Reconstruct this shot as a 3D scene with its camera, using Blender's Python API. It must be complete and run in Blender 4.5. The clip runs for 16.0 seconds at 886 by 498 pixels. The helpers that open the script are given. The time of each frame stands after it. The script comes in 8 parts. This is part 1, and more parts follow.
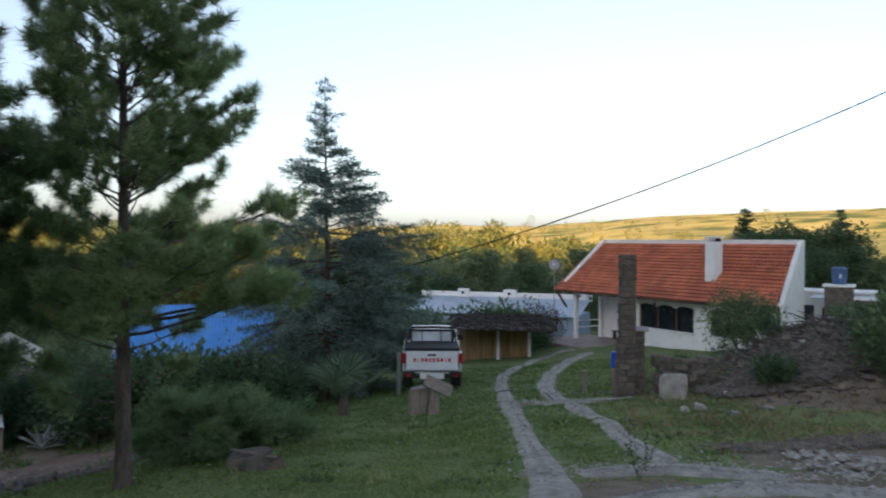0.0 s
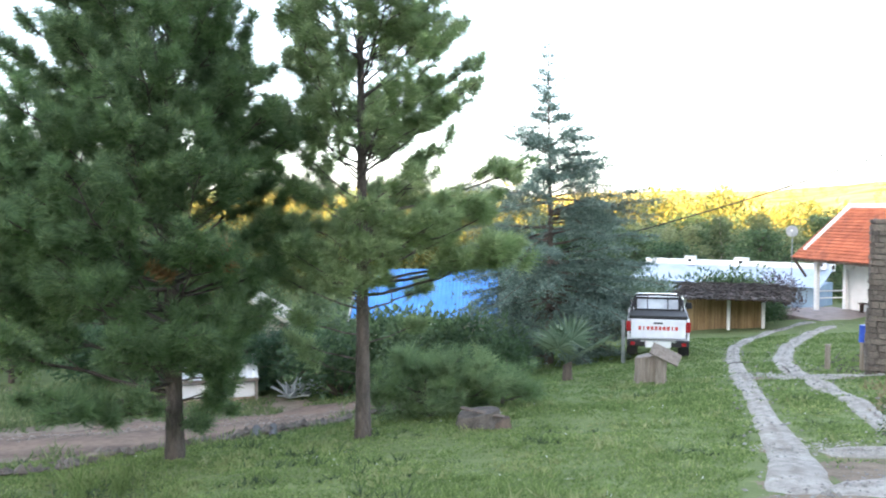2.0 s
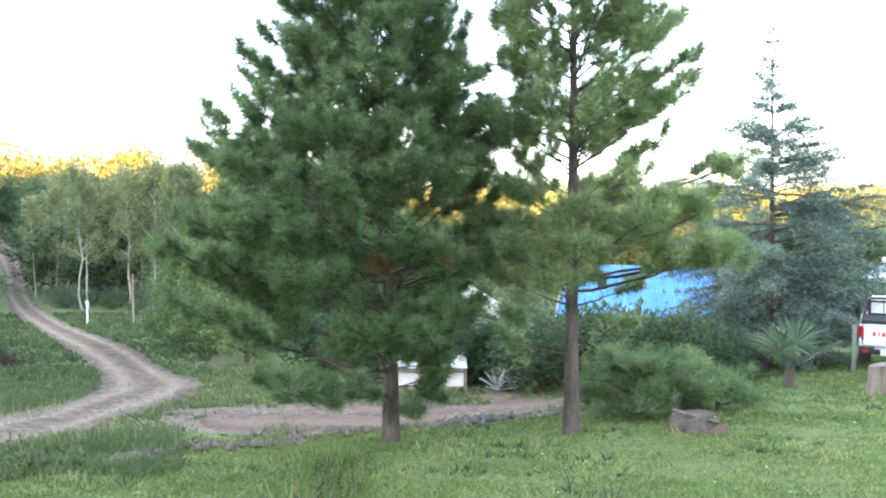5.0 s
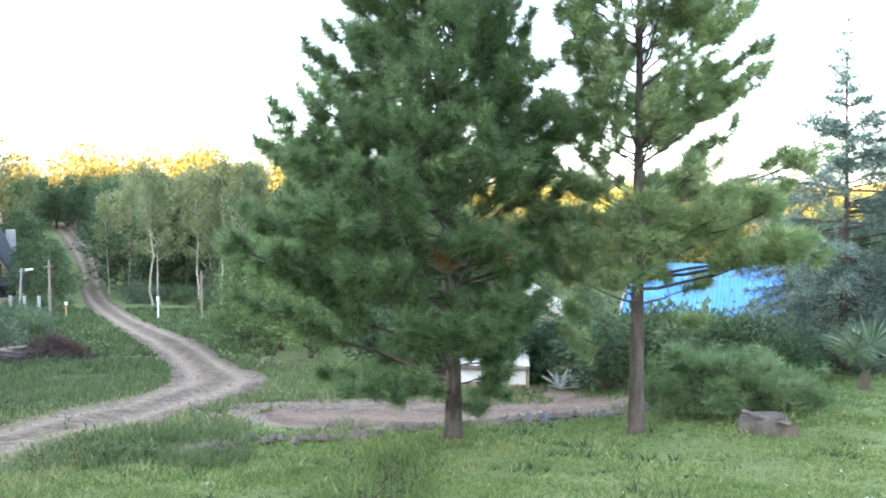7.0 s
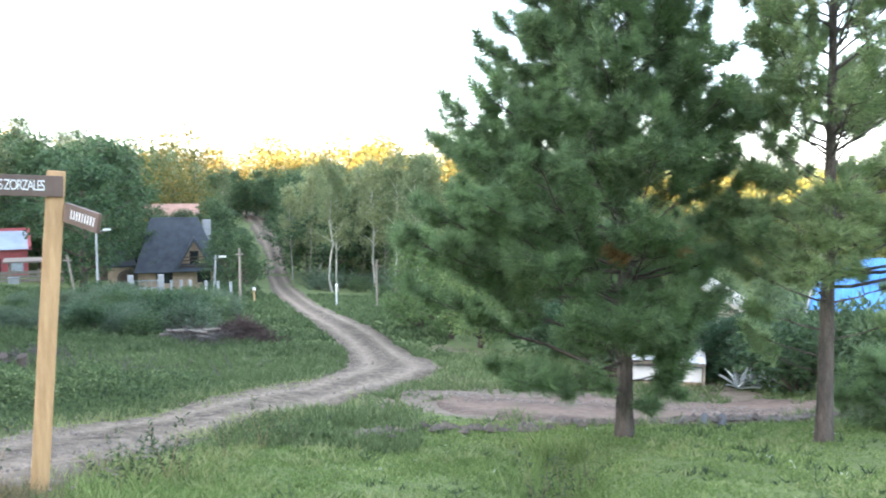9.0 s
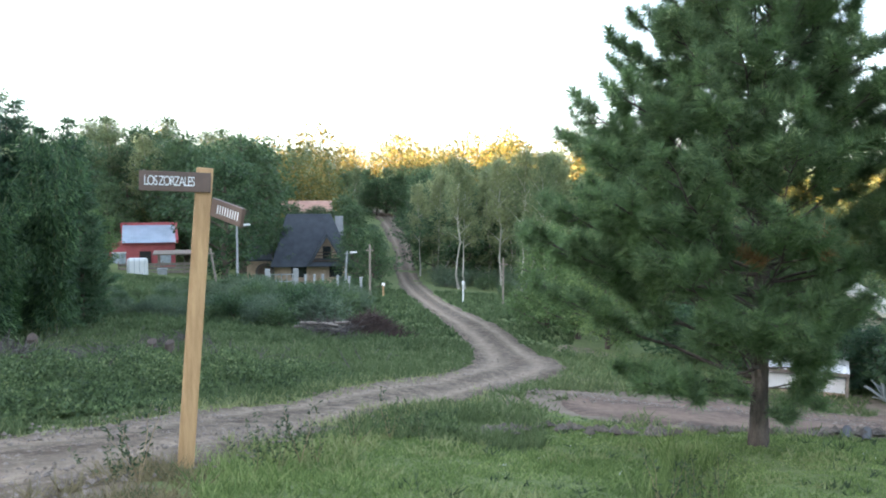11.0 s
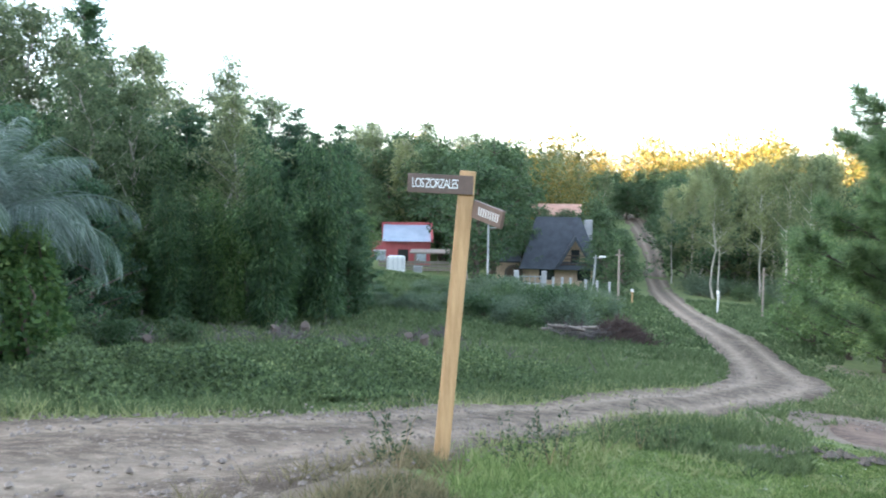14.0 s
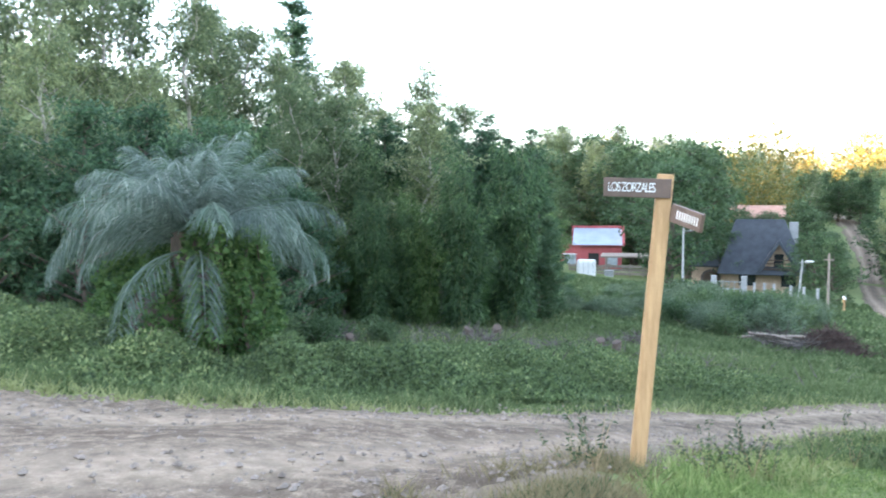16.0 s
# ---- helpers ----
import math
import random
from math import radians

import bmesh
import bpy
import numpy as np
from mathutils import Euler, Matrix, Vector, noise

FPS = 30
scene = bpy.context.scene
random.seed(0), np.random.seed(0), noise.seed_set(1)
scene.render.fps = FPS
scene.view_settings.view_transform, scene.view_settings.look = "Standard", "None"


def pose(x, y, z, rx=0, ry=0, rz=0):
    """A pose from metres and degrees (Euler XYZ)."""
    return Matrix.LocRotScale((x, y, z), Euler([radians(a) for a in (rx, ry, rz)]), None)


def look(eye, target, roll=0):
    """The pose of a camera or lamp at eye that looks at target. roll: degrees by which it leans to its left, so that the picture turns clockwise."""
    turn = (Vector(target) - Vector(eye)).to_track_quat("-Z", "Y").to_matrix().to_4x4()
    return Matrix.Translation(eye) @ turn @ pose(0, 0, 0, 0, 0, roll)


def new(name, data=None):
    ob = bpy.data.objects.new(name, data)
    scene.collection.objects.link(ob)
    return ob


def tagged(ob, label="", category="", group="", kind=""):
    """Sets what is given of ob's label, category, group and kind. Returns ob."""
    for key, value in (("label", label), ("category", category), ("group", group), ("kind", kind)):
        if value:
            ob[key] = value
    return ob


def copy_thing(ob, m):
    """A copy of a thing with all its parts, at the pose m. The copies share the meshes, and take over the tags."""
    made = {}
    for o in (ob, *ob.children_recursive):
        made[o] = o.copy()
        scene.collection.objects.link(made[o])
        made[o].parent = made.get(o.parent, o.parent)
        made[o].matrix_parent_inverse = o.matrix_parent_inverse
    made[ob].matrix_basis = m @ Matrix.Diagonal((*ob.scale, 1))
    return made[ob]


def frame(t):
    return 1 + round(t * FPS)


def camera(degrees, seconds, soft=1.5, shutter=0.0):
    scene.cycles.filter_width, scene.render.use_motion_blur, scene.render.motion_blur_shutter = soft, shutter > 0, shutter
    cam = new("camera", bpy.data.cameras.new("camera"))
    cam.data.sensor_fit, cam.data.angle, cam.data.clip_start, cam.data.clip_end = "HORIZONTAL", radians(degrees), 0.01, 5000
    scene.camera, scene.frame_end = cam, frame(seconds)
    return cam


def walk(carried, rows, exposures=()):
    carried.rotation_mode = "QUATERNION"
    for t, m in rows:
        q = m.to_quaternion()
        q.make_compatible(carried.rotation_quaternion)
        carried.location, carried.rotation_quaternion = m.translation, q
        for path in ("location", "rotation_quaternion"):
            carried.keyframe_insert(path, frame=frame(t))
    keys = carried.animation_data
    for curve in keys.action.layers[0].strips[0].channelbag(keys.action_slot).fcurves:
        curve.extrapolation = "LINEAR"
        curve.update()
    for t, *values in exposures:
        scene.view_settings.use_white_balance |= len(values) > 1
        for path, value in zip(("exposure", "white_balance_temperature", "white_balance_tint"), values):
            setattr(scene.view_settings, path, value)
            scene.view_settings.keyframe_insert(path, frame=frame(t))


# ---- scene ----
# ---------- camera: seconds, eye x y z, turn to the left, tilt, roll (degrees) ----------
cam = camera(55.02, 16.0, soft=1.9, shutter=0.35)
PATH = [
    (0.0, 0.104, 0.111, 1.614, 12.06, -0.47, 0.42),
    (0.5, 0.073, 0.106, 1.597, 16.76, -0.20, 0.49),
    (1.0, 0.069, 0.081, 1.581, 19.89, -1.27, 0.38),
    (1.5, 0.056, 0.078, 1.574, 23.33, -1.96, 0.18),
    (2.0, 0.025, 0.065, 1.577, 26.82, -2.75, 0.06),
    (2.5, -0.039, 0.081, 1.576, 29.05, -3.34, -0.21),
    (3.0, -0.053, 0.061, 1.580, 30.62, -3.28, -0.63),
    (3.5, -0.080, 0.054, 1.570, 32.41, -3.82, -0.30),
    (4.0, -0.045, 0.041, 1.574, 35.38, -4.29, -0.53),
    (4.5, -0.026, 0.017, 1.590, 38.40, -3.82, 0.04),
    (5.0, 0.010, -0.016, 1.600, 40.69, -3.15, 0.13),
    (5.2, 0.020, -0.020, 1.595, 41.47, -3.06, 0.18),
    (7.3, -0.022, -0.003, 1.581, 45.02, -3.31, 0.09),
    (7.5, -0.024, 0.021, 1.583, 45.00, -3.31, 0.40),
    (8.0, -0.028, 0.054, 1.606, 48.45, -3.44, -0.10),
    (8.5, -0.058, 0.042, 1.604, 52.62, -3.55, 0.02),
    (9.0, -0.059, 0.028, 1.616, 56.31, -3.93, -0.24),
    (9.5, -0.044, 0.038, 1.620, 59.40, -3.64, -0.49),
    (9.7, -0.046, 0.046, 1.618, 60.63, -3.59, -0.10),
    (11.8, 0.002, -0.038, 1.608, 68.05, -4.12, -0.44),
    (12.0, -0.004, -0.037, 1.609, 69.36, -4.06, -0.43),
    (12.5, 0.009, -0.050, 1.609, 72.95, -3.84, -0.44),
    (13.0, -0.023, -0.066, 1.611, 76.92, -3.74, -0.38),
    (13.5, -0.064, -0.072, 1.609, 78.64, -3.91, 0.61),
    (14.0, -0.047, -0.091, 1.610, 81.45, -3.91, 0.69),
    (14.5, 0.036, -0.109, 1.614, 84.53, -3.59, 0.54),
    (15.0, 0.053, -0.124, 1.616, 87.74, -3.37, 0.30),
    (15.5, 0.066, -0.137, 1.617, 90.68, -3.31, 0.47),
    (16.0, 0.093, -0.158, 1.623, 94.18, -3.74, -0.06),
]


def aim(x, y, z, turn, tilt, roll):
    a, b = radians(turn), radians(tilt)
    way = Vector((-math.sin(a) * math.cos(b), math.cos(a) * math.cos(b), math.sin(b)))
    return look((x, y, z), Vector((x, y, z)) + way * 10, roll)


# stops, white balance and tint: the picture brightens as it turns from the sky
EXPO = [(0.0, 1.58, 5600, 14), (0.4, 1.3, 5600, 14), (0.9, 1.5, 5600, 14), (2.0, 3.58, 5800, 14), (3.0, 3.84, 5800, 14), (4.0, 4.1, 5800, 14), (9.0, 4.05, 5720, 14), (9.7, 3.83, 5720, 14), (11.8, 3.37, 5680, 13), (13.2, 3.52, 5680, 13), (14.5, 3.87, 5650, 13), (16.0, 4.1, 5650, 14)]
walk(cam, [(r[0], aim(*r[1:])) for r in PATH], EXPO)

# ---------- sky and sun: late sun from behind the first view, low over the added hill ----
SUN_EL, SUN_AZ = 9.0, 172.0  # degrees; azimuth counted to the left of +Y
world = bpy.data.worlds.new("world")
scene.world = world
world.use_nodes = True
wn = world.node_tree
sky = wn.nodes.new("ShaderNodeTexSky")
sky.sky_type, sky.sun_disc = "NISHITA", False
sky.sun_elevation, sky.sun_rotation = radians(SUN_EL), radians(-SUN_AZ)
sky.altitude, sky.air_density, sky.dust_density, sky.ozone_density = 100, 1.0, 1.7, 1.0
milky = wn.nodes.new("ShaderNodeHueSaturation")
milky.inputs["Saturation"].default_value = 0.52
wn.links.new(sky.outputs[0], milky.inputs["Color"])
wn.links.new(milky.outputs[0], wn.nodes["Background"].inputs[0])
wn.nodes["Background"].inputs[1].default_value = 0.1
sun = new("sun", bpy.data.lights.new("sun", "SUN"))
sun.data.energy, sun.data.angle, sun.data.color = 5.0, radians(0.5), (1.0, 0.68, 0.28)
sa = radians(SUN_AZ)
sun_way = Vector((-math.sin(sa) * math.cos(radians(SUN_EL)), math.cos(sa) * math.cos(radians(SUN_EL)), math.sin(radians(SUN_EL))))
sun.matrix_world = look(sun_way * 300, (0, 0, 0))

# ---------- small tools ----------
rng = np.random.default_rng(7)


def mesh_np(name, verts, faces, smooth=False):
    """A mesh from arrays: verts (n, 3), faces (m, 3) or (m, 4), or a list of such face arrays."""
    faces = faces if isinstance(faces, list) else [faces]
    faces = [np.asarray(f) for f in faces if len(f)]
    me = bpy.data.meshes.new(name)
    me.vertices.add(len(verts))
    me.vertices.foreach_set("co", np.asarray(verts, dtype=np.float32).ravel())
    loops = np.concatenate([f.ravel() for f in faces]).astype(np.int32)
    sizes = np.concatenate([np.full(len(f), f.shape[1]) for f in faces])
    starts = np.concatenate([[0], np.cumsum(sizes)[:-1]]).astype(np.int32)
    me.loops.add(len(loops))
    me.loops.foreach_set("vertex_index", loops)
    me.polygons.add(len(sizes))
    me.polygons.foreach_set("loop_start", starts)
    me.polygons.foreach_set("use_smooth", np.full(len(sizes), smooth))
    me.update(calc_edges=True)
    me.validate()
    return me


def thing(name, at, label, category, group="", kind="", turn=0.0):
    """An Empty at a thing's base, to parent its parts."""
    ob = new(name)
    ob.empty_display_size = 0.2
    ob.matrix_basis = pose(at[0], at[1], at[2], 0, 0, turn)
    return tagged(ob, label, category, group, kind)


def part(name, data, material, parent=None, label="", kind=""):
    """Links a bmesh, or a mesh, as one mesh object, under a thing or a part where one is given."""
    if isinstance(data, bmesh.types.BMesh):
        me = bpy.data.meshes.new(name)
        data.normal_update()
        data.to_mesh(me)
        data.free()
    else:
        me = data
    if material and not me.materials:
        me.materials.append(material)
    ob = new(name, me)
    if parent is not None:
        ob.parent = parent
    return tagged(ob, label, kind=kind)


def box(bm, x0, x1, y0, y1, z0, z1, bevel=0.0, m=None):
    """Adds a box, with bevelled edges where asked, moved by the matrix m."""
    made = bmesh.ops.create_cube(bm, size=1.0)
    vs = made["verts"]
    for v in vs:
        v.co = Vector((x0 + (v.co.x + 0.5) * (x1 - x0), y0 + (v.co.y + 0.5) * (y1 - y0), z0 + (v.co.z + 0.5) * (z1 - z0)))
    if bevel:
        es = list({e for v in vs for e in v.link_edges})
        got = bmesh.ops.bevel(bm, geom=es, offset=bevel, segments=2, affect="EDGES", profile=0.5)
        vs = list({v for f in got["faces"] for v in f.verts} | {v for v in vs if v.is_valid})
    if m is not None:
        bmesh.ops.transform(bm, matrix=m, verts=vs)
    return vs


def boxed(x0, x1, y0, y1, z0, z1, bevel=0.0, m=None):
    bm = bmesh.new()
    box(bm, x0, x1, y0, y1, z0, z1, bevel, m)
    return bm


def prism(bm, outline, axis, a, b):
    """Pushes a flat outline of (u, v) along an axis from a to b: x takes (y, z), y takes (x, z), z takes (x, y)."""
    def at(p, w):
        return {"x": (w, p[0], p[1]), "y": (p[0], w, p[1]), "z": (p[0], p[1], w)}[axis]
    one = [bm.verts.new(at(p, a)) for p in outline]
    two = [bm.verts.new(at(p, b)) for p in outline]
    n = len(outline)
    bm.faces.new(one)
    bm.faces.new(two[::-1])
    for i in range(n):
        bm.faces.new((one[i], two[i], two[(i + 1) % n], one[(i + 1) % n]))
    bmesh.ops.recalc_face_normals(bm, faces=bm.faces)
    return bm


def prismed(outline, axis, a, b):
    return prism(bmesh.new(), outline, axis, a, b)


def tube_np(path, radii, sides=6, start=0):
    """Points and quads of a tapering tube along a path."""
    p = np.asarray(path, float)
    n = len(p)
    d = np.gradient(p, axis=0)
    d /= np.linalg.norm(d, axis=1, keepdims=True) + 1e-9
    ref = np.where(np.abs(d[:, 2:3]) > 0.9, [[1.0, 0, 0]], [[0, 0, 1.0]])
    s = np.cross(d, ref)
    s /= np.linalg.norm(s, axis=1, keepdims=True) + 1e-9
    w = np.cross(s, d)
    a = np.linspace(0, 2 * np.pi, sides, endpoint=False)
    ring = np.cos(a)[None, :, None] * s[:, None] + np.sin(a)[None, :, None] * w[:, None]
    v = (p[:, None] + ring * np.asarray(radii, float)[:, None, None]).reshape(-1, 3)
    i = np.arange(n - 1)[:, None] * sides
    j = np.arange(sides)[None, :]
    k = (j + 1) % sides
    f = np.stack([i + j, i + k, i + sides + k, i + sides + j], -1).reshape(-1, 4) + start
    return v, f


def tubes(list_of, sides=6):
    vs, fs, c = [], [], 0
    for path, radii in list_of:
        v, f = tube_np(path, radii, sides, c)
        vs.append(v)
        fs.append(f)
        c += len(v)
    return np.concatenate(vs), np.concatenate(fs)


def unit(v):
    return v / (np.linalg.norm(v, axis=-1, keepdims=True) + 1e-9)


def rand_dirs(g, n):
    return unit(g.normal(size=(n, 3)))


def blades(base, way, length, width, g, bend=0.0, side=None):
    """Thin leaves: one kite of four points each, from base along way, bent down by bend of its length."""
    n = len(base)
    length = np.broadcast_to(np.asarray(length, float), (n,))[:, None]
    width = np.broadcast_to(np.asarray(width, float), (n,))[:, None]
    s = unit(np.cross(way, rand_dirs(g, n) if side is None else side)) * width * 0.5
    mid = base + way * length * 0.5
    tip = base + way * length - np.array([0, 0, 1.0]) * length * bend
    v = np.stack([base, mid + s, tip, mid - s], 1).reshape(-1, 3)
    f = np.arange(n)[:, None] * 4 + np.array([[0, 1, 2, 3]])
    return v, f


def flakes(base, way, length, width, g):
    """Leaves seen from afar: one triangle each, broad in the middle."""
    n = len(base)
    s = unit(np.cross(way, rand_dirs(g, n))) * np.broadcast_to(width, (n,))[:, None] * 0.6
    tip = base + way * np.broadcast_to(length, (n,))[:, None]
    v = np.stack([base - s * 0.7, base + s + (tip - base) * 0.35, tip], 1).reshape(-1, 3)
    return v, np.arange(n * 3).reshape(-1, 3)


def needles(base, way, length, width, g):
    """Needles: one thin triangle each."""
    n = len(base)
    s = unit(np.cross(way, rand_dirs(g, n))) * width * 0.5
    v = np.stack([base - s, base + s, base + way * np.broadcast_to(length, (n,))[:, None]], 1).reshape(-1, 3)
    return v, np.arange(n * 3).reshape(-1, 3)


# ---------- lie of the land ----------
def smooth_table(rows, step, wide):
    a = np.array(rows, float)
    g = np.arange(a[0, 0], a[-1, 0] + step, step)
    v = np.interp(g, a[:, 0], a[:, 1])
    k = np.exp(-0.5 * (np.arange(-3 * wide, 3 * wide + step, step) / wide) ** 2)
    k /= k.sum()
    h = len(k) // 2
    return g, np.convolve(np.pad(v, h, mode="edge"), k, mode="valid")[: len(g)]


# fall to the west (first number: metres west), to the north, and the valley and hill beyond
WEST = smooth_table([(-900, 12), (-100, 5), (-40, 1.6), (-12, 0.3), (0, 0.0), (7, -0.68), (10, -1.25), (14, -1.75), (18, -2.15), (28, -2.9), (40, -3.2), (60, -4.1), (82, -4.9), (100, -5.2), (125, -3.2), (180, 1), (260, 5), (400, 14), (700, 20), (3500, 20)], 0.25, 1.5)
# rows south of y = -15: unseen hill added to shade the foreground
NORTH = smooth_table([(-3500, 42), (-140, 42), (-80, 15), (-40, 5), (-15, 1.0), (-7, 0.25), (0, 0), (10, -1.2), (17.5, -1.75), (25, -2.35), (45, -3.5), (60, -3.8), (3500, -3.8)], 0.25, 1.5)
BEYOND = smooth_table([(-3500, 0), (55, 0), (80, -3), (120, -5.5), (170, -5), (250, 1), (400, 12), (650, 23), (900, 24), (3500, 10)], 0.5, 8)
# bumps: centre x, y, height, spread along x, along y
BUMPS = [(4.4, 22.6, 0.95, 1.7, 1.5), (8.0, 23.6, 1.5, 2.8, 2.6), (-14.5, 19.5, -0.5, 3.5, 4.0), (-14.5, -9.0, 0.5, 3.0, 2.5)]


def land(x, y):
    """Height of the ground, for numbers or arrays."""
    x, y = np.asarray(x, float), np.asarray(y, float)
    # the unseen southern hill, added for its shade, ends short of the western woods
    z = np.interp(-x, *WEST) + np.interp(y, *NORTH) * np.where(y < -15, 0.3 + 0.7 / (1 + np.exp(np.clip((-x - 330) / 15, -40, 40))), 1.0)
    z = z + np.interp(y, *BEYOND) * (0.25 + 0.75 / (1 + np.exp((-x - 190) / 40)))
    for bx, by, h, sx, sy in BUMPS:
        z = z + h * np.exp(-0.5 * (((x - bx) / sx) ** 2 + ((y - by) / sy) ** 2))
    # a ditch down the lawn towards the road
    run = np.clip(((x + 4.9) * -0.73 + (y - 4.2) * 0.68) / 4.6, 0, 1)
    z = z - 0.42 * np.exp(-((np.hypot(x + 4.9 + 3.36 * run, y - 4.2 - 3.13 * run) / 0.55) ** 2))
    far = np.clip((np.hypot(x, y) - 40) / 200, 0, 1)
    z = z + far * 2.5 * (np.sin(x * 0.021 + 1) * np.cos(y * 0.017) + 0.5 * np.sin(x * 0.05 + y * 0.043))
    near = 0.03 * np.sin(x * 0.83 + 1.1 * np.sin(y * 0.71)) * np.sin(y * 1.03 + 0.5) + 0.02 * np.sin(x * 1.7 + 0.6 * np.sin(y * 1.1)) + 0.02 * np.sin(y * 2.1 + x * 0.7) + 0.012 * np.sin(x * 4.3 + 1.3) * np.sin(y * 3.7)
    return z + near


def spot(az, d, lift=0.0):
    """A place on the ground, az degrees to the left of north, d metres off."""
    x, y = -math.sin(radians(az)) * d, math.cos(radians(az)) * d
    return (x, y, float(land(x, y)) + lift)



# ---------- materials ----------
def nodes_of(name):
    m = bpy.data.materials.new(name)
    m.use_nodes = True
    return m, m.node_tree, m.node_tree.nodes["Principled BSDF"]


def noise_tex(nt, scale, detail=4.0, rough=0.6, vec=None):
    n = nt.nodes.new("ShaderNodeTexNoise")
    n.inputs["Scale"].default_value, n.inputs["Detail"].default_value, n.inputs["Roughness"].default_value = scale, detail, rough
    if vec is not None:
        nt.links.new(vec, n.inputs["Vector"])
    return n.outputs["Fac"]


def ramp(nt, fac, stops):
    r = nt.nodes.new("ShaderNodeValToRGB")
    while len(r.color_ramp.elements) < len(stops):
        r.color_ramp.elements.new(0.5)
    for e, (p, c) in zip(r.color_ramp.elements, stops):
        e.position, e.color = p, (*c, 1)
    nt.links.new(fac, r.inputs[0])
    return r.outputs[0]


def mixed(nt, fac, a, b, how="MIX"):
    n = nt.nodes.new("ShaderNodeMix")
    n.data_type, n.blend_type = "RGBA", how
    for s, v in ((0, fac), (6, a), (7, b)):
        if isinstance(v, (int, float)):
            n.inputs[s].default_value = v
        elif isinstance(v, tuple):
            n.inputs[s].default_value = (*v, 1)
        else:
            nt.links.new(v, n.inputs[s])
    return n.outputs[2]


def maths(nt, op, a, b=0.0, c=0.0):
    n = nt.nodes.new("ShaderNodeMath")
    n.operation = op
    for i, v in enumerate((a, b, c)):
        if isinstance(v, (int, float)):
            n.inputs[i].default_value = v
        else:
            nt.links.new(v, n.inputs[i])
    return n.outputs[0]


def bumped(nt, bsdf, height, strength=0.4, distance=0.02):
    b = nt.nodes.new("ShaderNodeBump")
    b.inputs["Strength"].default_value, b.inputs["Distance"].default_value = strength, distance
    nt.links.new(height, b.inputs["Height"])
    nt.links.new(b.outputs[0], bsdf.inputs["Normal"])


def coords(nt, stretch=(1, 1, 1)):
    t = nt.nodes.new("ShaderNodeTexCoord")
    m = nt.nodes.new("ShaderNodeMapping")
    m.inputs["Scale"].default_value = stretch
    nt.links.new(t.outputs["Object"], m.inputs[0])
    return m.outputs[0]


def surface(name, c1, c2, scale=4.0, rough=0.8, bump=0.3, fine=40.0, metal=0.0, stretch=(1, 1, 1), vary=0.12, depth=0.01, dirt=None):
    """A surface with broad patches between two colours, fine grain, a little relief and a shift from object to object."""
    m, nt, b = nodes_of(name)
    v = coords(nt, stretch)
    broad, grain = noise_tex(nt, scale, 5, 0.6, v), noise_tex(nt, fine, 3, 0.6, v)
    f = maths(nt, "ADD", maths(nt, "MULTIPLY", broad, 0.7), maths(nt, "MULTIPLY", grain, 0.3))
    col = ramp(nt, f, [(0.36, c1), (0.64, c2)])
    if dirt:
        col = mixed(nt, maths(nt, "MULTIPLY", maths(nt, "GREATER_THAN", noise_tex(nt, scale * 0.6, 6, 0.7, v), 0.56), 0.5), col, dirt)
    if vary:
        info = nt.nodes.new("ShaderNodeObjectInfo")
        hs = nt.nodes.new("ShaderNodeHueSaturation")
        nt.links.new(maths(nt, "MULTIPLY_ADD", info.outputs["Random"], 2 * vary, 1 - vary), hs.inputs["Value"])
        nt.links.new(col, hs.inputs["Color"])
        col = hs.outputs[0]
    nt.links.new(col, b.inputs["Base Color"])
    nt.links.new(maths(nt, "MULTIPLY_ADD", grain, 0.2, rough - 0.1), b.inputs["Roughness"])
    b.inputs["Metallic"].default_value = metal
    bumped(nt, b, f, bump, depth)
    return m


def leaf(name, c1, c2, c3=None, through_light=0.35, rough=0.55, patch=0.8):
    """Foliage: colour from leaf to leaf, in broad patches over the crown, and from tree to tree; light passes through."""
    m, nt, b = nodes_of(name)
    geo, info = nt.nodes.new("ShaderNodeNewGeometry"), nt.nodes.new("ShaderNodeObjectInfo")
    r = geo.outputs["Random Per Island"]
    f = maths(nt, "ADD", maths(nt, "MULTIPLY", r, 0.55), maths(nt, "MULTIPLY", noise_tex(nt, patch, 2, 0.5, coords(nt)), 0.45))
    stops = [(0.25, c1), (0.7, c2)] + ([(0.86, c3)] if c3 else [])
    col = ramp(nt, f, stops)
    hs = nt.nodes.new("ShaderNodeHueSaturation")
    nt.links.new(maths(nt, "MULTIPLY_ADD", info.outputs["Random"], 0.5, 0.75), hs.inputs["Value"])
    nt.links.new(maths(nt, "MULTIPLY_ADD", info.outputs["Random"], -0.04, 0.52), hs.inputs["Hue"])
    nt.links.new(col, hs.inputs["Color"])
    nt.links.new(hs.outputs[0], b.inputs["Base Color"])
    b.inputs["Roughness"].default_value = rough
    b.inputs["Specular IOR Level"].default_value = 0.25
    tr, mx = nt.nodes.new("ShaderNodeBsdfTranslucent"), nt.nodes.new("ShaderNodeMixShader")
    nt.links.new(hs.outputs[0], tr.inputs[0])
    mx.inputs[0].default_value = through_light
    nt.links.new(b.outputs[0], mx.inputs[1])
    nt.links.new(tr.outputs[0], mx.inputs[2])
    nt.links.new(mx.outputs[0], nt.nodes["Material Output"].inputs[0])
    return m


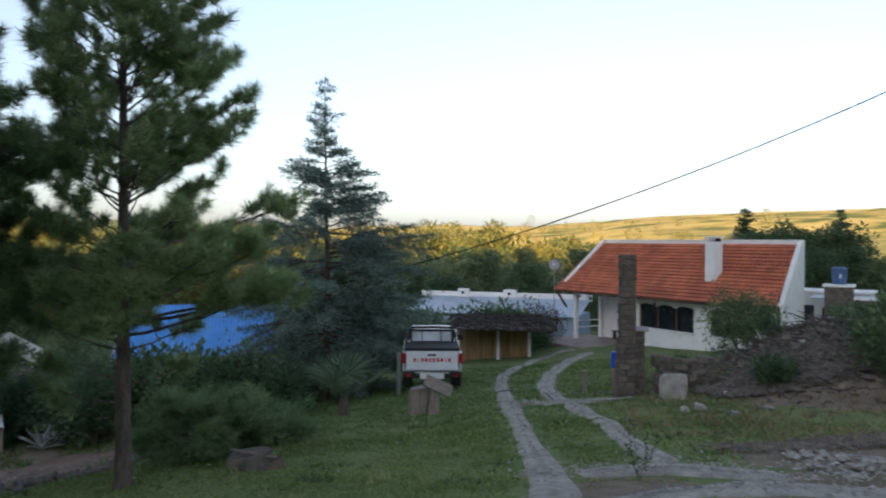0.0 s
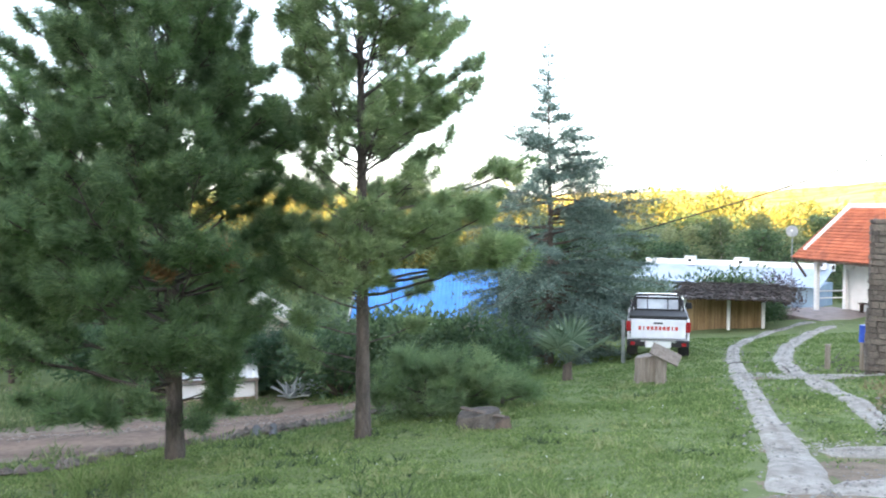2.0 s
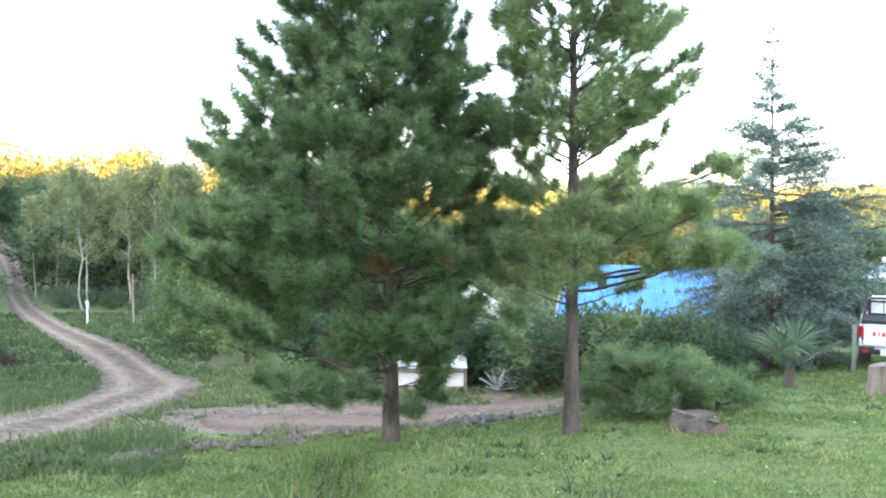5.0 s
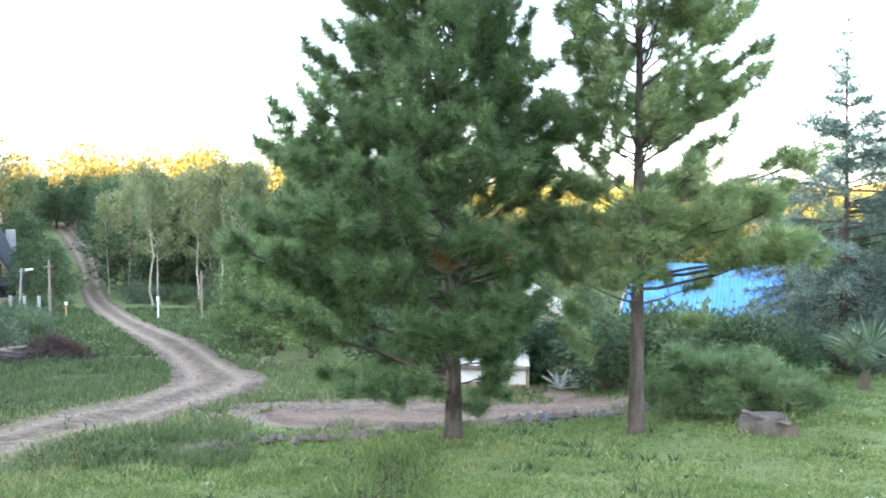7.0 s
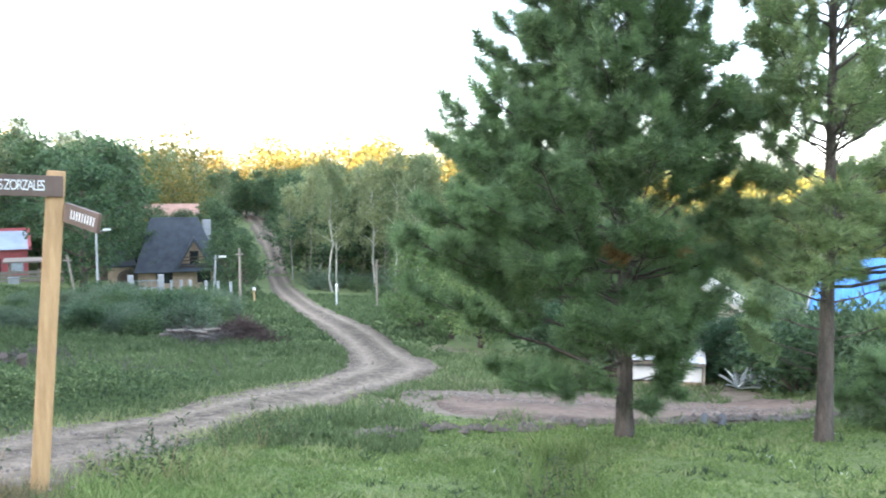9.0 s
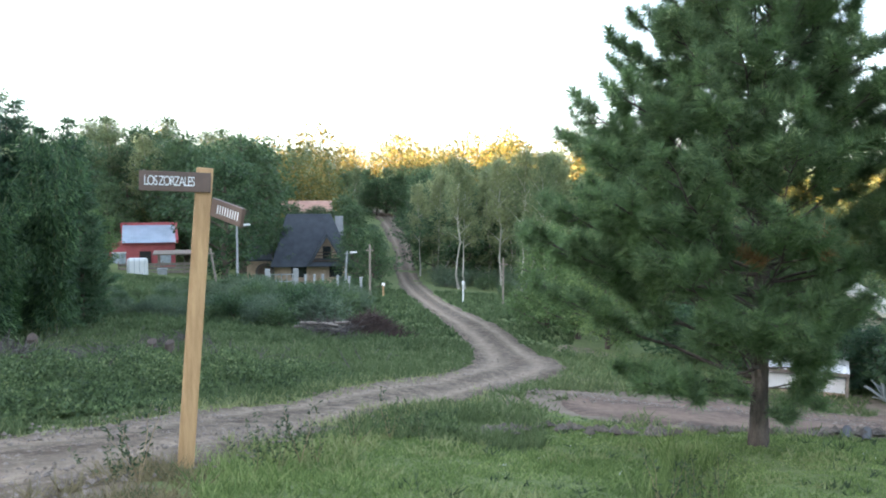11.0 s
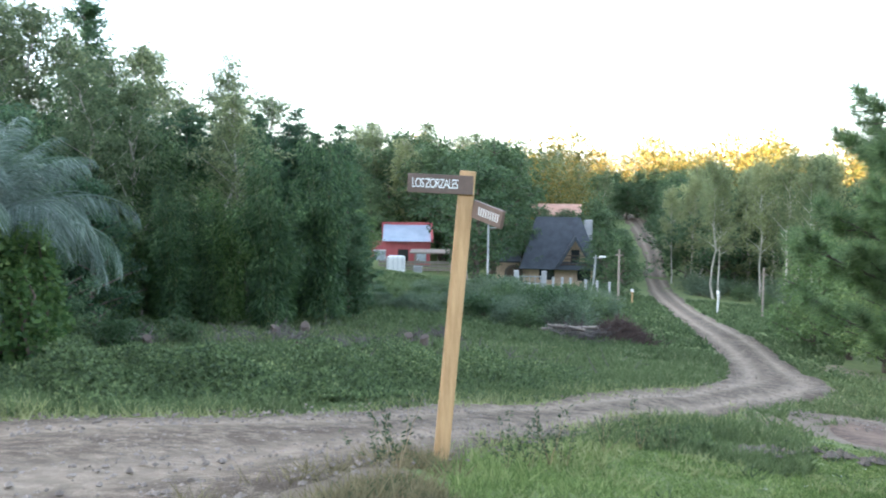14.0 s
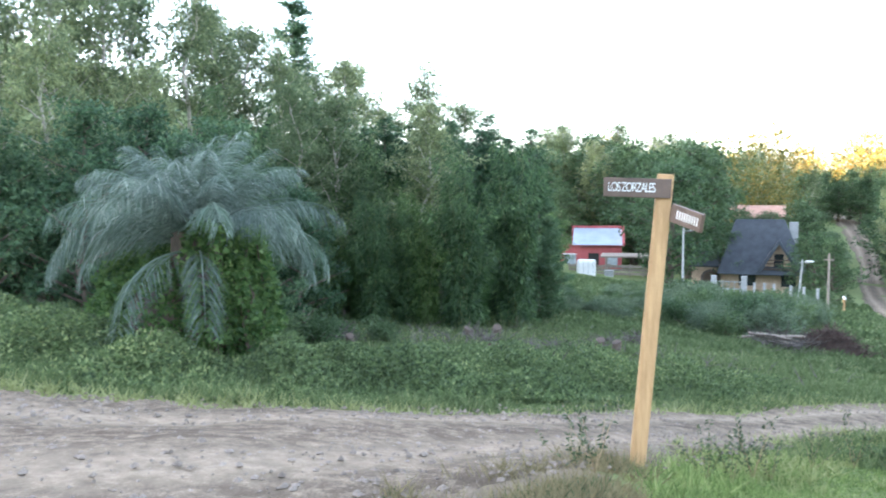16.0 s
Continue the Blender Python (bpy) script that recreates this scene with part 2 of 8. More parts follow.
def ground_material():
    m, nt, b = nodes_of("ground_cover")
    v = coords(nt)
    a = nt.nodes.new("ShaderNodeAttribute")
    a.attribute_name = "cover"
    sep = nt.nodes.new("ShaderNodeSeparateColor")
    nt.links.new(a.outputs["Color"], sep.inputs[0])
    big, mid, fine = noise_tex(nt, 0.35, 4, 0.6, v), noise_tex(nt, 2.2, 5, 0.65, v), noise_tex(nt, 30, 4, 0.7, v)
    f = maths(nt, "ADD", maths(nt, "MULTIPLY", mid, 0.6), maths(nt, "MULTIPLY", fine, 0.4))
    grass = ramp(nt, f, [(0.33, (0.075, 0.10, 0.04)), (0.55, (0.145, 0.19, 0.07)), (0.7, (0.23, 0.26, 0.11))])
    grass = mixed(nt, maths(nt, "MULTIPLY", big, 0.5), grass, (0.22, 0.235, 0.10))
    soil = ramp(nt, f, [(0.35, (0.13, 0.10, 0.075)), (0.65, (0.27, 0.22, 0.16))])
    far = noise_tex(nt, 0.035, 6, 0.65, v)
    dry = ramp(nt, far, [(0.38, (0.10, 0.13, 0.04)), (0.52, (0.45, 0.35, 0.11)), (0.68, (0.58, 0.44, 0.17))])
    ragged = maths(nt, "GREATER_THAN", maths(nt, "ADD", sep.outputs[0], maths(nt, "MULTIPLY", maths(nt, "SUBTRACT", f, 0.5), 0.9)), 0.5)
    col = mixed(nt, ragged, grass, soil)
    col = mixed(nt, sep.outputs[1], col, dry)
    nt.links.new(col, b.inputs["Base Color"])
    b.inputs["Roughness"].default_value = 0.95
    b.inputs["Specular IOR Level"].default_value = 0.1
    bumped(nt, b, f, 0.6, 0.05)
    return m


def gravel_material(name, c1, c2, c3):
    m, nt, b = nodes_of(name)
    v = coords(nt)
    big, mid, fine = noise_tex(nt, 0.5, 4, 0.6, v), noise_tex(nt, 5, 6, 0.7, v), noise_tex(nt, 55, 4, 0.7, v)
    f = maths(nt, "ADD", maths(nt, "MULTIPLY", mid, 0.55), maths(nt, "MULTIPLY", fine, 0.45))
    col = ramp(nt, f, [(0.38, c1), (0.5, c2), (0.62, c3)])
    col = mixed(nt, maths(nt, "MULTIPLY", maths(nt, "GREATER_THAN", noise_tex(nt, 1.4, 6, 0.7, v), 0.53), 0.5), col, c1)
    col = mixed(nt, maths(nt, "MULTIPLY", big, 0.45), col, c1)
    a = nt.nodes.new("ShaderNodeAttribute")
    a.attribute_name = "wear"
    col = mixed(nt, maths(nt, "MULTIPLY", a.outputs["Fac"], maths(nt, "MULTIPLY", mid, 1.1)), col, c3)
    nt.links.new(col, b.inputs["Base Color"])
    b.inputs["Roughness"].default_value = 0.95
    b.inputs["Specular IOR Level"].default_value = 0.1
    bumped(nt, b, f, 0.4, 0.02)
    return m


M_GROUND = ground_material()
M_ROAD = gravel_material("dirt_road", (0.074, 0.057, 0.040), (0.162, 0.127, 0.091), (0.36, 0.292, 0.212))
M_TRACK = gravel_material("pale_gravel", (0.17, 0.152, 0.125), (0.33, 0.305, 0.265), (0.50, 0.47, 0.42))
M_RED_SOIL = gravel_material("red_soil", (0.085, 0.062, 0.047), (0.165, 0.12, 0.09), (0.26, 0.185, 0.135))
M_BARK = surface("pine_bark", (0.045, 0.036, 0.03), (0.17, 0.135, 0.11), 7, 0.95, 1.0, 60, stretch=(1, 1, 0.3), depth=0.05)
M_EUC_BARK = surface("pale_bark", (0.24, 0.21, 0.17), (0.50, 0.46, 0.40), 2, 0.8, 0.4, 20, stretch=(1, 1, 0.2))
M_WHITE_BARK = surface("white_bark", (0.28, 0.25, 0.20), (0.58, 0.54, 0.47), 2, 0.8, 0.4, 20, stretch=(1, 1, 0.2))
M_DARK_BARK = surface("dark_bark", (0.06, 0.045, 0.035), (0.16, 0.12, 0.09), 6, 0.9, 0.7, 40, stretch=(1, 1, 0.3))
M_PINE = leaf("pine_needles", (0.15, 0.215, 0.10), (0.30, 0.385, 0.18), (0.45, 0.52, 0.25), 0.6, patch=1.6)
M_PINETIP = leaf("young_pine_needles", (0.13, 0.20, 0.08), (0.215, 0.305, 0.12), (0.32, 0.41, 0.17), 0.5)
M_DRY_PINE = leaf("dead_needles", (0.21, 0.135, 0.055), (0.35, 0.23, 0.09), None, 0.4)
M_CEDAR = leaf("cedar_needles", (0.10, 0.145, 0.115), (0.23, 0.30, 0.24), (0.40, 0.48, 0.40), 0.4, patch=2.2)
M_EUC = leaf("eucalypt_leaves", (0.14, 0.17, 0.08), (0.265, 0.305, 0.145), (0.40, 0.41, 0.21), 0.5)
M_BROAD = leaf("broad_leaves", (0.055, 0.092, 0.042), (0.115, 0.175, 0.075), (0.20, 0.26, 0.115), 0.4)
M_FRESH = leaf("fresh_leaves", (0.085, 0.14, 0.05), (0.17, 0.25, 0.09), (0.27, 0.345, 0.13), 0.45)
M_DARKLEAF = leaf("dark_leaves", (0.034, 0.074, 0.038), (0.082, 0.146, 0.068), (0.15, 0.225, 0.10), 0.35)
M_BAMBOO = leaf("bamboo_leaves", (0.022, 0.048, 0.022), (0.10, 0.17, 0.066), (0.27, 0.38, 0.15), 0.4, patch=0.9)
M_FRESHBAMBOO = leaf("young_bamboo_leaves", (0.04, 0.08, 0.028), (0.135, 0.22, 0.07), (0.29, 0.39, 0.13), 0.42, patch=0.9)
M_NEAR_EUC = leaf("near_eucalypt_leaves", (0.095, 0.13, 0.065), (0.21, 0.26, 0.125), (0.37, 0.40, 0.20), 0.5)
M_IVY = leaf("ivy_leaves", (0.065, 0.12, 0.038), (0.17, 0.255, 0.075), (0.33, 0.41, 0.14), 0.45)
M_PALM = leaf("blue_palm_leaves", (0.075, 0.115, 0.085), (0.19, 0.245, 0.20), (0.45, 0.51, 0.46), 0.3, 0.42)
M_GRASS = leaf("grass_blades", (0.09, 0.14, 0.042), (0.20, 0.275, 0.09), (0.36, 0.39, 0.175), 0.45, 0.7, 0.9)
M_MEADOW = leaf("meadow_blades", (0.085, 0.12, 0.048), (0.17, 0.215, 0.09), (0.33, 0.34, 0.175), 0.4, 0.7, 0.9)
M_DRYGRASS = leaf("dry_grass", (0.16, 0.13, 0.07), (0.30, 0.25, 0.14), None, 0.4, 0.8)
M_WHITE = surface("white_plaster", (0.68, 0.67, 0.64), (0.82, 0.81, 0.78), 1.5, 0.85, 0.15, 60, vary=0.03)
M_TILE = surface("clay_tile", (0.30, 0.085, 0.04), (0.50, 0.16, 0.075), 1.2, 0.8, 0.3, 25, dirt=(0.20, 0.07, 0.04))
M_STONE = surface("field_stone", (0.06, 0.05, 0.04), (0.19, 0.16, 0.13), 5, 0.9, 0.8, 40, depth=0.03, vary=0.25)
M_PEBBLE = surface("brown_pebble", (0.11, 0.088, 0.068), (0.28, 0.235, 0.19), 5, 0.9, 0.6, 40, depth=0.02, vary=0.2)
M_ROCK = surface("pale_rock", (0.17, 0.16, 0.145), (0.38, 0.365, 0.33), 5, 0.9, 0.8, 40, depth=0.03, vary=0.2)
M_WOOD = surface("varnished_pine_wood", (0.40, 0.23, 0.10), (0.60, 0.385, 0.185), 3, 0.6, 0.2, 30, stretch=(6, 6, 0.6))
M_OLDWOOD = surface("weathered_wood", (0.16, 0.13, 0.10), (0.32, 0.27, 0.22), 3, 0.85, 0.6, 40, stretch=(6, 6, 0.6))
M_BROWN = surface("brown_sign_paint", (0.085, 0.055, 0.04), (0.13, 0.085, 0.065), 4, 0.5, 0.1, 60)
M_LETTER = surface("white_letter_paint", (0.62, 0.62, 0.60), (0.78, 0.78, 0.76), 8, 0.6, 0.1, 60, vary=0)
# plain black; also stands in for the shade inside doorways and holes
M_BLACK = surface("black_and_opening_shade", (0.012, 0.011, 0.010), (0.025, 0.022, 0.02), 4, 0.7, 0.1, 30)
M_BLUEROOF = surface("blue_sheet", (0.06, 0.23, 0.60), (0.12, 0.34, 0.74), 0.8, 0.5, 0.2, 20)
M_SLATE = surface("dark_shingle", (0.022, 0.027, 0.033), (0.05, 0.058, 0.066), 1.5, 0.8, 0.4, 15)
M_BRICK = surface("tan_brick", (0.30, 0.21, 0.14), (0.46, 0.34, 0.24), 4, 0.85, 0.4, 30)
M_REDPAINT = surface("red_wall_paint", (0.34, 0.07, 0.075), (0.48, 0.12, 0.12), 1, 0.75, 0.15, 40)
M_SHEET = surface("grey_blue_roof_sheet", (0.32, 0.38, 0.45), (0.46, 0.53, 0.60), 0.8, 0.45, 0.15, 12, vary=0.05)
M_OLIVE = leaf("olive_leaves", (0.075, 0.11, 0.065), (0.15, 0.20, 0.115), (0.24, 0.28, 0.17), 0.35)
M_REDLEAF = leaf("dark_red_leaves", (0.03, 0.018, 0.018), (0.08, 0.035, 0.035), None, 0.25)
M_WOODLEAF = leaf("wood_leaves", (0.065, 0.085, 0.025), (0.20, 0.17, 0.04), (0.42, 0.285, 0.06), 0.35, 0.6, 0.06)
M_WEED = leaf("weed_leaves", (0.05, 0.076, 0.036), (0.118, 0.155, 0.07), (0.25, 0.28, 0.13), 0.4)
M_CREEPER = leaf("creeper_leaves", (0.04, 0.07, 0.03), (0.13, 0.19, 0.075), (0.27, 0.33, 0.14), 0.4, patch=0.6)
M_TWIG = surface("dead_twigs", (0.06, 0.05, 0.042), (0.16, 0.14, 0.12), 8, 0.9, 0.4, 40)

# ---------- the ground, one sheet out to the horizon ----------
def bent(lo, hi, near_lo, near_hi, step, n_lo, n_hi):
    """Grid lines: even between near_lo and near_hi, then ever wider out to lo and hi."""
    mid = np.arange(near_lo, near_hi, step)
    up = near_hi + (hi - near_hi) * np.linspace(0, 1, n_hi) ** 2.6
    down = near_lo - (near_lo - lo) * np.linspace(0, 1, n_lo)[1:] ** 2.6
    return np.concatenate([down[::-1], mid, up])


def along(rows, step=0.35):
    """A smooth line through rows of (x, y, half width)."""
    a = np.array(rows, float)
    s = np.concatenate([[0], np.cumsum(np.hypot(*np.diff(a[:, :2], axis=0).T))])
    m = np.gradient(a, s, axis=0)
    far = np.hypot(a[:, 0], a[:, 1])
    out = []
    for i in range(len(a) - 1):
        h = s[i + 1] - s[i]
        n = max(2, int(h / (step * max(1.0, far[i] / 30))))
        t = np.linspace(0, 1, n, endpoint=False)[:, None]
        out.append((2 * t**3 - 3 * t**2 + 1) * a[i] + (t**3 - 2 * t**2 + t) * h * m[i] + (3 * t**2 - 2 * t**3) * a[i + 1] + (t**3 - t**2) * h * m[i + 1])
    return np.concatenate(out + [a[-1:]])


ROAD = along([(-3, -26, 4.0), (-5, -13, 3.9), (-6.7, -6, 3.7), (-7.7, -3, 3.0), (-9.5, -0.6, 2.0), (-11.8, 1.9, 1.35), (-14.8, 4.8, 1.1), (-17.1, 7.2, 1.25), (-20.0, 10.4, 1.3), (-22.4, 12.9, 1.5), (-26.8, 15.1, 1.2), (-33.4, 17.6, 1.25), (-42, 20.3, 1.2), (-50.7, 23.3, 1.15), (-64.8, 28.4, 1.3), (-97.8, 40.8, 1.4), (-113.2, 46.9, 1.45), (-138.3, 56, 1.85), (-176.2, 68, 2.2), (-205, 77, 1.6), (-246, 91, 1.2)])
YARD = along([(-17.4, 11.8, 0.7), (-15.9, 12.0, 2.2), (-14.2, 13.2, 3.7), (-12.9, 16.0, 3.5), (-11.8, 19.0, 2.8), (-10.8, 22.0, 1.6)])
TRACKS = [
    along([(-0.55, 8.3, 0.42), (-0.7, 10.3, 0.34), (-1.27, 13.3, 0.23), (-2.33, 19.0, 0.25), (-3.3, 24.3, 0.24), (-3.9, 29.3, 0.26), (-3.6, 34.7, 0.28), (-2.75, 39.8, 0.26), (-2.2, 42.2, 0.3)]),
    along([(0.9, 11.4, 0.3), (0.55, 12.2, 0.25), (0.03, 14.9, 0.22), (-0.8, 18.4, 0.24), (-1.8, 22.3, 0.3), (-2.2, 26.9, 0.3), (-2.1, 32.6, 0.3), (-1.35, 39.5, 0.32)]),
    along([(-2.4, 19.6, 0.4), (-1.5, 19.8, 0.5), (-0.1, 19.6, 0.3)]),
    along([(-0.9, 11.2, 0.3), (0.2, 11.45, 0.34), (1.4, 11.3, 0.4), (2.6, 10.9, 0.3)]),
    along([(-0.4, 8.4, 0.5), (0.3, 9.5, 0.4), (1.2, 10.2, 0.5), (2.0, 10.5, 0.5), (3.2, 10.0, 0.6), (5.0, 9.5, 0.8)]),
]


def off_line(x, y, line):
    """Distance to a line less its half width, for arrays of places within 60 m."""
    best = np.full(x.shape, 99.0)
    for px, py, hw in line[:: 2]:
        if abs(px) < 70 and abs(py) < 60:
            best = np.minimum(best, np.hypot(x - px, y - py) - hw)
    return best


gx = bent(-1500, 1500, -32, 14, 0.19, 110, 60)
gy = bent(-900, 1800, -10, 30, 0.19, 60, 120)
GX, GY = np.meshgrid(gx, gy)
GZ = land(GX, GY)
close = (np.abs(GX) < 45) & (GY > -25) & (GY < 50)
soil = np.zeros_like(GX)
soil[close] = np.clip(0.55 - off_line(GX[close], GY[close], ROAD) * 0.9, 0, 0.8)
soil[close] = np.maximum(soil[close], np.clip(0.6 - off_line(GX[close], GY[close], YARD) * 0.6, 0, 0.85))
for tr in TRACKS:
    soil[close] = np.maximum(soil[close], np.clip(0.45 - off_line(GX[close], GY[close], tr) * 1.1, 0, 0.6))
soil = np.maximum(soil, 0.72 * np.exp(-0.5 * (((GX + 18.6) / 2.2) ** 2 + ((GY - 13.2) / 2.2) ** 2)))
soil = np.maximum(soil, 0.78 * np.exp(-0.5 * (((GX + 15.8) / 3.4) ** 2 + ((GY - 19.0) / 2.8) ** 2)))
# bare earth on the rubble mound, in front of it and round the gravel apron
soil = np.maximum(soil, 0.95 * np.exp(-0.5 * (((GX - 6.4) / 3.4) ** 2 + ((GY - 19.8) / 1.9) ** 2)))
soil = np.maximum(soil, 0.85 * np.exp(-0.5 * (((GX - 7.0) / 4.5) ** 2 + ((GY - 23.0) / 3.0) ** 2)))
soil = np.maximum(soil, 0.75 * np.exp(-0.5 * (((GX - 3.4) / 2.2) ** 2 + ((GY - 9.6) / 2.0) ** 2)))
soil = np.maximum(soil, 0.95 * np.exp(-0.5 * (((GX + 6.6) / 1.6) ** 2 + ((GY + 0.1) / 0.75) ** 2)))
soil = np.maximum(soil, 0.9 * np.exp(-0.5 * (((GX - 3.0) / 1.5) ** 2 + ((GY - 12.8) / 1.3) ** 2)))
soil = np.maximum(soil, 0.85 * np.exp(-0.5 * (((GX - 0.2) / 0.9) ** 2 + ((GY - 10.2) / 0.8) ** 2)))
soil = np.maximum(soil, 0.62 * np.exp(-0.5 * (((GX + 15.6) / 2.0) ** 2 + ((GY - 9.4) / 1.2) ** 2)))
soil = np.maximum(soil, 0.6 * np.exp(-0.5 * (((GX + 26.5) / 4.0) ** 2 + ((GY - 19.0) / 1.6) ** 2)))
dry = np.clip((GY - 190) / 120, 0, 1) * np.clip((330 + GX) / 120, 0, 1)
ny, nx = GX.shape
i = np.arange(ny - 1)[:, None] * nx + np.arange(nx - 1)[None, :]
me = mesh_np("ground", np.stack([GX, GY, GZ], -1).reshape(-1, 3), np.stack([i, i + 1, i + nx + 1, i + nx], -1).reshape(-1, 4), True)
att = me.color_attributes.new("cover", "FLOAT_COLOR", "POINT")
att.data.foreach_set("color", np.stack([soil, dry, soil * 0, soil * 0 + 1], -1).astype(np.float32).ravel())
ground = tagged(part("ground", me, M_GROUND), "sloping green grass ground with worn earth patches", "ground", kind="structure")


def ribbon(name, line, material, label, lift, rows=9, crown=0.02, ragged=0.12):
    """A strip of road laid on the ground; its ragged edges dip into the grass."""
    g = np.random.default_rng(len(line))
    d = np.gradient(line[:, :2], axis=0)
    d = d / (np.linalg.norm(d, axis=1, keepdims=True) + 1e-9)
    side = np.stack([-d[:, 1], d[:, 0]], 1)
    n = len(line)
    wob = [np.convolve(g.normal(0, 1, n + 8), np.ones(5) / 5, "same")[4:-4] for _ in (0, 1)]
    t = np.linspace(-1, 1, rows)
    w = line[:, 2][:, None] * (t[None, :] + np.where(t > 0, t**4, 0)[None, :] * wob[0][:, None] * ragged + np.where(t < 0, t**4, 0)[None, :] * wob[1][:, None] * ragged)
    x, y = line[:, :1] + side[:, :1] * w, line[:, 1:2] + side[:, 1:2] * w
    rut = -0.03 * (np.exp(-(((np.abs(t) - 0.5) / 0.16) ** 2)))[None, :] * min(1.0, rows / 9)
    z = land(x, y) + lift + crown * (1 - t**2)[None, :] + rut - np.where(np.abs(t) > 0.99, lift + 0.03, 0)[None, :]
    ends = np.clip(1.5 - np.minimum(np.arange(n), np.arange(n)[::-1]), 0, 1.5)[:, None]
    z = z - ends * (lift + 0.05)
    z = z + 0.004 * np.sin(x * 4 + 2 * np.sin(y * 3)) + 0.003 * np.sin(y * 5 + x * 2)
    k = np.arange(n - 1)[:, None] * rows + np.arange(rows - 1)[None, :]
    wear = np.broadcast_to(np.exp(-(((np.abs(t) - 0.48) / 0.2) ** 2))[None, :], x.shape)
    me = mesh_np(name, np.stack([x, y, z], -1).reshape(-1, 3), np.stack([k, k + 1, k + rows + 1, k + rows], -1).reshape(-1, 4), True)
    att = me.color_attributes.new("wear", "FLOAT_COLOR", "POINT")
    att.data.foreach_set("color", np.stack([wear, wear, wear, wear * 0 + 1], -1).astype(np.float32).ravel())
    return tagged(part(name, me, material), label, "road", kind="structure")


ribbon("road", ROAD, M_ROAD, "pale rutted dirt road winding downhill", 0.05, 21, ragged=0.3)
ribbon("yard_road", YARD, M_RED_SOIL, "reddish bare earth yard road behind the pines", 0.035, 15, ragged=0.55)
for tr in TRACKS:
    ribbon("driveway_track", tr, M_TRACK, "pale gravel wheel track in the grass", 0.03, 7, 0.01, 0.25)

# ---------- trees ----------
def limb(g, a, way, length, r, droop=0.0, n=6, wob=0.06):
    """A limb's path and radii from a point, bending up or down on its way."""
    t = np.linspace(0, 1, n)[:, None]
    p = a + way * length * t + np.array([0, 0, -1.0]) * droop * length * t**2
    p[1:] += g.normal(0, wob * length / n, (n - 1, 3))
    return p, np.linspace(r, r * 0.25, n)


def leafy_tree(name, seed, h, spread, low, m_bark, m_leaf, label, limbs=16, clumps=90, per=34, leaf_len=0.22, leaf_w=0.09, clump=0.55, trunk_r=0.16, top=0.35, up=0.5, droop=0.15, stems=1, fill=0.5, limb_r=0.4):
    """A tree of trunk, limbs and a crown of separate leaves gathered in clumps. low: share of the height that is bare; top: how narrow the crown ends."""
    g = np.random.default_rng(seed)
    wood, centres = [], []
    for s in range(stems):
        lean = g.normal(0, 0.05 + 0.07 * (stems > 1), 3) * [1, 1, 0]
        t = np.linspace(0, 1, 9)[:, None]
        p = np.array([[0, 0, -0.3]]) + t * (np.array([[0, 0, h * 0.95]]) + lean * h) + np.concatenate([np.zeros((1, 3)), g.normal(0, 0.012 * h, (8, 3)) * [1, 1, 0.2]])
        if stems > 1:
            p += g.normal(0, spread * 0.12, 3) * [1, 1, 0]
        rr = trunk_r * (1 - 0.85 * t[:, 0]) * (1 + 0.5 * np.exp(-t[:, 0] * 14))
        wood.append((p, rr))
        for k in range(limbs // stems):
            f = low + (0.97 - low) * (k + g.random()) / (limbs / stems)
            a = np.array([np.interp(f, t[:, 0], p[:, c]) for c in range(3)])
            q = (f - low) / (1 - low)
            rad = spread * (np.sin(np.pi * (0.22 + 0.78 * q) ** 0.9) * (1 - top * q) + 0.12) * g.uniform(0.7, 1.15)
            az = k * 2.4 + g.random()
            way = unit(np.array([math.cos(az), math.sin(az), up * g.uniform(0.5, 1.4)]))
            lp, lr = limb(g, a, way, rad, trunk_r * limb_r * (1 - 0.7 * q) + 0.012, droop * 0.3)
            wood.append((lp, lr))
            m = max(2, int(clumps / limbs))
            u = g.uniform(0.35, 1.05, m)
            c = np.stack([np.interp(u, np.linspace(0, 1, len(lp)), lp[:, j]) for j in range(3)], 1)
            centres.append(c + g.normal(0, clump * fill, (m, 3)))
    c = np.concatenate(centres)
    size = clump * g.uniform(0.55, 1.3, len(c))
    k = np.repeat(np.arange(len(c)), per)
    o = rand_dirs(g, len(k)) * (g.random(len(k)) ** 0.45)[:, None] * size[k][:, None] * [1, 1, 0.75]
    way = unit(o / (size[k][:, None] + 1e-6) + rand_dirs(g, len(k)) * 0.9 - np.array([0, 0, droop * 2.2]))
    v, f = flakes(c[k] + o, way, leaf_len * g.uniform(0.7, 1.4, len(k)), leaf_w * g.uniform(0.7, 1.3, len(k)), g)
    ob = thing(name, (0, 0, 0), label, "tree")
    wv, wf = tubes(wood, 6)
    part("trunk", mesh_np("trunk", wv, wf, True), m_bark, ob)
    part("crown", mesh_np("crown", v, f), m_leaf, ob)
    return ob


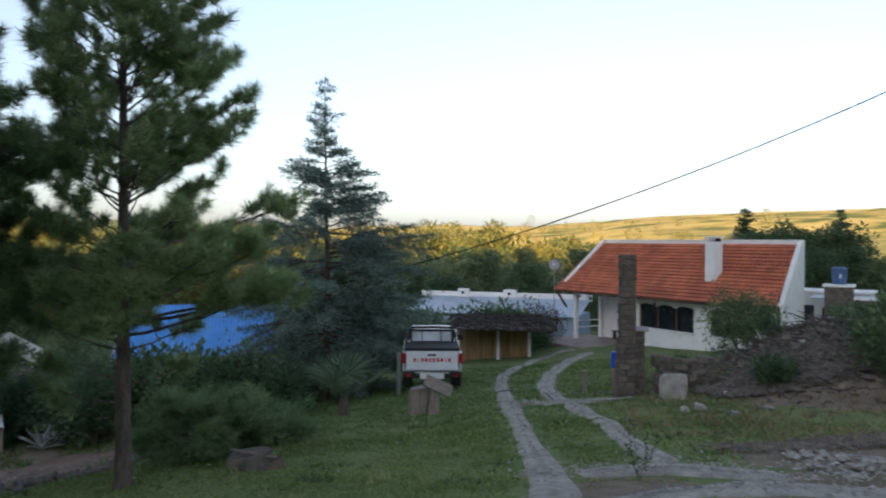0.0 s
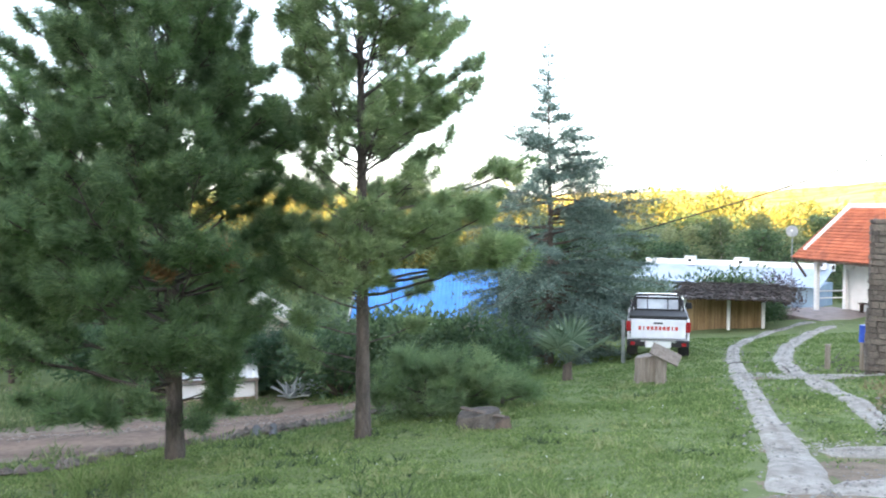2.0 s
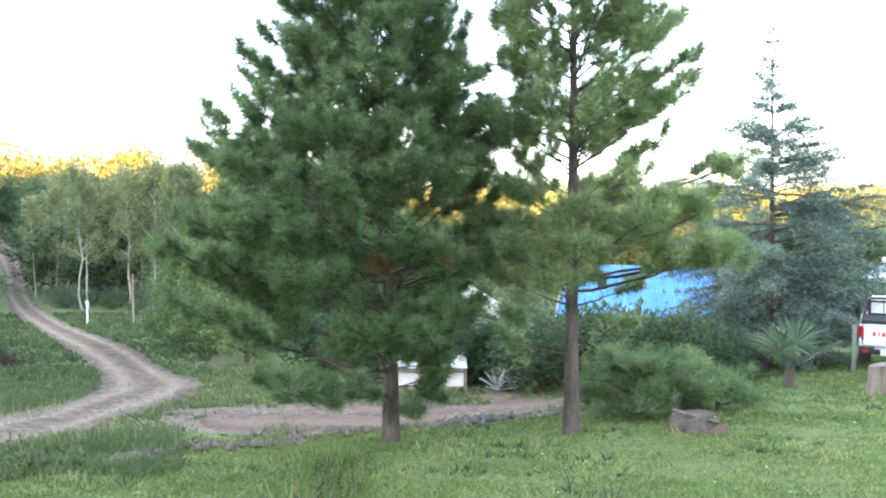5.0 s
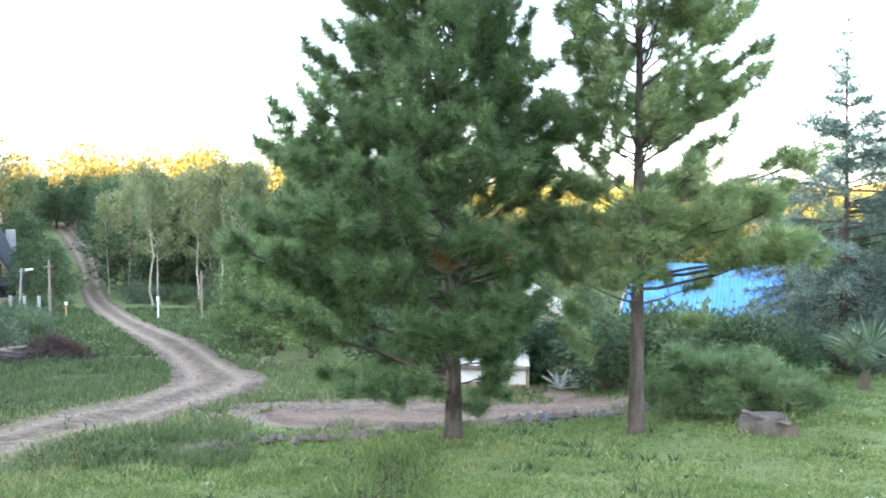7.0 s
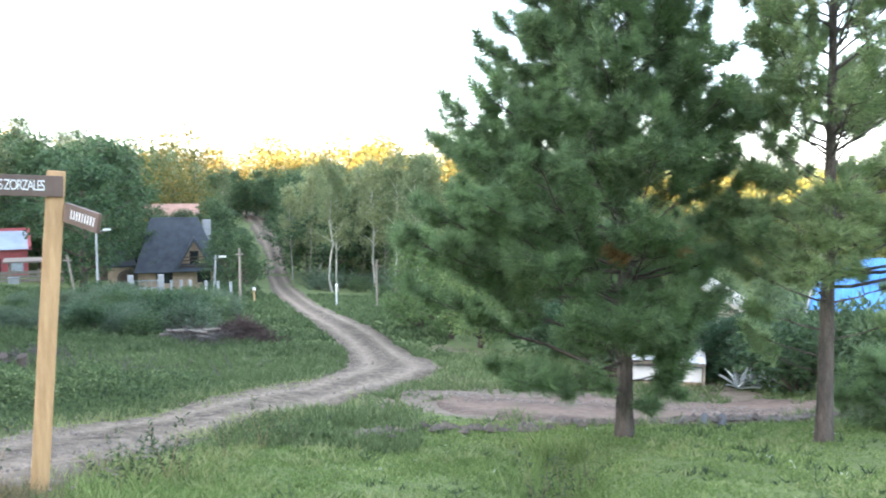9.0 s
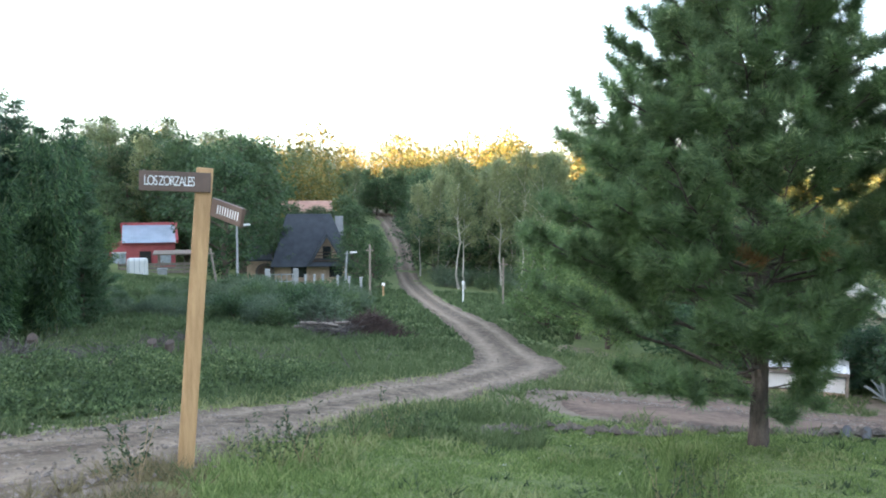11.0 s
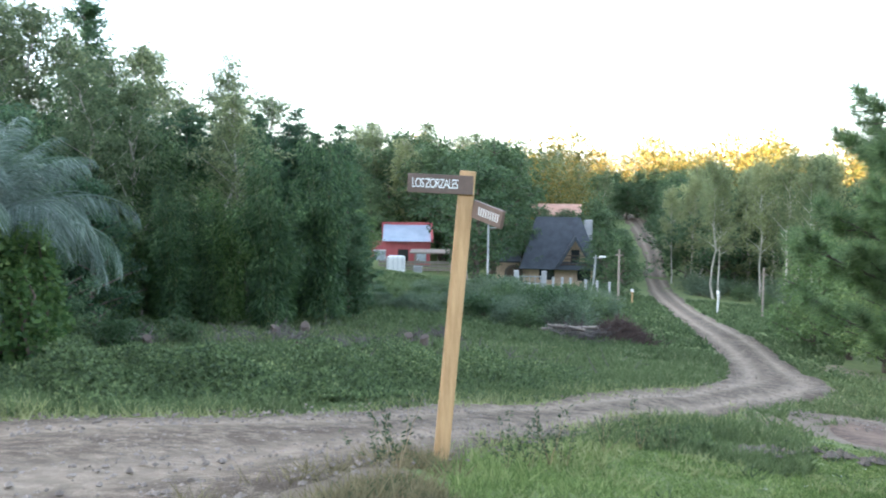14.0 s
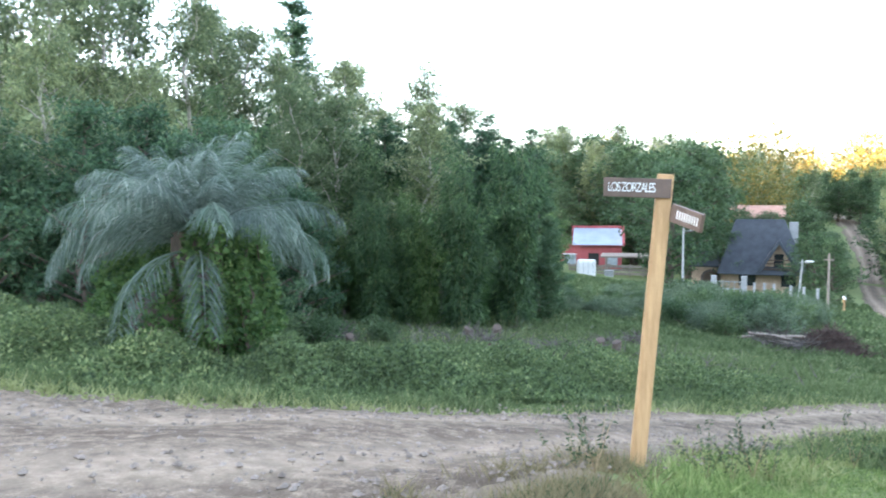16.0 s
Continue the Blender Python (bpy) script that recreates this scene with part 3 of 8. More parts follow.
def conifer(name, seed, h, spread, label, m_leaf, whorls=26, low=0.06, droop=0.12, sprays=26, per=26, leaf_len=0.16, leaf_w=0.035, bare_top=0.0, trunk_r=0.15, rise=0.0, taper=0.85, clump=0.2, lift=0.0):
    """A conifer of tiered level boughs; each bough carries flat drooping sprays of short needles."""
    g = np.random.default_rng(seed)
    ob = thing(name, (0, 0, 0), label, "tree")
    t = np.linspace(0, 1, 12)
    p = np.stack([0.01 * h * np.sin(t * 5) * t, 0.01 * h * np.cos(t * 4) * t, -0.2 + (h + 0.2) * t], 1)
    wood = [(p, trunk_r * (1 - 0.95 * t) + 0.006)]
    cs, ws = [], []
    for w in range(whorls):
        f = low + (0.99 - low) * w / (whorls - 1)
        for b in range(g.integers(4, 7)):
            fz = np.clip(f + g.normal(0, 0.035), 0.02, 0.995)
            ln = spread * ((1 - fz) ** taper + 0.03) * g.uniform(0.6, 1.15)
            az = g.uniform(0, 2 * np.pi)
            d = unit(np.array([math.cos(az), math.sin(az), rise + g.normal(0.08, 0.08) + lift * (0.15 + fz) * g.uniform(0.2, 1.2)]))
            a = np.array([np.interp(fz, t, p[:, c]) for c in range(3)])
            lp, lr = limb(g, a, d, ln, 0.008 + 0.012 * ln, droop, 6, 0.05)
            wood.append((lp, lr))
            n = max(2, int(sprays * ln / spread * (1 - bare_top * fz)))
            u = 1 - 0.85 * g.random(n) ** 1.1
            q = np.stack([np.interp(u, np.linspace(0, 1, 6), lp[:, c]) for c in range(3)], 1)
            sidev = np.array([-d[1], d[0], 0])
            q += sidev * (g.normal(0, 0.28, n) * ln * (1.15 - u))[:, None] + np.array([0, 0, -1.0]) * np.abs(g.normal(0, 0.06, n))[:, None]
            cs.append(q)
            ws.append(unit(d + sidev * g.normal(0, 0.7, n)[:, None] + [0, 0, -0.2]))
    c, w = np.concatenate(cs), np.concatenate(ws)
    k = np.repeat(np.arange(len(c)), per)
    along_ = g.uniform(-1, 1, len(k))
    root = c[k] + w[k] * (along_ * clump)[:, None] + g.normal(0, clump * 0.25, (len(k), 3)) * [1, 1, 0.5]
    out = unit(w[k] * 0.8 + rand_dirs(g, len(k)) * [1, 1, 0.6] + [0, 0, -0.12])
    v, f = flakes(root, out, leaf_len * g.uniform(0.6, 1.3, len(k)), leaf_w, g)
    part("trunk", mesh_np("trunk", *tubes(wood, 6), True), M_DARK_BARK, ob)
    part("crown", mesh_np("crown", v, f), m_leaf, ob)
    return ob


def shrub(name, seed, r, h, m_leaf, label, n=1600, leaf_len=0.09, leaf_w=0.045, category="shrub", lobes=9):
    """A low bush: stems and leaves on several lobes."""
    g = np.random.default_rng(seed)
    c = np.stack([g.normal(0, r * 0.45, lobes), g.normal(0, r * 0.45, lobes), h * g.uniform(0.3, 0.7, lobes)], 1)
    size = g.uniform(0.35, 0.6, lobes)[:, None] * [r, r, h * 0.8]
    k = g.integers(0, lobes, n)
    d = rand_dirs(g, n)
    p = c[k] + d * size[k] * (g.random(n) ** 0.3)[:, None]
    p[:, 2] = np.abs(p[:, 2])
    v, f = flakes(p, unit(d + rand_dirs(g, n) * 0.8 + [0, 0, 0.3]), leaf_len * g.uniform(0.6, 1.5, n), leaf_w, g)
    wood = [limb(g, np.array([0, 0, -0.1]), unit(q + 1e-3), np.linalg.norm(q), 0.02 + 0.01 * r) for q in c]
    ob = thing(name, (0, 0, 0), label, category)
    wv, wf = tubes(wood, 5)
    part("stem", mesh_np("stem", wv, wf, True), M_DARK_BARK, ob)
    part("foliage", mesh_np("foliage", v, f), m_leaf, ob)
    return ob


def set_at(ob, at, scale=1.0, turn=0.0, tall=None):
    ob.matrix_basis = Matrix.LocRotScale(Vector(at), Euler((0, 0, radians(turn))), Vector((scale, scale, tall or scale)))
    return ob


def again(ob, at, scale=1.0, turn=0.0, tall=None):
    """A copy of a plant at a place, turned and sized."""
    q = copy_thing(ob, Matrix.Identity(4))
    return set_at(q, at, scale, turn, tall)


def pine_tree(at, seed, h, trunk_r, reach, left, low, label, step=0.36, limbs=(5, 7), dens=70, needle=0.19, thin=0.012, dead=0.03, fresh=0.25, name="pine_tree", rise=(0.02, 0.62), gap=0.0, twig=0.24, bare=0.3, long_limb=None):
    """A pine: straight trunk, whorls of rising limbs with side twigs, each twig ending in upturned brushes of long needles.
    reach: rows of (height, length of the limbs towards the angle left, length on the far side)."""
    g = np.random.default_rng(seed)
    ob = thing(name, at, label, "tree")
    t = np.linspace(0, 1, 14)
    p = np.stack([0.008 * h * np.sin(t * 3 + seed) * t, 0.008 * h * np.sin(t * 4 + 2 * seed) * t, -0.25 + (h + 0.25) * t], 1)
    t2 = np.linspace(0, 1, 90)
    tv, tf = tube_np(np.stack([np.interp(t2, t, p[:, c]) for c in range(3)], 1), trunk_r * (1 - 0.93 * t2) * (1 + 0.3 * np.exp(-t2 * 25)), 20)
    axis_ = np.stack([np.interp(tv[:, 2], p[:, 2], p[:, c]) for c in range(2)] + [tv[:, 2]], 1)
    tv = axis_ + (tv - axis_) * (1 + 0.09 * np.sin(np.arange(len(tv)) * 2.3)[:, None] * g.random(len(tv))[:, None] + g.normal(0, 0.035, (len(tv), 1)))
    part("trunk", mesh_np("trunk", tv, tf), M_BARK, ob)
    rz, rl, rr = np.array(reach, float).T
    wood, base, way, size, sort = [], [], [], [], []

    def bough(z0, az, ln, climb, sparse=bare):
        a = np.array([np.interp(z0, p[:, 2], p[:, c]) for c in range(3)])
        d = unit(np.array([math.cos(az), math.sin(az), climb]))
        lp, lr = limb(g, a, d, ln * math.hypot(1, climb), 0.006 + 0.009 * ln, -0.12 - 0.1 * g.random(), 9, 0.07)
        wood.append((lp, lr))
        tips, ways = [lp[-1]], [unit(unit(lp[-1] - lp[-2]) + [0, 0, 0.9])]
        side = np.array([-d[1], d[0], 0.0])
        u, flip = sparse + 0.1 * g.random(), g.choice([-1, 1])
        while u < 0.97:
            q = np.array([np.interp(u, np.linspace(0, 1, 9), lp[:, c]) for c in range(3)])
            tl = (0.16 + 0.42 * ln * (1.08 - u)) * g.uniform(0.65, 1.25)
            td = unit(d * g.uniform(0.4, 1.1) + side * flip * g.uniform(0.5, 1.1) + [0, 0, g.normal(0.22, 0.22)])
            e = q + td * tl + [0, 0, 0.1 * tl]
            wood.append((np.stack([q, (q + e) / 2 + [0, 0, -0.04 * tl], e]), np.array([0.010, 0.008, 0.005])))
            tips.append(e)
            ways.append(unit(td + [0, 0, g.uniform(0.35, 1.1)]))
            k = tl / 0.16
            for j in range(int(k)):
                f = (j + g.random()) / max(1, int(k))
                w = unit(td * 0.5 + side * g.normal(0, 0.7) + [0, 0, g.uniform(-0.15, 1.0)])
                tips.append(q + (e - q) * (0.25 + 0.75 * f) + w * g.uniform(0.05, 0.2))
                ways.append(w)
            flip = -flip
            u += twig / max(ln, 0.6) * g.uniform(0.6, 1.4)
        n = len(tips)
        withered = (np.arange(n) > n * 0.2) & (np.arange(n) < n * 0.45) & (g.random() < dead * 4) & (z0 < h * 0.36)
        base.append(np.array(tips)), way.append(np.array(ways))
        size.append(g.uniform(0.75, 1.25, n) * np.where(np.arange(n) == 0, 1.25, 1.0))
        sort.append(np.where(withered, 2, (g.random(n) < fresh).astype(int)))

    z = low
    while z < h - 0.25:
        f = z / h
        m = int(g.integers(limbs[0], limbs[1] + 1))
        turn0 = g.uniform(0, 2 * np.pi)
        for k in range(m):
            if g.random() < gap:
                continue
            az = turn0 + k * 2 * np.pi / m + g.normal(0, 0.22)
            c = max(-1.0, min(1.0, 1.5 * math.cos(az - radians(left))))
            climb = rise[0] + (rise[1] - rise[0]) * min(1, 1.3 * f) + g.normal(0, 0.14)
            z0 = z + g.normal(0, 0.13)
            ln = 0.0
            for _ in range(3):
                zz = z0 + ln * climb
                ln = np.interp(zz, rz, rl) * (0.5 + 0.5 * c) + np.interp(zz, rz, rr) * (0.5 - 0.5 * c)
            ln *= g.uniform(0.76, 1.02)
            if ln > 0.2:
                bough(z0, az, ln, climb)
        z += step * (1 - 0.35 * f) * g.uniform(0.75, 1.25)
    for z0, az, ln, climb in long_limb or ():
        bough(z0, radians(az), ln, climb, 0.62)
    tip = p[-1:] + [[0, 0, 0.05]]
    base.append(tip), way.append(np.array([[0, 0, 1.0]])), size.append(np.array([1.3])), sort.append(np.array([1]))
    part("limb", mesh_np("limb", *tubes(wood, 4), True), M_BARK, ob)
    base, way, size, sort = np.concatenate(base), np.concatenate(way), np.concatenate(size), np.concatenate(sort)
    if (sort == 2).sum() < 12:
        sort[sort == 2] = 0
    for name2, code, material, label2 in (("crown", 0, M_PINE, ""), ("young_shoot", 1, M_PINETIP, "bright green young needles"), ("dead_twig", 2, M_DRY_PINE, "rusty brown dead needles")):
        pick = np.where(sort == code)[0]
        if not len(pick):
            continue
        k = np.repeat(pick, dens)
        u = g.random(len(k))
        root = base[k] - way[k] * (0.2 * size[k] * (1 - u))[:, None] + rand_dirs(g, len(k)) * 0.03
        out = unit(unit(np.cross(way[k], rand_dirs(g, len(k)))) * (1.05 - 0.3 * u)[:, None] + way[k] * (0.2 + 0.55 * u)[:, None] + rand_dirs(g, len(k)) * 0.35)
        v, f = needles(root, out, needle * size[k] * g.uniform(0.7, 1.15, len(k)), thin, g)
        part(name2, mesh_np(name2, v, f), material, ob, label2)
    return ob


pine_tree(spot(32.0, 13.5), 3, 10.2, 0.122, [(1.2, 0.5, 0.4), (2.0, 1.2, 1.7), (2.8, 1.7, 2.8), (3.3, 1.6, 2.5), (3.7, 1.4, 1.7), (4.3, 1.35, 1.35), (4.9, 1.5, 1.85), (5.8, 1.6, 2.05), (6.6, 1.5, 1.8), (8.0, 1.0, 1.15), (10.2, 0.15, 0.15)], 212, 2.15, "tall open pine tree with a bare lower trunk", step=0.37, limbs=(5, 7), dens=96, needle=0.18, thin=0.0125, gap=0.07, rise=(0.0, 0.8), bare=0.36, twig=0.17, dead=0.03, fresh=0.3, long_limb=[(3.5, 26, 2.7, 0.18), (3.45, 40, 2.4, 0.22), (1.25, 215, 1.1, 0.12), (2.5, 20, 2.7, 0.04), (2.9, 0, 2.2, 0.1), (1.0, 196, 0.9, 0.1), (1.65, 235, 1.2, 0.15), (1.5, 60, 1.0, 0.1)])
pine_tree(spot(44.2, 13.25), 5, 10.6, 0.135, [(0.5, 2.0, 0.9), (1.2, 3.5, 1.0), (2.1, 3.8, 1.75), (3.0, 3.6, 2.0), (3.8, 3.25, 2.1), (4.5, 2.75, 2.0), (5.9, 2.3, 1.5), (6.8, 1.8, 0.95), (8.2, 1.1, 0.95), (10.6, 0.15, 0.15)], 224, 0.75, "broad dense green pine tree on the slope", step=0.29, limbs=(6, 7), dens=92, needle=0.185, thin=0.0125, gap=0.03, rise=(0.03, 0.85), bare=0.34, twig=0.165, dead=0.014, fresh=0.4)

# ---------- the white house ----------
M_BEAM = surface("dark_timber", (0.05, 0.03, 0.02), (0.11, 0.07, 0.045), 3, 0.7, 0.3, 30, stretch=(1, 1, 0.3))
M_TERRACE = surface("terrace_tile", (0.20, 0.15, 0.13), (0.32, 0.25, 0.22), 2, 0.7, 0.2, 20)
M_METAL = surface("galvanised_metal", (0.30, 0.31, 0.32), (0.46, 0.47, 0.48), 5, 0.4, 0.1, 40, metal=0.8)
M_BLUETANK = surface("blue_tank_plastic", (0.04, 0.09, 0.20), (0.07, 0.14, 0.28), 3, 0.45, 0.1, 30)
M_BLUE = surface("bright_blue_plastic", (0.02, 0.06, 0.35), (0.04, 0.10, 0.50), 3, 0.4, 0.1, 30)
M_DISH = surface("grey_dish", (0.36, 0.37, 0.38), (0.48, 0.49, 0.50), 3, 0.5, 0.1, 30)


def glass_material(name, tint, rough=0.05):
    m, nt, b = nodes_of(name)
    v = coords(nt)
    col = ramp(nt, noise_tex(nt, 2.0, 3, 0.5, v), [(0.4, tint), (0.6, tuple(c * 1.5 for c in tint))])
    nt.links.new(col, b.inputs["Base Color"])
    b.inputs["Roughness"].default_value = rough
    b.inputs["Specular IOR Level"].default_value = 0.6
    return m


M_DARKTHATCH = leaf("dark_thatch", (0.035, 0.03, 0.026), (0.08, 0.07, 0.06), None, 0.1, 0.9)
M_REED = surface("dried_reed", (0.22, 0.14, 0.06), (0.36, 0.25, 0.12), 5, 0.85, 0.4, 40, stretch=(1, 1, 0.2), vary=0.3)
M_BLUEWALL = surface("pale_blue_wall", (0.24, 0.32, 0.42), (0.36, 0.44, 0.54), 1, 0.8, 0.2, 30)
M_CREAM = surface("cream_wall", (0.40, 0.36, 0.27), (0.54, 0.50, 0.40), 1, 0.8, 0.2, 30)
M_CONCRETE = surface("grey_concrete", (0.26, 0.26, 0.26), (0.40, 0.40, 0.39), 2, 0.85, 0.2, 30)
M_GLASS = glass_material("dark_glass", (0.015, 0.017, 0.02))
M_PALEGLASS = glass_material("pale_glass", (0.30, 0.33, 0.35), 0.15)


def arch_points(x0, x1, z, rise, n=10):
    """Points of a flat arch from x0 to x1, springing at z."""
    t = np.linspace(0, np.pi, n)
    return [((x0 + x1) / 2 - (x1 - x0) / 2 * math.cos(a), z + rise * math.sin(a)) for a in t]


def tile_roof(x0, x1, y0, z0, y1, z1, tile_w, courses, skew=(0.0, 0.0)):
    """Courses of barrel tiles on a slope from the eave (y0, z0) to the ridge (y1, z1), each course lapping the one below."""
    n = int((x1 - x0) / tile_w) * 4
    xs = np.linspace(x0, x1, n + 1)
    wave = np.abs(np.sin(np.arange(n + 1) * np.pi / 4)) * 0.05
    g = np.random.default_rng(4)
    nrm = np.array([0, -(z1 - z0), y1 - y0]) / math.hypot(z1 - z0, y1 - y0)
    out = []
    i = np.arange(n)
    for k in range(courses):
        vs = []
        for t, lift in ((k / courses, 0.055), ((k + 1.12) / courses, 0.0)):
            y, z = y0 + (y1 - y0) * t, z0 + (z1 - z0) * t
            off = wave + lift + g.normal(0, 0.008, n + 1)
            xk = x0 + (xs - x0) * (1 + (skew[0] + (skew[1] - skew[0]) * min(t, 1.0)) / (x1 - x0))
            vs.append(np.stack([xk, y + nrm[1] * off, z + nrm[2] * off], 1))
        vs.append(vs[0] - nrm * 0.05)
        f = [np.stack([i, i + 1, n + 2 + i, n + 1 + i], 1), np.stack([2 * (n + 1) + i, 2 * (n + 1) + i + 1, i + 1, i], 1)]
        out.append(mesh_np("tile_course", np.concatenate(vs), np.concatenate(f)))
    return out


def white_house():
    """Front along local x from the left eave corner, depth along y; the roof rises to the back wall."""
    FL, EAVE, TOP, LEN, DEEP = -3.38, -0.92, 1.56, 14.1, 3.05
    h = thing("white_house", (-3.62, 46.4, 0), "white plastered house with a red clay tile roof", "house", turn=-48.9)
    base = -4.9

    def askew(bm):
        """The right-hand end wall is not square to the front."""
        for v in bm.verts:
            if v.co.x > 13.5:
                v.co.x += 0.4 - 1.4 * v.co.y / DEEP
        return bm
    # front wall with its two scalloped windows, as an outline with real openings: piers, sill walls and arched heads
    W0, W1 = 5.45, 14.1
    openings = [(5.8, 9.45, -2.42, -1.36), (10.35, 12.9, -2.42, -1.36)]
    edges = [W0] + [v for o in openings for v in o[:2]] + [W1]
    for a, b in zip(edges[::2], edges[1::2]):
        part("front_wall", boxed(a, b, 0.75, 1.0, base, EAVE + 0.25), M_WHITE, h)
    for x0, x1, z0, z1 in openings:
        part("sill_wall", boxed(x0, x1, 0.752, 0.998, base, z0), M_WHITE, h)
        n = 3 if x1 - x0 > 3 else 2
        w = (x1 - x0) / n
        pts = []
        for k in range(n):
            pts += arch_points(x0 + k * w, x0 + (k + 1) * w, z1 - 0.02, 0.13, 9)[: 9 if k == n - 1 else 8]
        part("window_head", prismed([(x0, EAVE + 0.25)] + pts + [(x1, EAVE + 0.25)], "y", 0.752, 0.998), M_WHITE, h)
        win = part("window", boxed(x0, x1, 0.93, 0.96, z0, z1 + 0.25), M_GLASS, h, "dark shuttered window")
        for k in range(n + 1):
            xx = min(max(x0 + k * w, x0 + 0.04), x1 - 0.04)
            part("window_frame", boxed(xx - 0.035, xx + 0.035, 0.88, 0.928, z0, z1 + 0.2), M_BEAM, win)
        part("window_sill", boxed(x0 - 0.06, x1 + 0.06, 0.68, 0.748, z0 - 0.08, z0), M_WHITE, h)
    # porch: back wall, floor, side wall with arches, front beam, corner columns and rails
    part("porch_back_wall", boxed(0.75, W0, 2.75, 2.95, base, TOP - 0.4), M_WHITE, h)
    part("porch_end_wall", boxed(W0 - 0.2, W0 - 0.002, 0.75, 2.748, base, EAVE + 0.7), M_WHITE, h)
    part("porch_floor", boxed(-0.3, W0 + 0.3, -1.6, 2.748, base, FL - 0.12, 0.02), M_TERRACE, h, "brown tiled terrace floor")
    head = prismed([(0.75, EAVE + 0.22), (0.75, EAVE - 0.3)] + arch_points(0.95, 3.1, EAVE - 0.36, 0.3) + arch_points(3.3, 5.3, EAVE - 0.36, 0.3) + [(W0, EAVE - 0.3), (W0, EAVE + 0.22)], "y", 0.75, 0.95)
    part("porch_beam", head, M_WHITE, h)
    for x, y in ((0.85, 0.85), (0.85, 2.55), (3.4, 0.85)):
        if x < 3:
            part("column", boxed(x - 0.1, x + 0.1, y - 0.1, y + 0.1, FL - 0.12, EAVE - 0.3, 0.015), M_WHITE, h)
    side = prismed([(0.95, EAVE + 0.4), (0.95, EAVE - 0.36)] + arch_points(0.96, 2.44, EAVE - 0.36, 0.28) + [(2.45, EAVE - 0.36), (2.45, EAVE + 1.2)], "x", 0.76, 0.94)
    part("side_beam", side, M_WHITE, h)
    for z in (-2.55, -2.9):
        part("porch_rail", boxed(0.82, 0.88, 0.95, 2.45, z - 0.03, z + 0.03, 0.008), M_WHITE, h)
    part("porch_door", boxed(4.2, 5.1, 2.70, 2.748, FL - 0.12, FL + 1.95), M_BEAM, h, "dark wooden door")
    for x in (2.4, 3.0, 3.6):
        part("bench_slat", boxed(x - 0.28, x + 0.28, 2.2, 2.5, FL + 0.3, FL + 0.35, 0.01), M_BEAM, h)
        part("bench_leg", boxed(x - 0.2, x - 0.14, 2.25, 2.45, FL - 0.12, FL + 0.299), M_BEAM, h)
    # side and back walls, raking parapets
    part("side_wall", askew(prismed([(0.2, base), (DEEP + 0.3, base), (DEEP + 0.3, TOP + 0.2), (DEEP - 0.05, TOP + 0.2), (0.2, EAVE + 0.05)], "x", W1 + 0.002, W1 + 0.24)), M_WHITE, h)
    part("back_wall", askew(boxed(0.3, W1, DEEP + 0.06, DEEP + 0.3, base, TOP + 0.2)), M_WHITE, h)
    part("ridge_parapet", askew(boxed(0.25, W1 + 0.24, DEEP + 0.02, DEEP + 0.34, TOP + 0.202, TOP + 0.26, 0.015)), M_WHITE, h)
    part("raking_parapet", prismed([(0.45, EAVE + 0.28), (DEEP + 0.3, TOP - 0.1), (DEEP + 0.3, TOP + 0.2), (DEEP - 0.02, TOP + 0.2), (0.45, EAVE + 0.50)], "x", 0.28, 0.5), M_WHITE, h)
    roof = part("roof", askew(prismed([(0.02, EAVE - 0.03), (DEEP, TOP - 0.03), (DEEP, TOP - 0.10), (0.02, EAVE - 0.10)], "x", 0.0, W1)), M_BEAM, h, "timber roof under weathered red clay tiles")
    for me in tile_roof(-0.05, W1 - 0.02, 0.0, EAVE, DEEP + 0.05, TOP + 0.02, 0.24, 17, (0.4, -1.0)):
        part("tile_course", me, M_TILE, roof)
    for k in range(16):
        x = 0.15 + k * 0.92
        part("rafter", boxed(x - 0.04, x + 0.04, 0.06, 0.9, -0.06, 0.04, 0, Matrix.Translation((0, 0, EAVE - 0.12)) @ pose(0, 0, 0, 39)), M_BEAM, roof)
    part("bracket", boxed(-0.04, 0.04, -0.06, 0.06, 0, 1.2, 0.01, pose(0.15, 0.75, EAVE - 0.95, 38, 0, 0)), M_BEAM, h)
    part("corner_pipe", boxed(W1 + 0.4, W1 + 0.48, 0.1, 0.19, base, EAVE + 0.1, 0.02), M_BEAM, h)
    # chimney with little vents under its cap
    ch = part("chimney", boxed(9.85, 10.4, 1.0, 1.5, -0.3, 1.72, 0.02), M_WHITE, h)
    for k in range(4):
        part("chimney_vent", boxed(9.87 + k * 0.145, 9.93 + k * 0.145, 0.985, 1.03, 1.74, 1.86), M_WHITE, ch)
    part("chimney_cap", boxed(9.8, 10.45, 0.95, 1.55, 1.87, 1.95, 0.015), M_WHITE, ch)
    part("chimney_flue", boxed(9.9, 10.35, 1.1, 1.45, 1.70, 1.87), M_BLACK, ch)
    for x in (2.2, 7.0, 11.0):
        part("wall_lamp", boxed(x - 0.06, x + 0.06, 0.66, 0.748, EAVE - 0.45, EAVE - 0.25, 0.02), M_BEAM, h)
    return h


white_house()


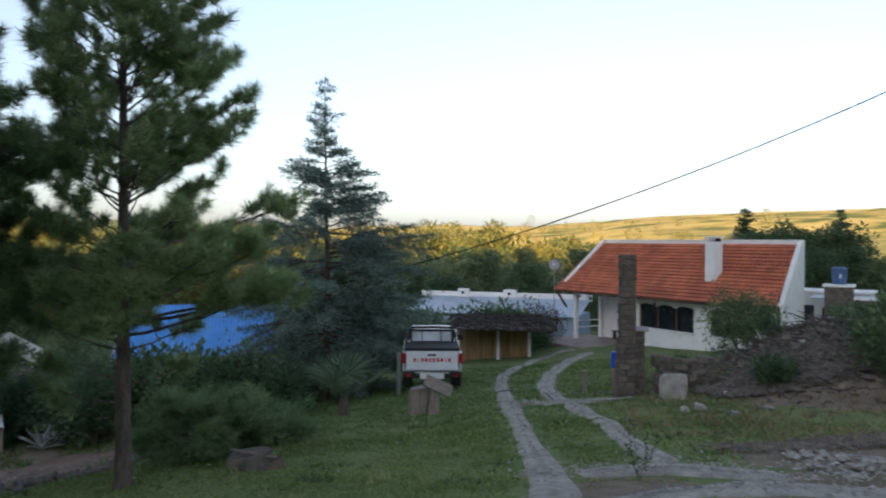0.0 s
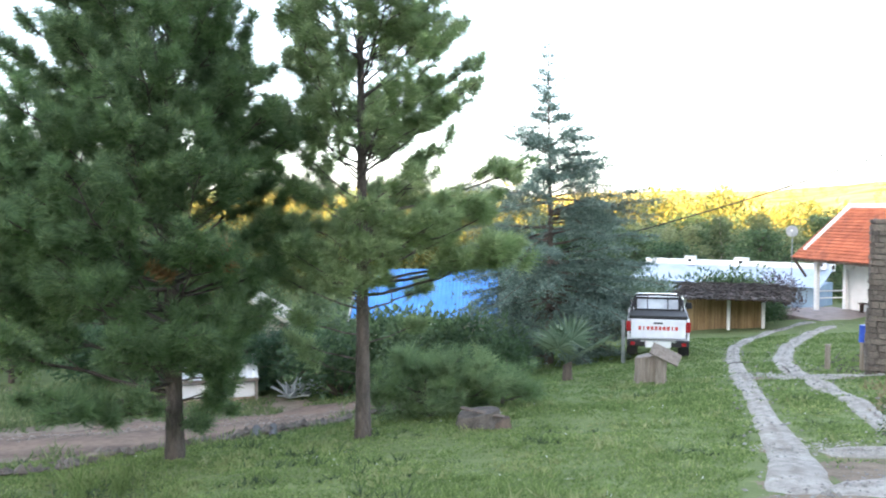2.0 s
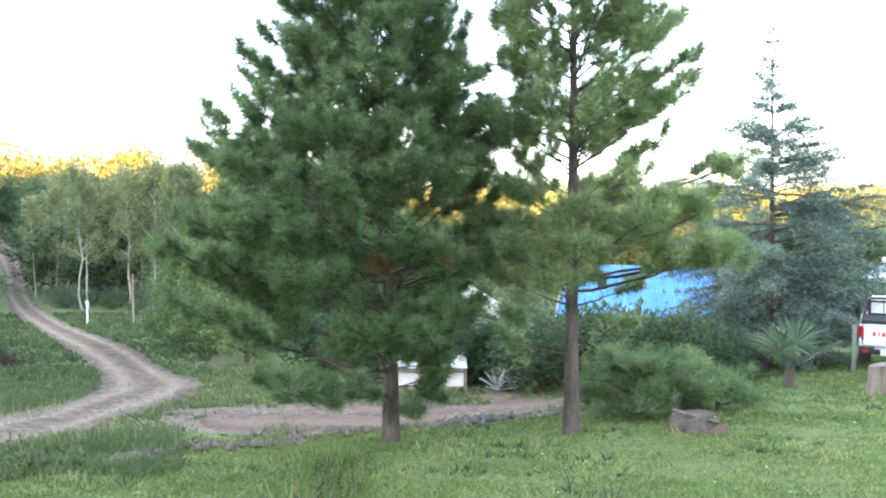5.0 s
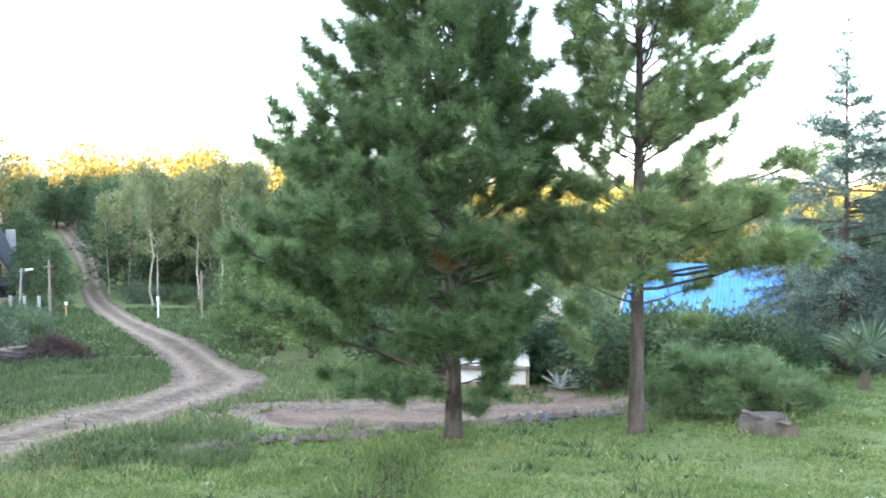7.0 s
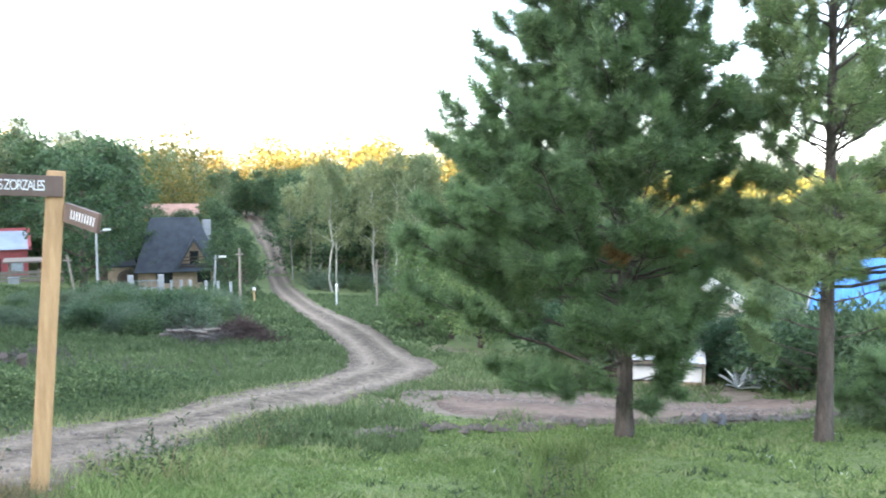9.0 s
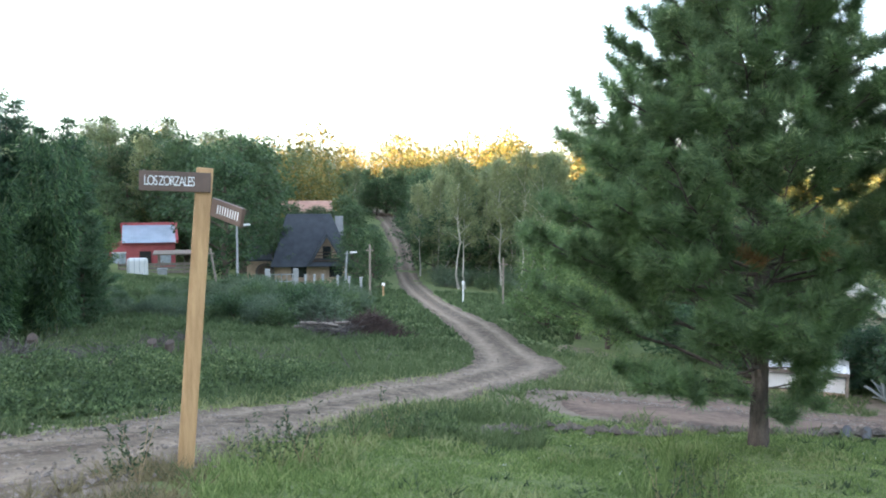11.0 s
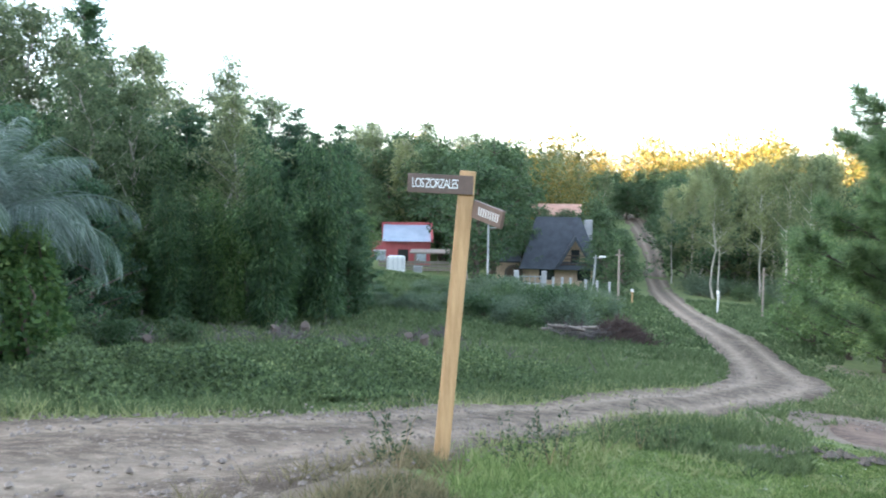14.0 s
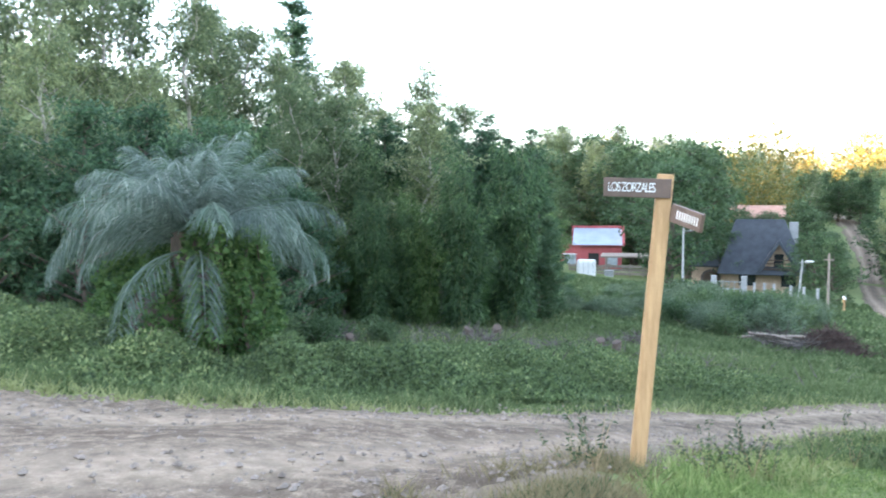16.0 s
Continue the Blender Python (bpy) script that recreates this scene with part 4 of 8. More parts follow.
def annex():
    """The low block beside the house with a stone tower that carries a water tank."""
    a = thing("outbuilding", (7.6, 43.0, -3.2), "low white outbuilding with a grey awning", "shed", turn=-20)
    part("wall", boxed(0.2, 3.6, 0, 2.2, -1.5, 2.55), M_WHITE, a)
    part("roof_slab", boxed(0.1, 3.7, -0.1, 2.3, 2.552, 2.68, 0.02), M_WHITE, a)
    part("window", boxed(0.75, 1.25, -0.03, -0.002, 1.3, 2.0), M_GLASS, a)
    # black panel on the wall for the shade within the doorway
    part("door", boxed(1.6, 2.35, -0.03, -0.002, -0.2, 1.9), M_BLACK, a, "open doorway, its inner shade a black panel")
    part("awning", boxed(1.3, 3.9, -0.9, -0.102, 2.2, 2.26, 0.01, pose(0, 0, 0.3, 8)), M_METAL, a)
    t = thing("water_tower", (8.95, 38.6, -2.4), "square stone tower beside the house", "tower", turn=-15)
    part("stonework", boxed(-0.55, 0.55, -0.55, 0.55, -1.5, 2.25, 0.03), M_STONE, t)
    part("ledge", boxed(-0.62, 0.62, -0.62, 0.62, 2.252, 2.36, 0.02), M_WHITE, t)
    k = thing("water_tank", (8.95, 38.6, -0.036), "blue plastic water tank on a stone tower", "water tank")
    k.scale = (0.64, 0.64, 0.85)
    bm = bmesh.new()
    bmesh.ops.create_cone(bm, cap_ends=True, segments=24, radius1=0.42, radius2=0.47, depth=0.75, matrix=Matrix.Translation((0, 0, 0.375)))
    part("barrel", bm, M_BLUETANK, k)
    bm = bmesh.new()
    bmesh.ops.create_cone(bm, cap_ends=True, segments=24, radius1=0.5, radius2=0.3, depth=0.1, matrix=Matrix.Translation((0, 0, 0.80)))
    part("lid", bm, M_BLUETANK, k)
    part("tag", boxed(-0.1, 0.02, -0.47, -0.44, 0.3, 0.5), M_WHITE, k)
    w = thing("stone_wall", (10.2, 39.3, -2.2), "rough stone yard wall with a white coping", "wall", turn=-12)
    part("stonework", boxed(-0.7, 0.9, -0.2, 0.2, -1.2, 1.45, 0.03), M_STONE, w)
    part("coping", boxed(-0.75, 0.95, -0.25, 0.25, 1.452, 1.56, 0.02), M_WHITE, w)


annex()


def dish_on_mast():
    d = thing("satellite_dish", (-3.75, 48.2, -3.7), "grey satellite dish on a mast beside the house", "satellite dish")
    bm = bmesh.new()
    bmesh.ops.create_cone(bm, cap_ends=True, segments=10, radius1=0.035, radius2=0.03, depth=3.9, matrix=Matrix.Translation((0, 0, 1.95)))
    part("mast", bm, M_METAL, d)
    n, rings = 24, 5
    vs, fs = [], []
    for k in range(rings + 1):
        r = 0.31 * k / rings
        a = np.linspace(0, 2 * np.pi, n, endpoint=False)
        vs.append(np.stack([r * np.cos(a), np.full(n, 0.5 * r * r - 0.0), r * np.sin(a)], 1) * [1, -1, 1])
    v = np.concatenate(vs)
    for k in range(rings):
        i, j = np.arange(n), (np.arange(n) + 1) % n
        fs.append(np.stack([k * n + i, k * n + j, (k + 1) * n + j, (k + 1) * n + i], 1))
    bowl = part("bowl", mesh_np("bowl", v, np.concatenate(fs), True), M_DISH, d)
    bowl.matrix_basis = pose(0, -0.06, 4.1, 12, 0, -8)
    mod = bowl.modifiers.new("thick", "SOLIDIFY")
    mod.thickness = 0.015
    part("feed_arm", boxed(-0.012, 0.012, -0.45, 0, -0.012, 0.012, 0, pose(0, -0.05, 3.85, -35)), M_METAL, d)
    part("feed_horn", boxed(-0.05, 0.05, -0.56, -0.44, 4.08, 4.17, 0.02), M_WHITE, d)


dish_on_mast()


# ---------- sheds and low buildings below the house ----------
def pergola():
    p = thing("pergola", (-5.5, 38.2, -3.5), "pergola with pale posts under a dark thatch roof", "pergola", turn=8)
    for x, y in ((-1.7, -1.6), (0.05, -0.5), (1.45, 0.1), (-1.7, 2.2), (1.5, 2.6)):
        part("post", boxed(x - 0.07, x + 0.07, y - 0.07, y + 0.07, -0.7, 1.42, 0.015), M_WHITE, p)
    g = np.random.default_rng(3)
    vs = []
    n = 2600
    base = np.stack([g.uniform(-2.1, 2.6, n), g.uniform(-2.0, 3.0, n), np.zeros(n)], 1)
    base[:, 2] = 1.48 + 0.05 * base[:, 1] + g.uniform(0, 0.07, n)
    way = unit(np.stack([g.normal(0, 0.5, n), g.normal(-0.6, 0.4, n), g.normal(-0.1, 0.06, n)], 1))
    v, f = blades(base, way, g.uniform(0.25, 0.5, n), 0.06, g)
    part("thatch", mesh_np("thatch", v, f), M_DARKTHATCH, p, "dark brushwood thatch")
    part("roof_frame", boxed(-2.0, 2.5, -1.9, 2.9, 1.40, 1.46, 0, pose(0, 0, 0, 2)), M_BEAM, p)
    f = thing("reed_fence", (-6.6, 39.0, -3.6), "tan dried reed fence under the pergola", "fence", turn=8)
    for k in range(70):
        x = -1.0 + k * 0.05
        hgt = 1.45 + g.uniform(-0.1, 0.08)
        part("reed", boxed(x - 0.03, x + 0.025, g.uniform(-0.02, 0.02), 0.04, -0.6, hgt), M_REED, f)


pergola()


def long_building():
    """A long low building with a sheet roof, a white parapet and roof vents."""
    b = thing("long_building", (-8.2, 52.5, -4.0), "long low building with a blue-grey sheet roof", "building", turn=-9)
    part("wall", boxed(-5.4, 5.6, 0.2, 4.0, -1.0, 1.2), M_BLUEWALL, b, "pale blue wall")
    n = 60
    xs = np.linspace(-5.6, 5.8, n * 2 + 1)
    z = np.where(np.arange(n * 2 + 1) % 2, 0.04, 0.0)
    lo, hi = np.stack([xs, xs * 0 - 0.3, 1.15 + z], 1), np.stack([xs, xs * 0 + 3.2, 2.05 + z], 1)
    i = np.arange(n * 2)
    m = n * 2 + 1
    part("roof_sheet", mesh_np("roof_sheet", np.concatenate([lo, hi]), np.stack([i, i + 1, i + m + 1, i + m], 1)), M_SHEET, b, "corrugated blue-grey sheet")
    part("parapet", boxed(-5.7, 5.9, 3.0, 3.2, 1.9, 2.33, 0.02), M_WHITE, b)
    for x, w in ((-2.6, 0.35), (0.6, 0.42), (5.2, 0.3)):
        v = part("roof_vent", boxed(x - w, x + w, 2.6, 2.95, 2.0, 2.55, 0.02), M_WHITE, b)
        # black plate painted as the shade inside the vent
        part("vent_hole", boxed(x - 0.1, x + 0.1, 2.58, 2.597, 2.2, 2.36), M_BLACK, v)
    for x in (-3.6, -1.2, 1.4, 3.8):
        part("window", boxed(x - 0.4, x + 0.4, 0.17, 0.198, 0.1, 0.8), M_GLASS, b)
    for x in (-0.25, 0.1):
        lamp = thing("garden_lamp", (-7.3 + x, 45.0, -3.9), "white double-headed garden lamp", "lamp", turn=0)
        part("pole", boxed(-0.02, 0.02, -0.02, 0.02, -0.2, 1.85, 0.005), M_METAL, lamp)
        bm = bmesh.new()
        bmesh.ops.create_uvsphere(bm, u_segments=14, v_segments=8, radius=0.14, matrix=Matrix.Translation((0, 0, 1.95)) @ Matrix.Diagonal((1.3, 1, 0.7, 1)))
        part("globe", bm, M_WHITE, lamp)


long_building()


def blue_roof_building():
    """A cabin under the trees with a blue sheet roof and white barge boards."""
    b = thing("cabin", (-15.6, 30.9, -4.85), "pale cabin with a bright blue sheet roof", "cabin", turn=24)
    part("wall", boxed(-3.2, 1.9, 0.4, 4.6, -0.8, 2.1), M_CREAM, b)
    n = 40
    xs = np.linspace(-3.7, 2.3, n * 2 + 1)
    z = np.where(np.arange(n * 2 + 1) % 2, 0.035, 0.0)
    rows = [np.stack([xs, xs * 0 + y, h + z], 1) for y, h in ((-0.5, 1.95), (2.5, 3.75), (5.5, 1.95))]
    i, m = np.arange(n * 2), n * 2 + 1
    part("roof", mesh_np("roof", np.concatenate(rows), np.concatenate([np.stack([i, i + 1, i + m + 1, i + m], 1) + k * m for k in (0, 1)])), M_BLUEROOF, b, "corrugated bright blue sheet")
    for x in (-3.78, 2.32):
        part("barge_board", prismed([(-0.6, 1.84), (2.5, 3.70), (5.6, 1.84), (5.6, 2.02), (2.5, 3.90), (-0.6, 2.02)], "x", x, x + 0.07), M_CONCRETE, b)
        part("gable", prismed([(0.4, 2.1), (4.6, 2.1), (2.5, 3.6)], "x", x * 0.85 - 0.05, x * 0.85 + 0.05), M_CREAM, b)
    for x in (-2.1, -0.1):
        w = part("window", boxed(x - 0.5, x + 0.5, 0.36, 0.398, 0.6, 1.6), M_GLASS, b)
        part("window_frame", boxed(x - 0.56, x + 0.56, 0.33, 0.358, 1.602, 1.67), M_WHITE, w)


blue_roof_building()


def yard_shelter():
    """The low white-roofed shelter on a brick plinth in the yard behind the pines."""
    s = thing("yard_shelter", (-18.25, 20.4, -4.68), "low white-roofed shelter on a red brick plinth", "shelter", turn=41)
    part("plinth", boxed(-1.1, 1.2, -0.55, 1.6, -0.5, 0.42, 0.02), M_BRICK, s)
    part("front_wall", boxed(-1.1, 1.2, -0.6, -0.45, 0.424, 0.86, 0.02), M_WHITE, s, "low white front wall")
    n = 15
    xs = np.linspace(-1.25, 1.3, n * 2 + 1)
    zz = np.where(np.arange(n * 2 + 1) % 2, 0.03, 0.0)
    lo, hi = np.stack([xs, xs * 0 - 0.9, 1.06 + zz], 1), np.stack([xs, xs * 0 + 1.6, 1.42 + zz], 1)
    i, m = np.arange(n * 2), n * 2 + 1
    part("awning", mesh_np("awning", np.concatenate([lo, hi]), np.stack([i, i + 1, i + m + 1, i + m], 1)), M_WHITE, s, "low sloping white sheet awning")
    part("beam", boxed(-1.25, 1.3, -0.86, -0.78, 0.96, 1.055), M_OLDWOOD, s)
    part("back_wall", boxed(-1.1, 1.2, 1.4, 1.55, 0.424, 1.3), M_CONCRETE, s)
    for x in (-1.2, 0.1, 1.25):
        part("post", boxed(x - 0.04, x + 0.04, -0.77, -0.69, -0.6, 0.955, 0.01), M_OLDWOOD, s)
    part("slab", boxed(-1.8, 2.4, -3.0, -0.3, -0.6, 0.06, 0.02), M_CONCRETE, s, "grey concrete slab")
    r = thing("far_cabin", (-24.2, 29.3, -5.6), "small white cabin with an orange-trimmed roof", "cabin", turn=30)
    part("wall", boxed(-1.6, 1.6, 0, 2.5, -0.8, 2.0), M_CREAM, r)
    part("roof", prismed([(-2.0, 1.95), (0, 3.1), (2.0, 1.95), (2.0, 2.08), (0, 3.25), (-2.0, 2.08)], "y", -0.4, 2.9), M_CREAM, r)


yard_shelter()

# ---------- houses across the meadow ----------
def aframe_house():
    """Steep dark roof with a front gable and balcony, brick walls and an arched door. x along the front, y away."""
    h = thing("chalet", (-78.3, 23.15, -7.35), "brick chalet with a steep dark shingle roof", "house", turn=73.5)
    h.scale = (1.13, 1.13, 1.06)
    part("wall", boxed(-3.0, 2.9, 0.5, 6.0, -1.0, 2.1), M_BRICK, h)
    # hipped main roof: ridge along x, sloping ends
    bm = bmesh.new()
    low = [bm.verts.new(v) for v in ((-3.6, -0.4, 1.5), (3.4, -0.4, 1.5), (3.4, 6.9, 1.5), (-3.6, 6.9, 1.5))]
    top = [bm.verts.new(v) for v in ((-2.3, 3.2, 6.2), (1.5, 3.2, 6.2))]
    for f in ((low[0], low[1], top[1], top[0]), (low[1], low[2], top[1]), (low[2], low[3], top[0], top[1]), (low[3], low[0], top[0]), tuple(low[::-1])):
        bm.faces.new(f)
    bmesh.ops.bevel(bm, geom=list(bm.edges), offset=0.06, segments=1, affect="EDGES")
    part("roof", bm, M_SLATE, h, "steep dark grey shingle roof")
    g = part("front_gable", prismed([(-0.25, 1.7), (1.1, 4.15), (2.45, 1.7), (2.75, 1.7), (1.1, 4.55), (-0.55, 1.7)], "y", -0.35, 2.4), M_SLATE, h)
    part("gable_face", prismed([(-0.2, 2.102), (2.4, 2.102), (1.1, 4.1)], "y", 0.15, 0.28), M_BRICK, g)
    part("balcony_floor", boxed(-0.1, 2.3, -0.2, 0.6, 1.98, 2.06), M_BEAM, g)
    for z in (2.45, 2.75):
        part("balcony_rail", boxed(0.15, 2.05, -0.2, -0.14, z, z + 0.08), M_BEAM, g, "dark timber rail")
    part("balcony_window", boxed(0.75, 1.45, 0.11, 0.148, 2.15, 3.3), M_GLASS, g)
    part("wing", boxed(-5.6, -3.002, 1.2, 4.2, -1.0, 2.0), M_BRICK, h)
    part("wing_roof", prismed([(1.0, 1.95), (2.7, 3.1), (4.4, 1.95), (4.4, 2.1), (2.7, 3.25), (1.0, 2.1)], "x", -5.8, -3.502), M_SLATE, h)
    door = part("arched_door", prismed([(-4.7, -0.6)] + arch_points(-4.7, -3.5, 1.0, 0.55) + [(-3.5, -0.6)], "y", 1.14, 1.197), M_BEAM, h, "dark wooden arched door")
    part("door_surround", prismed([(-4.9, -0.6)] + arch_points(-4.9, -3.3, 1.0, 0.75) + [(-3.3, -0.6), (-3.5, -0.6)] + arch_points(-3.5, -4.7, 1.0, 0.55) + [(-4.7, -0.6)], "y", 1.10, 1.16), M_STONE, door)
    for x0, x1 in ((-1.9, -0.6), (1.3, 2.4)):
        w = part("window", boxed(x0, x1, 0.44, 0.498, 0.5, 1.5), M_GLASS, h)
        part("window_frame", boxed(x0 - 0.08, x1 + 0.08, 0.41, 0.438, 1.5, 1.6), M_BEAM, w)
    part("chimney", boxed(1.9, 2.6, 3.6, 4.3, 4.0, 5.9, 0.02), M_CONCRETE, h, "pale rendered chimney")


aframe_house()


def red_house():
    h = thing("red_house", (-94.2, 9.6, -6.9), "red painted house with a pale sheet roof", "house", turn=84)
    part("wall", boxed(-3.6, 3.0, 0, 5, -1.0, 2.9), M_REDPAINT, h)
    n = 30
    xs = np.linspace(-2.3, 3.05, n * 2 + 1)
    z = np.where(np.arange(n * 2 + 1) % 2, 0.05, 0.0)
    lo, hi = np.stack([xs, xs * 0 - 0.6, 2.85 + z], 1), np.stack([xs, xs * 0 + 3.0, 4.55 + z], 1)
    i, m = np.arange(n * 2), n * 2 + 1
    part("roof_sheet", mesh_np("roof_sheet", np.concatenate([lo, hi]), np.stack([i, i + 1, i + m + 1, i + m], 1)), M_SHEET, h, "pale corrugated roof sheet")
    part("ridge_wall", boxed(-2.5, 3.3, 3.0, 3.2, 2.9, 4.85, 0.02), M_REDPAINT, h)
    part("end_parapet", prismed([(-0.6, 2.8), (3.0, 4.5), (3.0, 4.8), (-0.6, 3.15)], "x", 3.06, 3.3), M_REDPAINT, h)
    # the doorway's shade is a black panel before the wall
    part("door", boxed(-0.6, 0.55, -0.06, -0.002, -0.5, 1.95), M_BLACK, h, "doorway with its shade as a black panel")
    for x in (-2.6, 1.9):
        w = part("window", boxed(x - 0.65, x + 0.65, -0.06, -0.002, 0.6, 1.8), M_PALEGLASS, h)
        part("window_frame", boxed(x - 0.72, x + 0.72, -0.1, -0.062, 1.8, 1.9), M_WHITE, w)
    c = thing("carport", (-85.2, 11.7, -6.5), "small timber carport beside the red house", "carport", turn=80)
    for x in (-1.8, 1.8):
        for y in (-1, 1):
            part("post", boxed(x - 0.07, x + 0.07, y - 0.07, y + 0.07, -0.8, 1.9), M_OLDWOOD, c)
    part("roof", boxed(-2.3, 2.3, -1.4, 1.4, 1.9, 2.05, 0.02, pose(0, 0, 0, 3)), M_OLDWOOD, c)
    f = thing("board_fence", (-83, 11.5, -6.4), "low grey board fence before the red house", "fence", turn=80)
    for k in range(3):
        part("board", boxed(-5.5, 2.5, -0.02, 0.02, 0.1 + k * 0.35, 0.36 + k * 0.35), M_OLDWOOD, f)
    for k in range(5):
        part("post", boxed(-5.5 + k * 1.95, -5.38 + k * 1.95, 0.021, 0.13, -0.8, 1.25), M_OLDWOOD, f)
    t = thing("water_container", (-79.6, 7.4, -6.55), "white plastic water container in a cage", "container", turn=80)
    t.scale = (1.2, 1.2, 1.35)
    part("body", boxed(-0.72, 0.72, -0.5, 0.5, 0.1, 1.5, 0.18), M_WHITE, t)
    part("pallet", boxed(-0.7, 0.7, -0.5, 0.5, -0.3, 0.098), M_METAL, t)
    for k in range(4):
        part("cage_bar", boxed(-0.55 + k * 0.36, -0.52 + k * 0.36, -0.53, -0.505, 0.1, 1.5), M_METAL, t)
    s = thing("cistern", (-80.5, 9.6, -6.5), "square grey concrete cistern by the fence", "cistern", turn=80)
    part("body", boxed(-0.4, 0.4, -0.4, 0.4, -0.5, 0.8, 0.03), M_CONCRETE, s)
    part("rim", boxed(-0.45, 0.45, -0.45, 0.45, 0.802, 0.9, 0.02), M_CONCRETE, s)


red_house()


M_FADED = surface("faded_pink_roof", (0.34, 0.19, 0.13), (0.45, 0.27, 0.19), 1.2, 0.8, 0.2, 20)


def hill_house():
    h = thing("hill_house", (-134.6, 38.2, -4.4), "pale house with a faded red roof among trees", "house", turn=74)
    part("wall", boxed(-4.2, 4.2, 0, 5, -2.0, 2.4), M_CONCRETE, h)
    part("roof", prismed([(-0.5, 2.2), (2.5, 3.9), (5.5, 2.2), (5.5, 2.4), (2.5, 4.1), (-0.5, 2.4)], "x", -4.6, 4.6), M_FADED, h)
    for x in (-2.8, 0, 2.8):
        part("window", boxed(x - 0.5, x + 0.5, -0.05, -0.002, 0.4, 1.6), M_GLASS, h)
    part("chimney", boxed(-3.6, -2.8, 2.0, 2.7, 3.0, 5.2), M_BRICK, h)


hill_house()


def gate_and_fence():
    g = thing("garden_gate", spot(75.65, 62), "pale metal garden gate between concrete piers", "gate", turn=76)
    for x in (-1.0, 1.0):
        part("pier", boxed(x - 0.19, x + 0.19, -0.19, 0.19, -0.8, 1.75, 0.03), M_CONCRETE, g)
    for z in (0.35, 0.8, 1.3):
        part("gate_rail", boxed(-0.82, 0.82, -0.03, 0.03, z, z + 0.07), M_METAL, g)
    for k in range(5):
        part("gate_bar", boxed(-0.8 + k * 0.38, -0.74 + k * 0.38, -0.02, 0.02, 0.3, 1.4), M_METAL, g)
    for k, (az, d) in enumerate(((74.1, 62), (73.5, 62), (72.95, 62), (71.95, 61.5), (71.2, 61.5), (70.4, 61))):
        p = spot(az, d)
        q = thing("fence_post", p, "pale square concrete fence post", "post", "garden fence posts")
        part("shaft", boxed(-0.08, 0.08, -0.08, 0.08, -0.5, 1.4, 0.02), M_CONCRETE, q)
        part("cap", boxed(-0.1, 0.1, -0.1, 0.1, 1.402, 1.45, 0.01), M_CONCRETE, q)


gate_and_fence()


def pole(at, h, lamp=0, lean=0.0, m=None, label="weathered wooden utility pole", r=0.1, turn=0):
    p = thing("utility_pole", at, label, "pole", turn=turn)
    bm = bmesh.new()
    bmesh.ops.create_cone(bm, cap_ends=True, segments=10, radius1=r, radius2=r * 0.7, depth=h + 0.6, matrix=Matrix.Translation((0, 0, h / 2 - 0.3)))
    bmesh.ops.rotate(bm, verts=bm.verts, cent=(0, 0, 0), matrix=Euler((0, radians(lean), 0)).to_matrix())
    part("shaft", bm, m or M_OLDWOOD, p)
    if lamp:
        part("lamp_arm", boxed(0, 0.7, -0.03, 0.03, h - 0.25, h - 0.19, 0, None), M_METAL, p)
        part("lamp_head", boxed(0.45, 1.0, -0.12, 0.12, h - 0.185, h - 0.05, 0.04), M_WHITE, p, "white lamp head")
    else:
        part("cap", boxed(-0.3, 0.3, -0.05, 0.05, h - 0.5, h - 0.4, 0.01, Matrix.Translation((math.tan(radians(lean)) * h, 0, 0))), m or M_OLDWOOD, p)
    return p


pole(spot(78.5, 66), 4.9, 1, turn=80, m=M_CONCRETE, label="pale concrete street lamp pole")
pole(spot(79.8, 66), 3.0, 0, -9, turn=80, label="leaning weathered wooden pole")
pole(spot(69.8, 65), 3.9, 0, turn=80)
pole(spot(71.5, 67), 3.3, 1, 4, turn=60, m=M_METAL, label="grey metal street lamp pole")
pole(spot(60.8, 59), 3.3, 0, turn=60, r=0.08)
pole(spot(-6.9, 62), 6.9, 0, turn=10)

# the white marker by the road
mk = thing("road_marker", spot(63.5, 60.6), "white painted roadside marker post", "marker")
part("shaft", boxed(-0.05, 0.05, -0.05, 0.05, -0.3, 1.2, 0.015), M_WHITE, mk)
part("head", boxed(-0.16, 0.16, -0.05, 0.05, 1.202, 1.5, 0.045), M_WHITE, mk)
tm = thing("yellow_marker", spot(68.9, 62), "small yellow marker stake by the road", "marker")
part("stake", boxed(-0.05, 0.05, -0.05, 0.05, -0.3, 0.9, 0.01), M_WOOD, tm)
part("plate", boxed(-0.25, 0.25, -0.03, 0.03, 0.902, 1.1, 0.01), M_WHITE, tm)


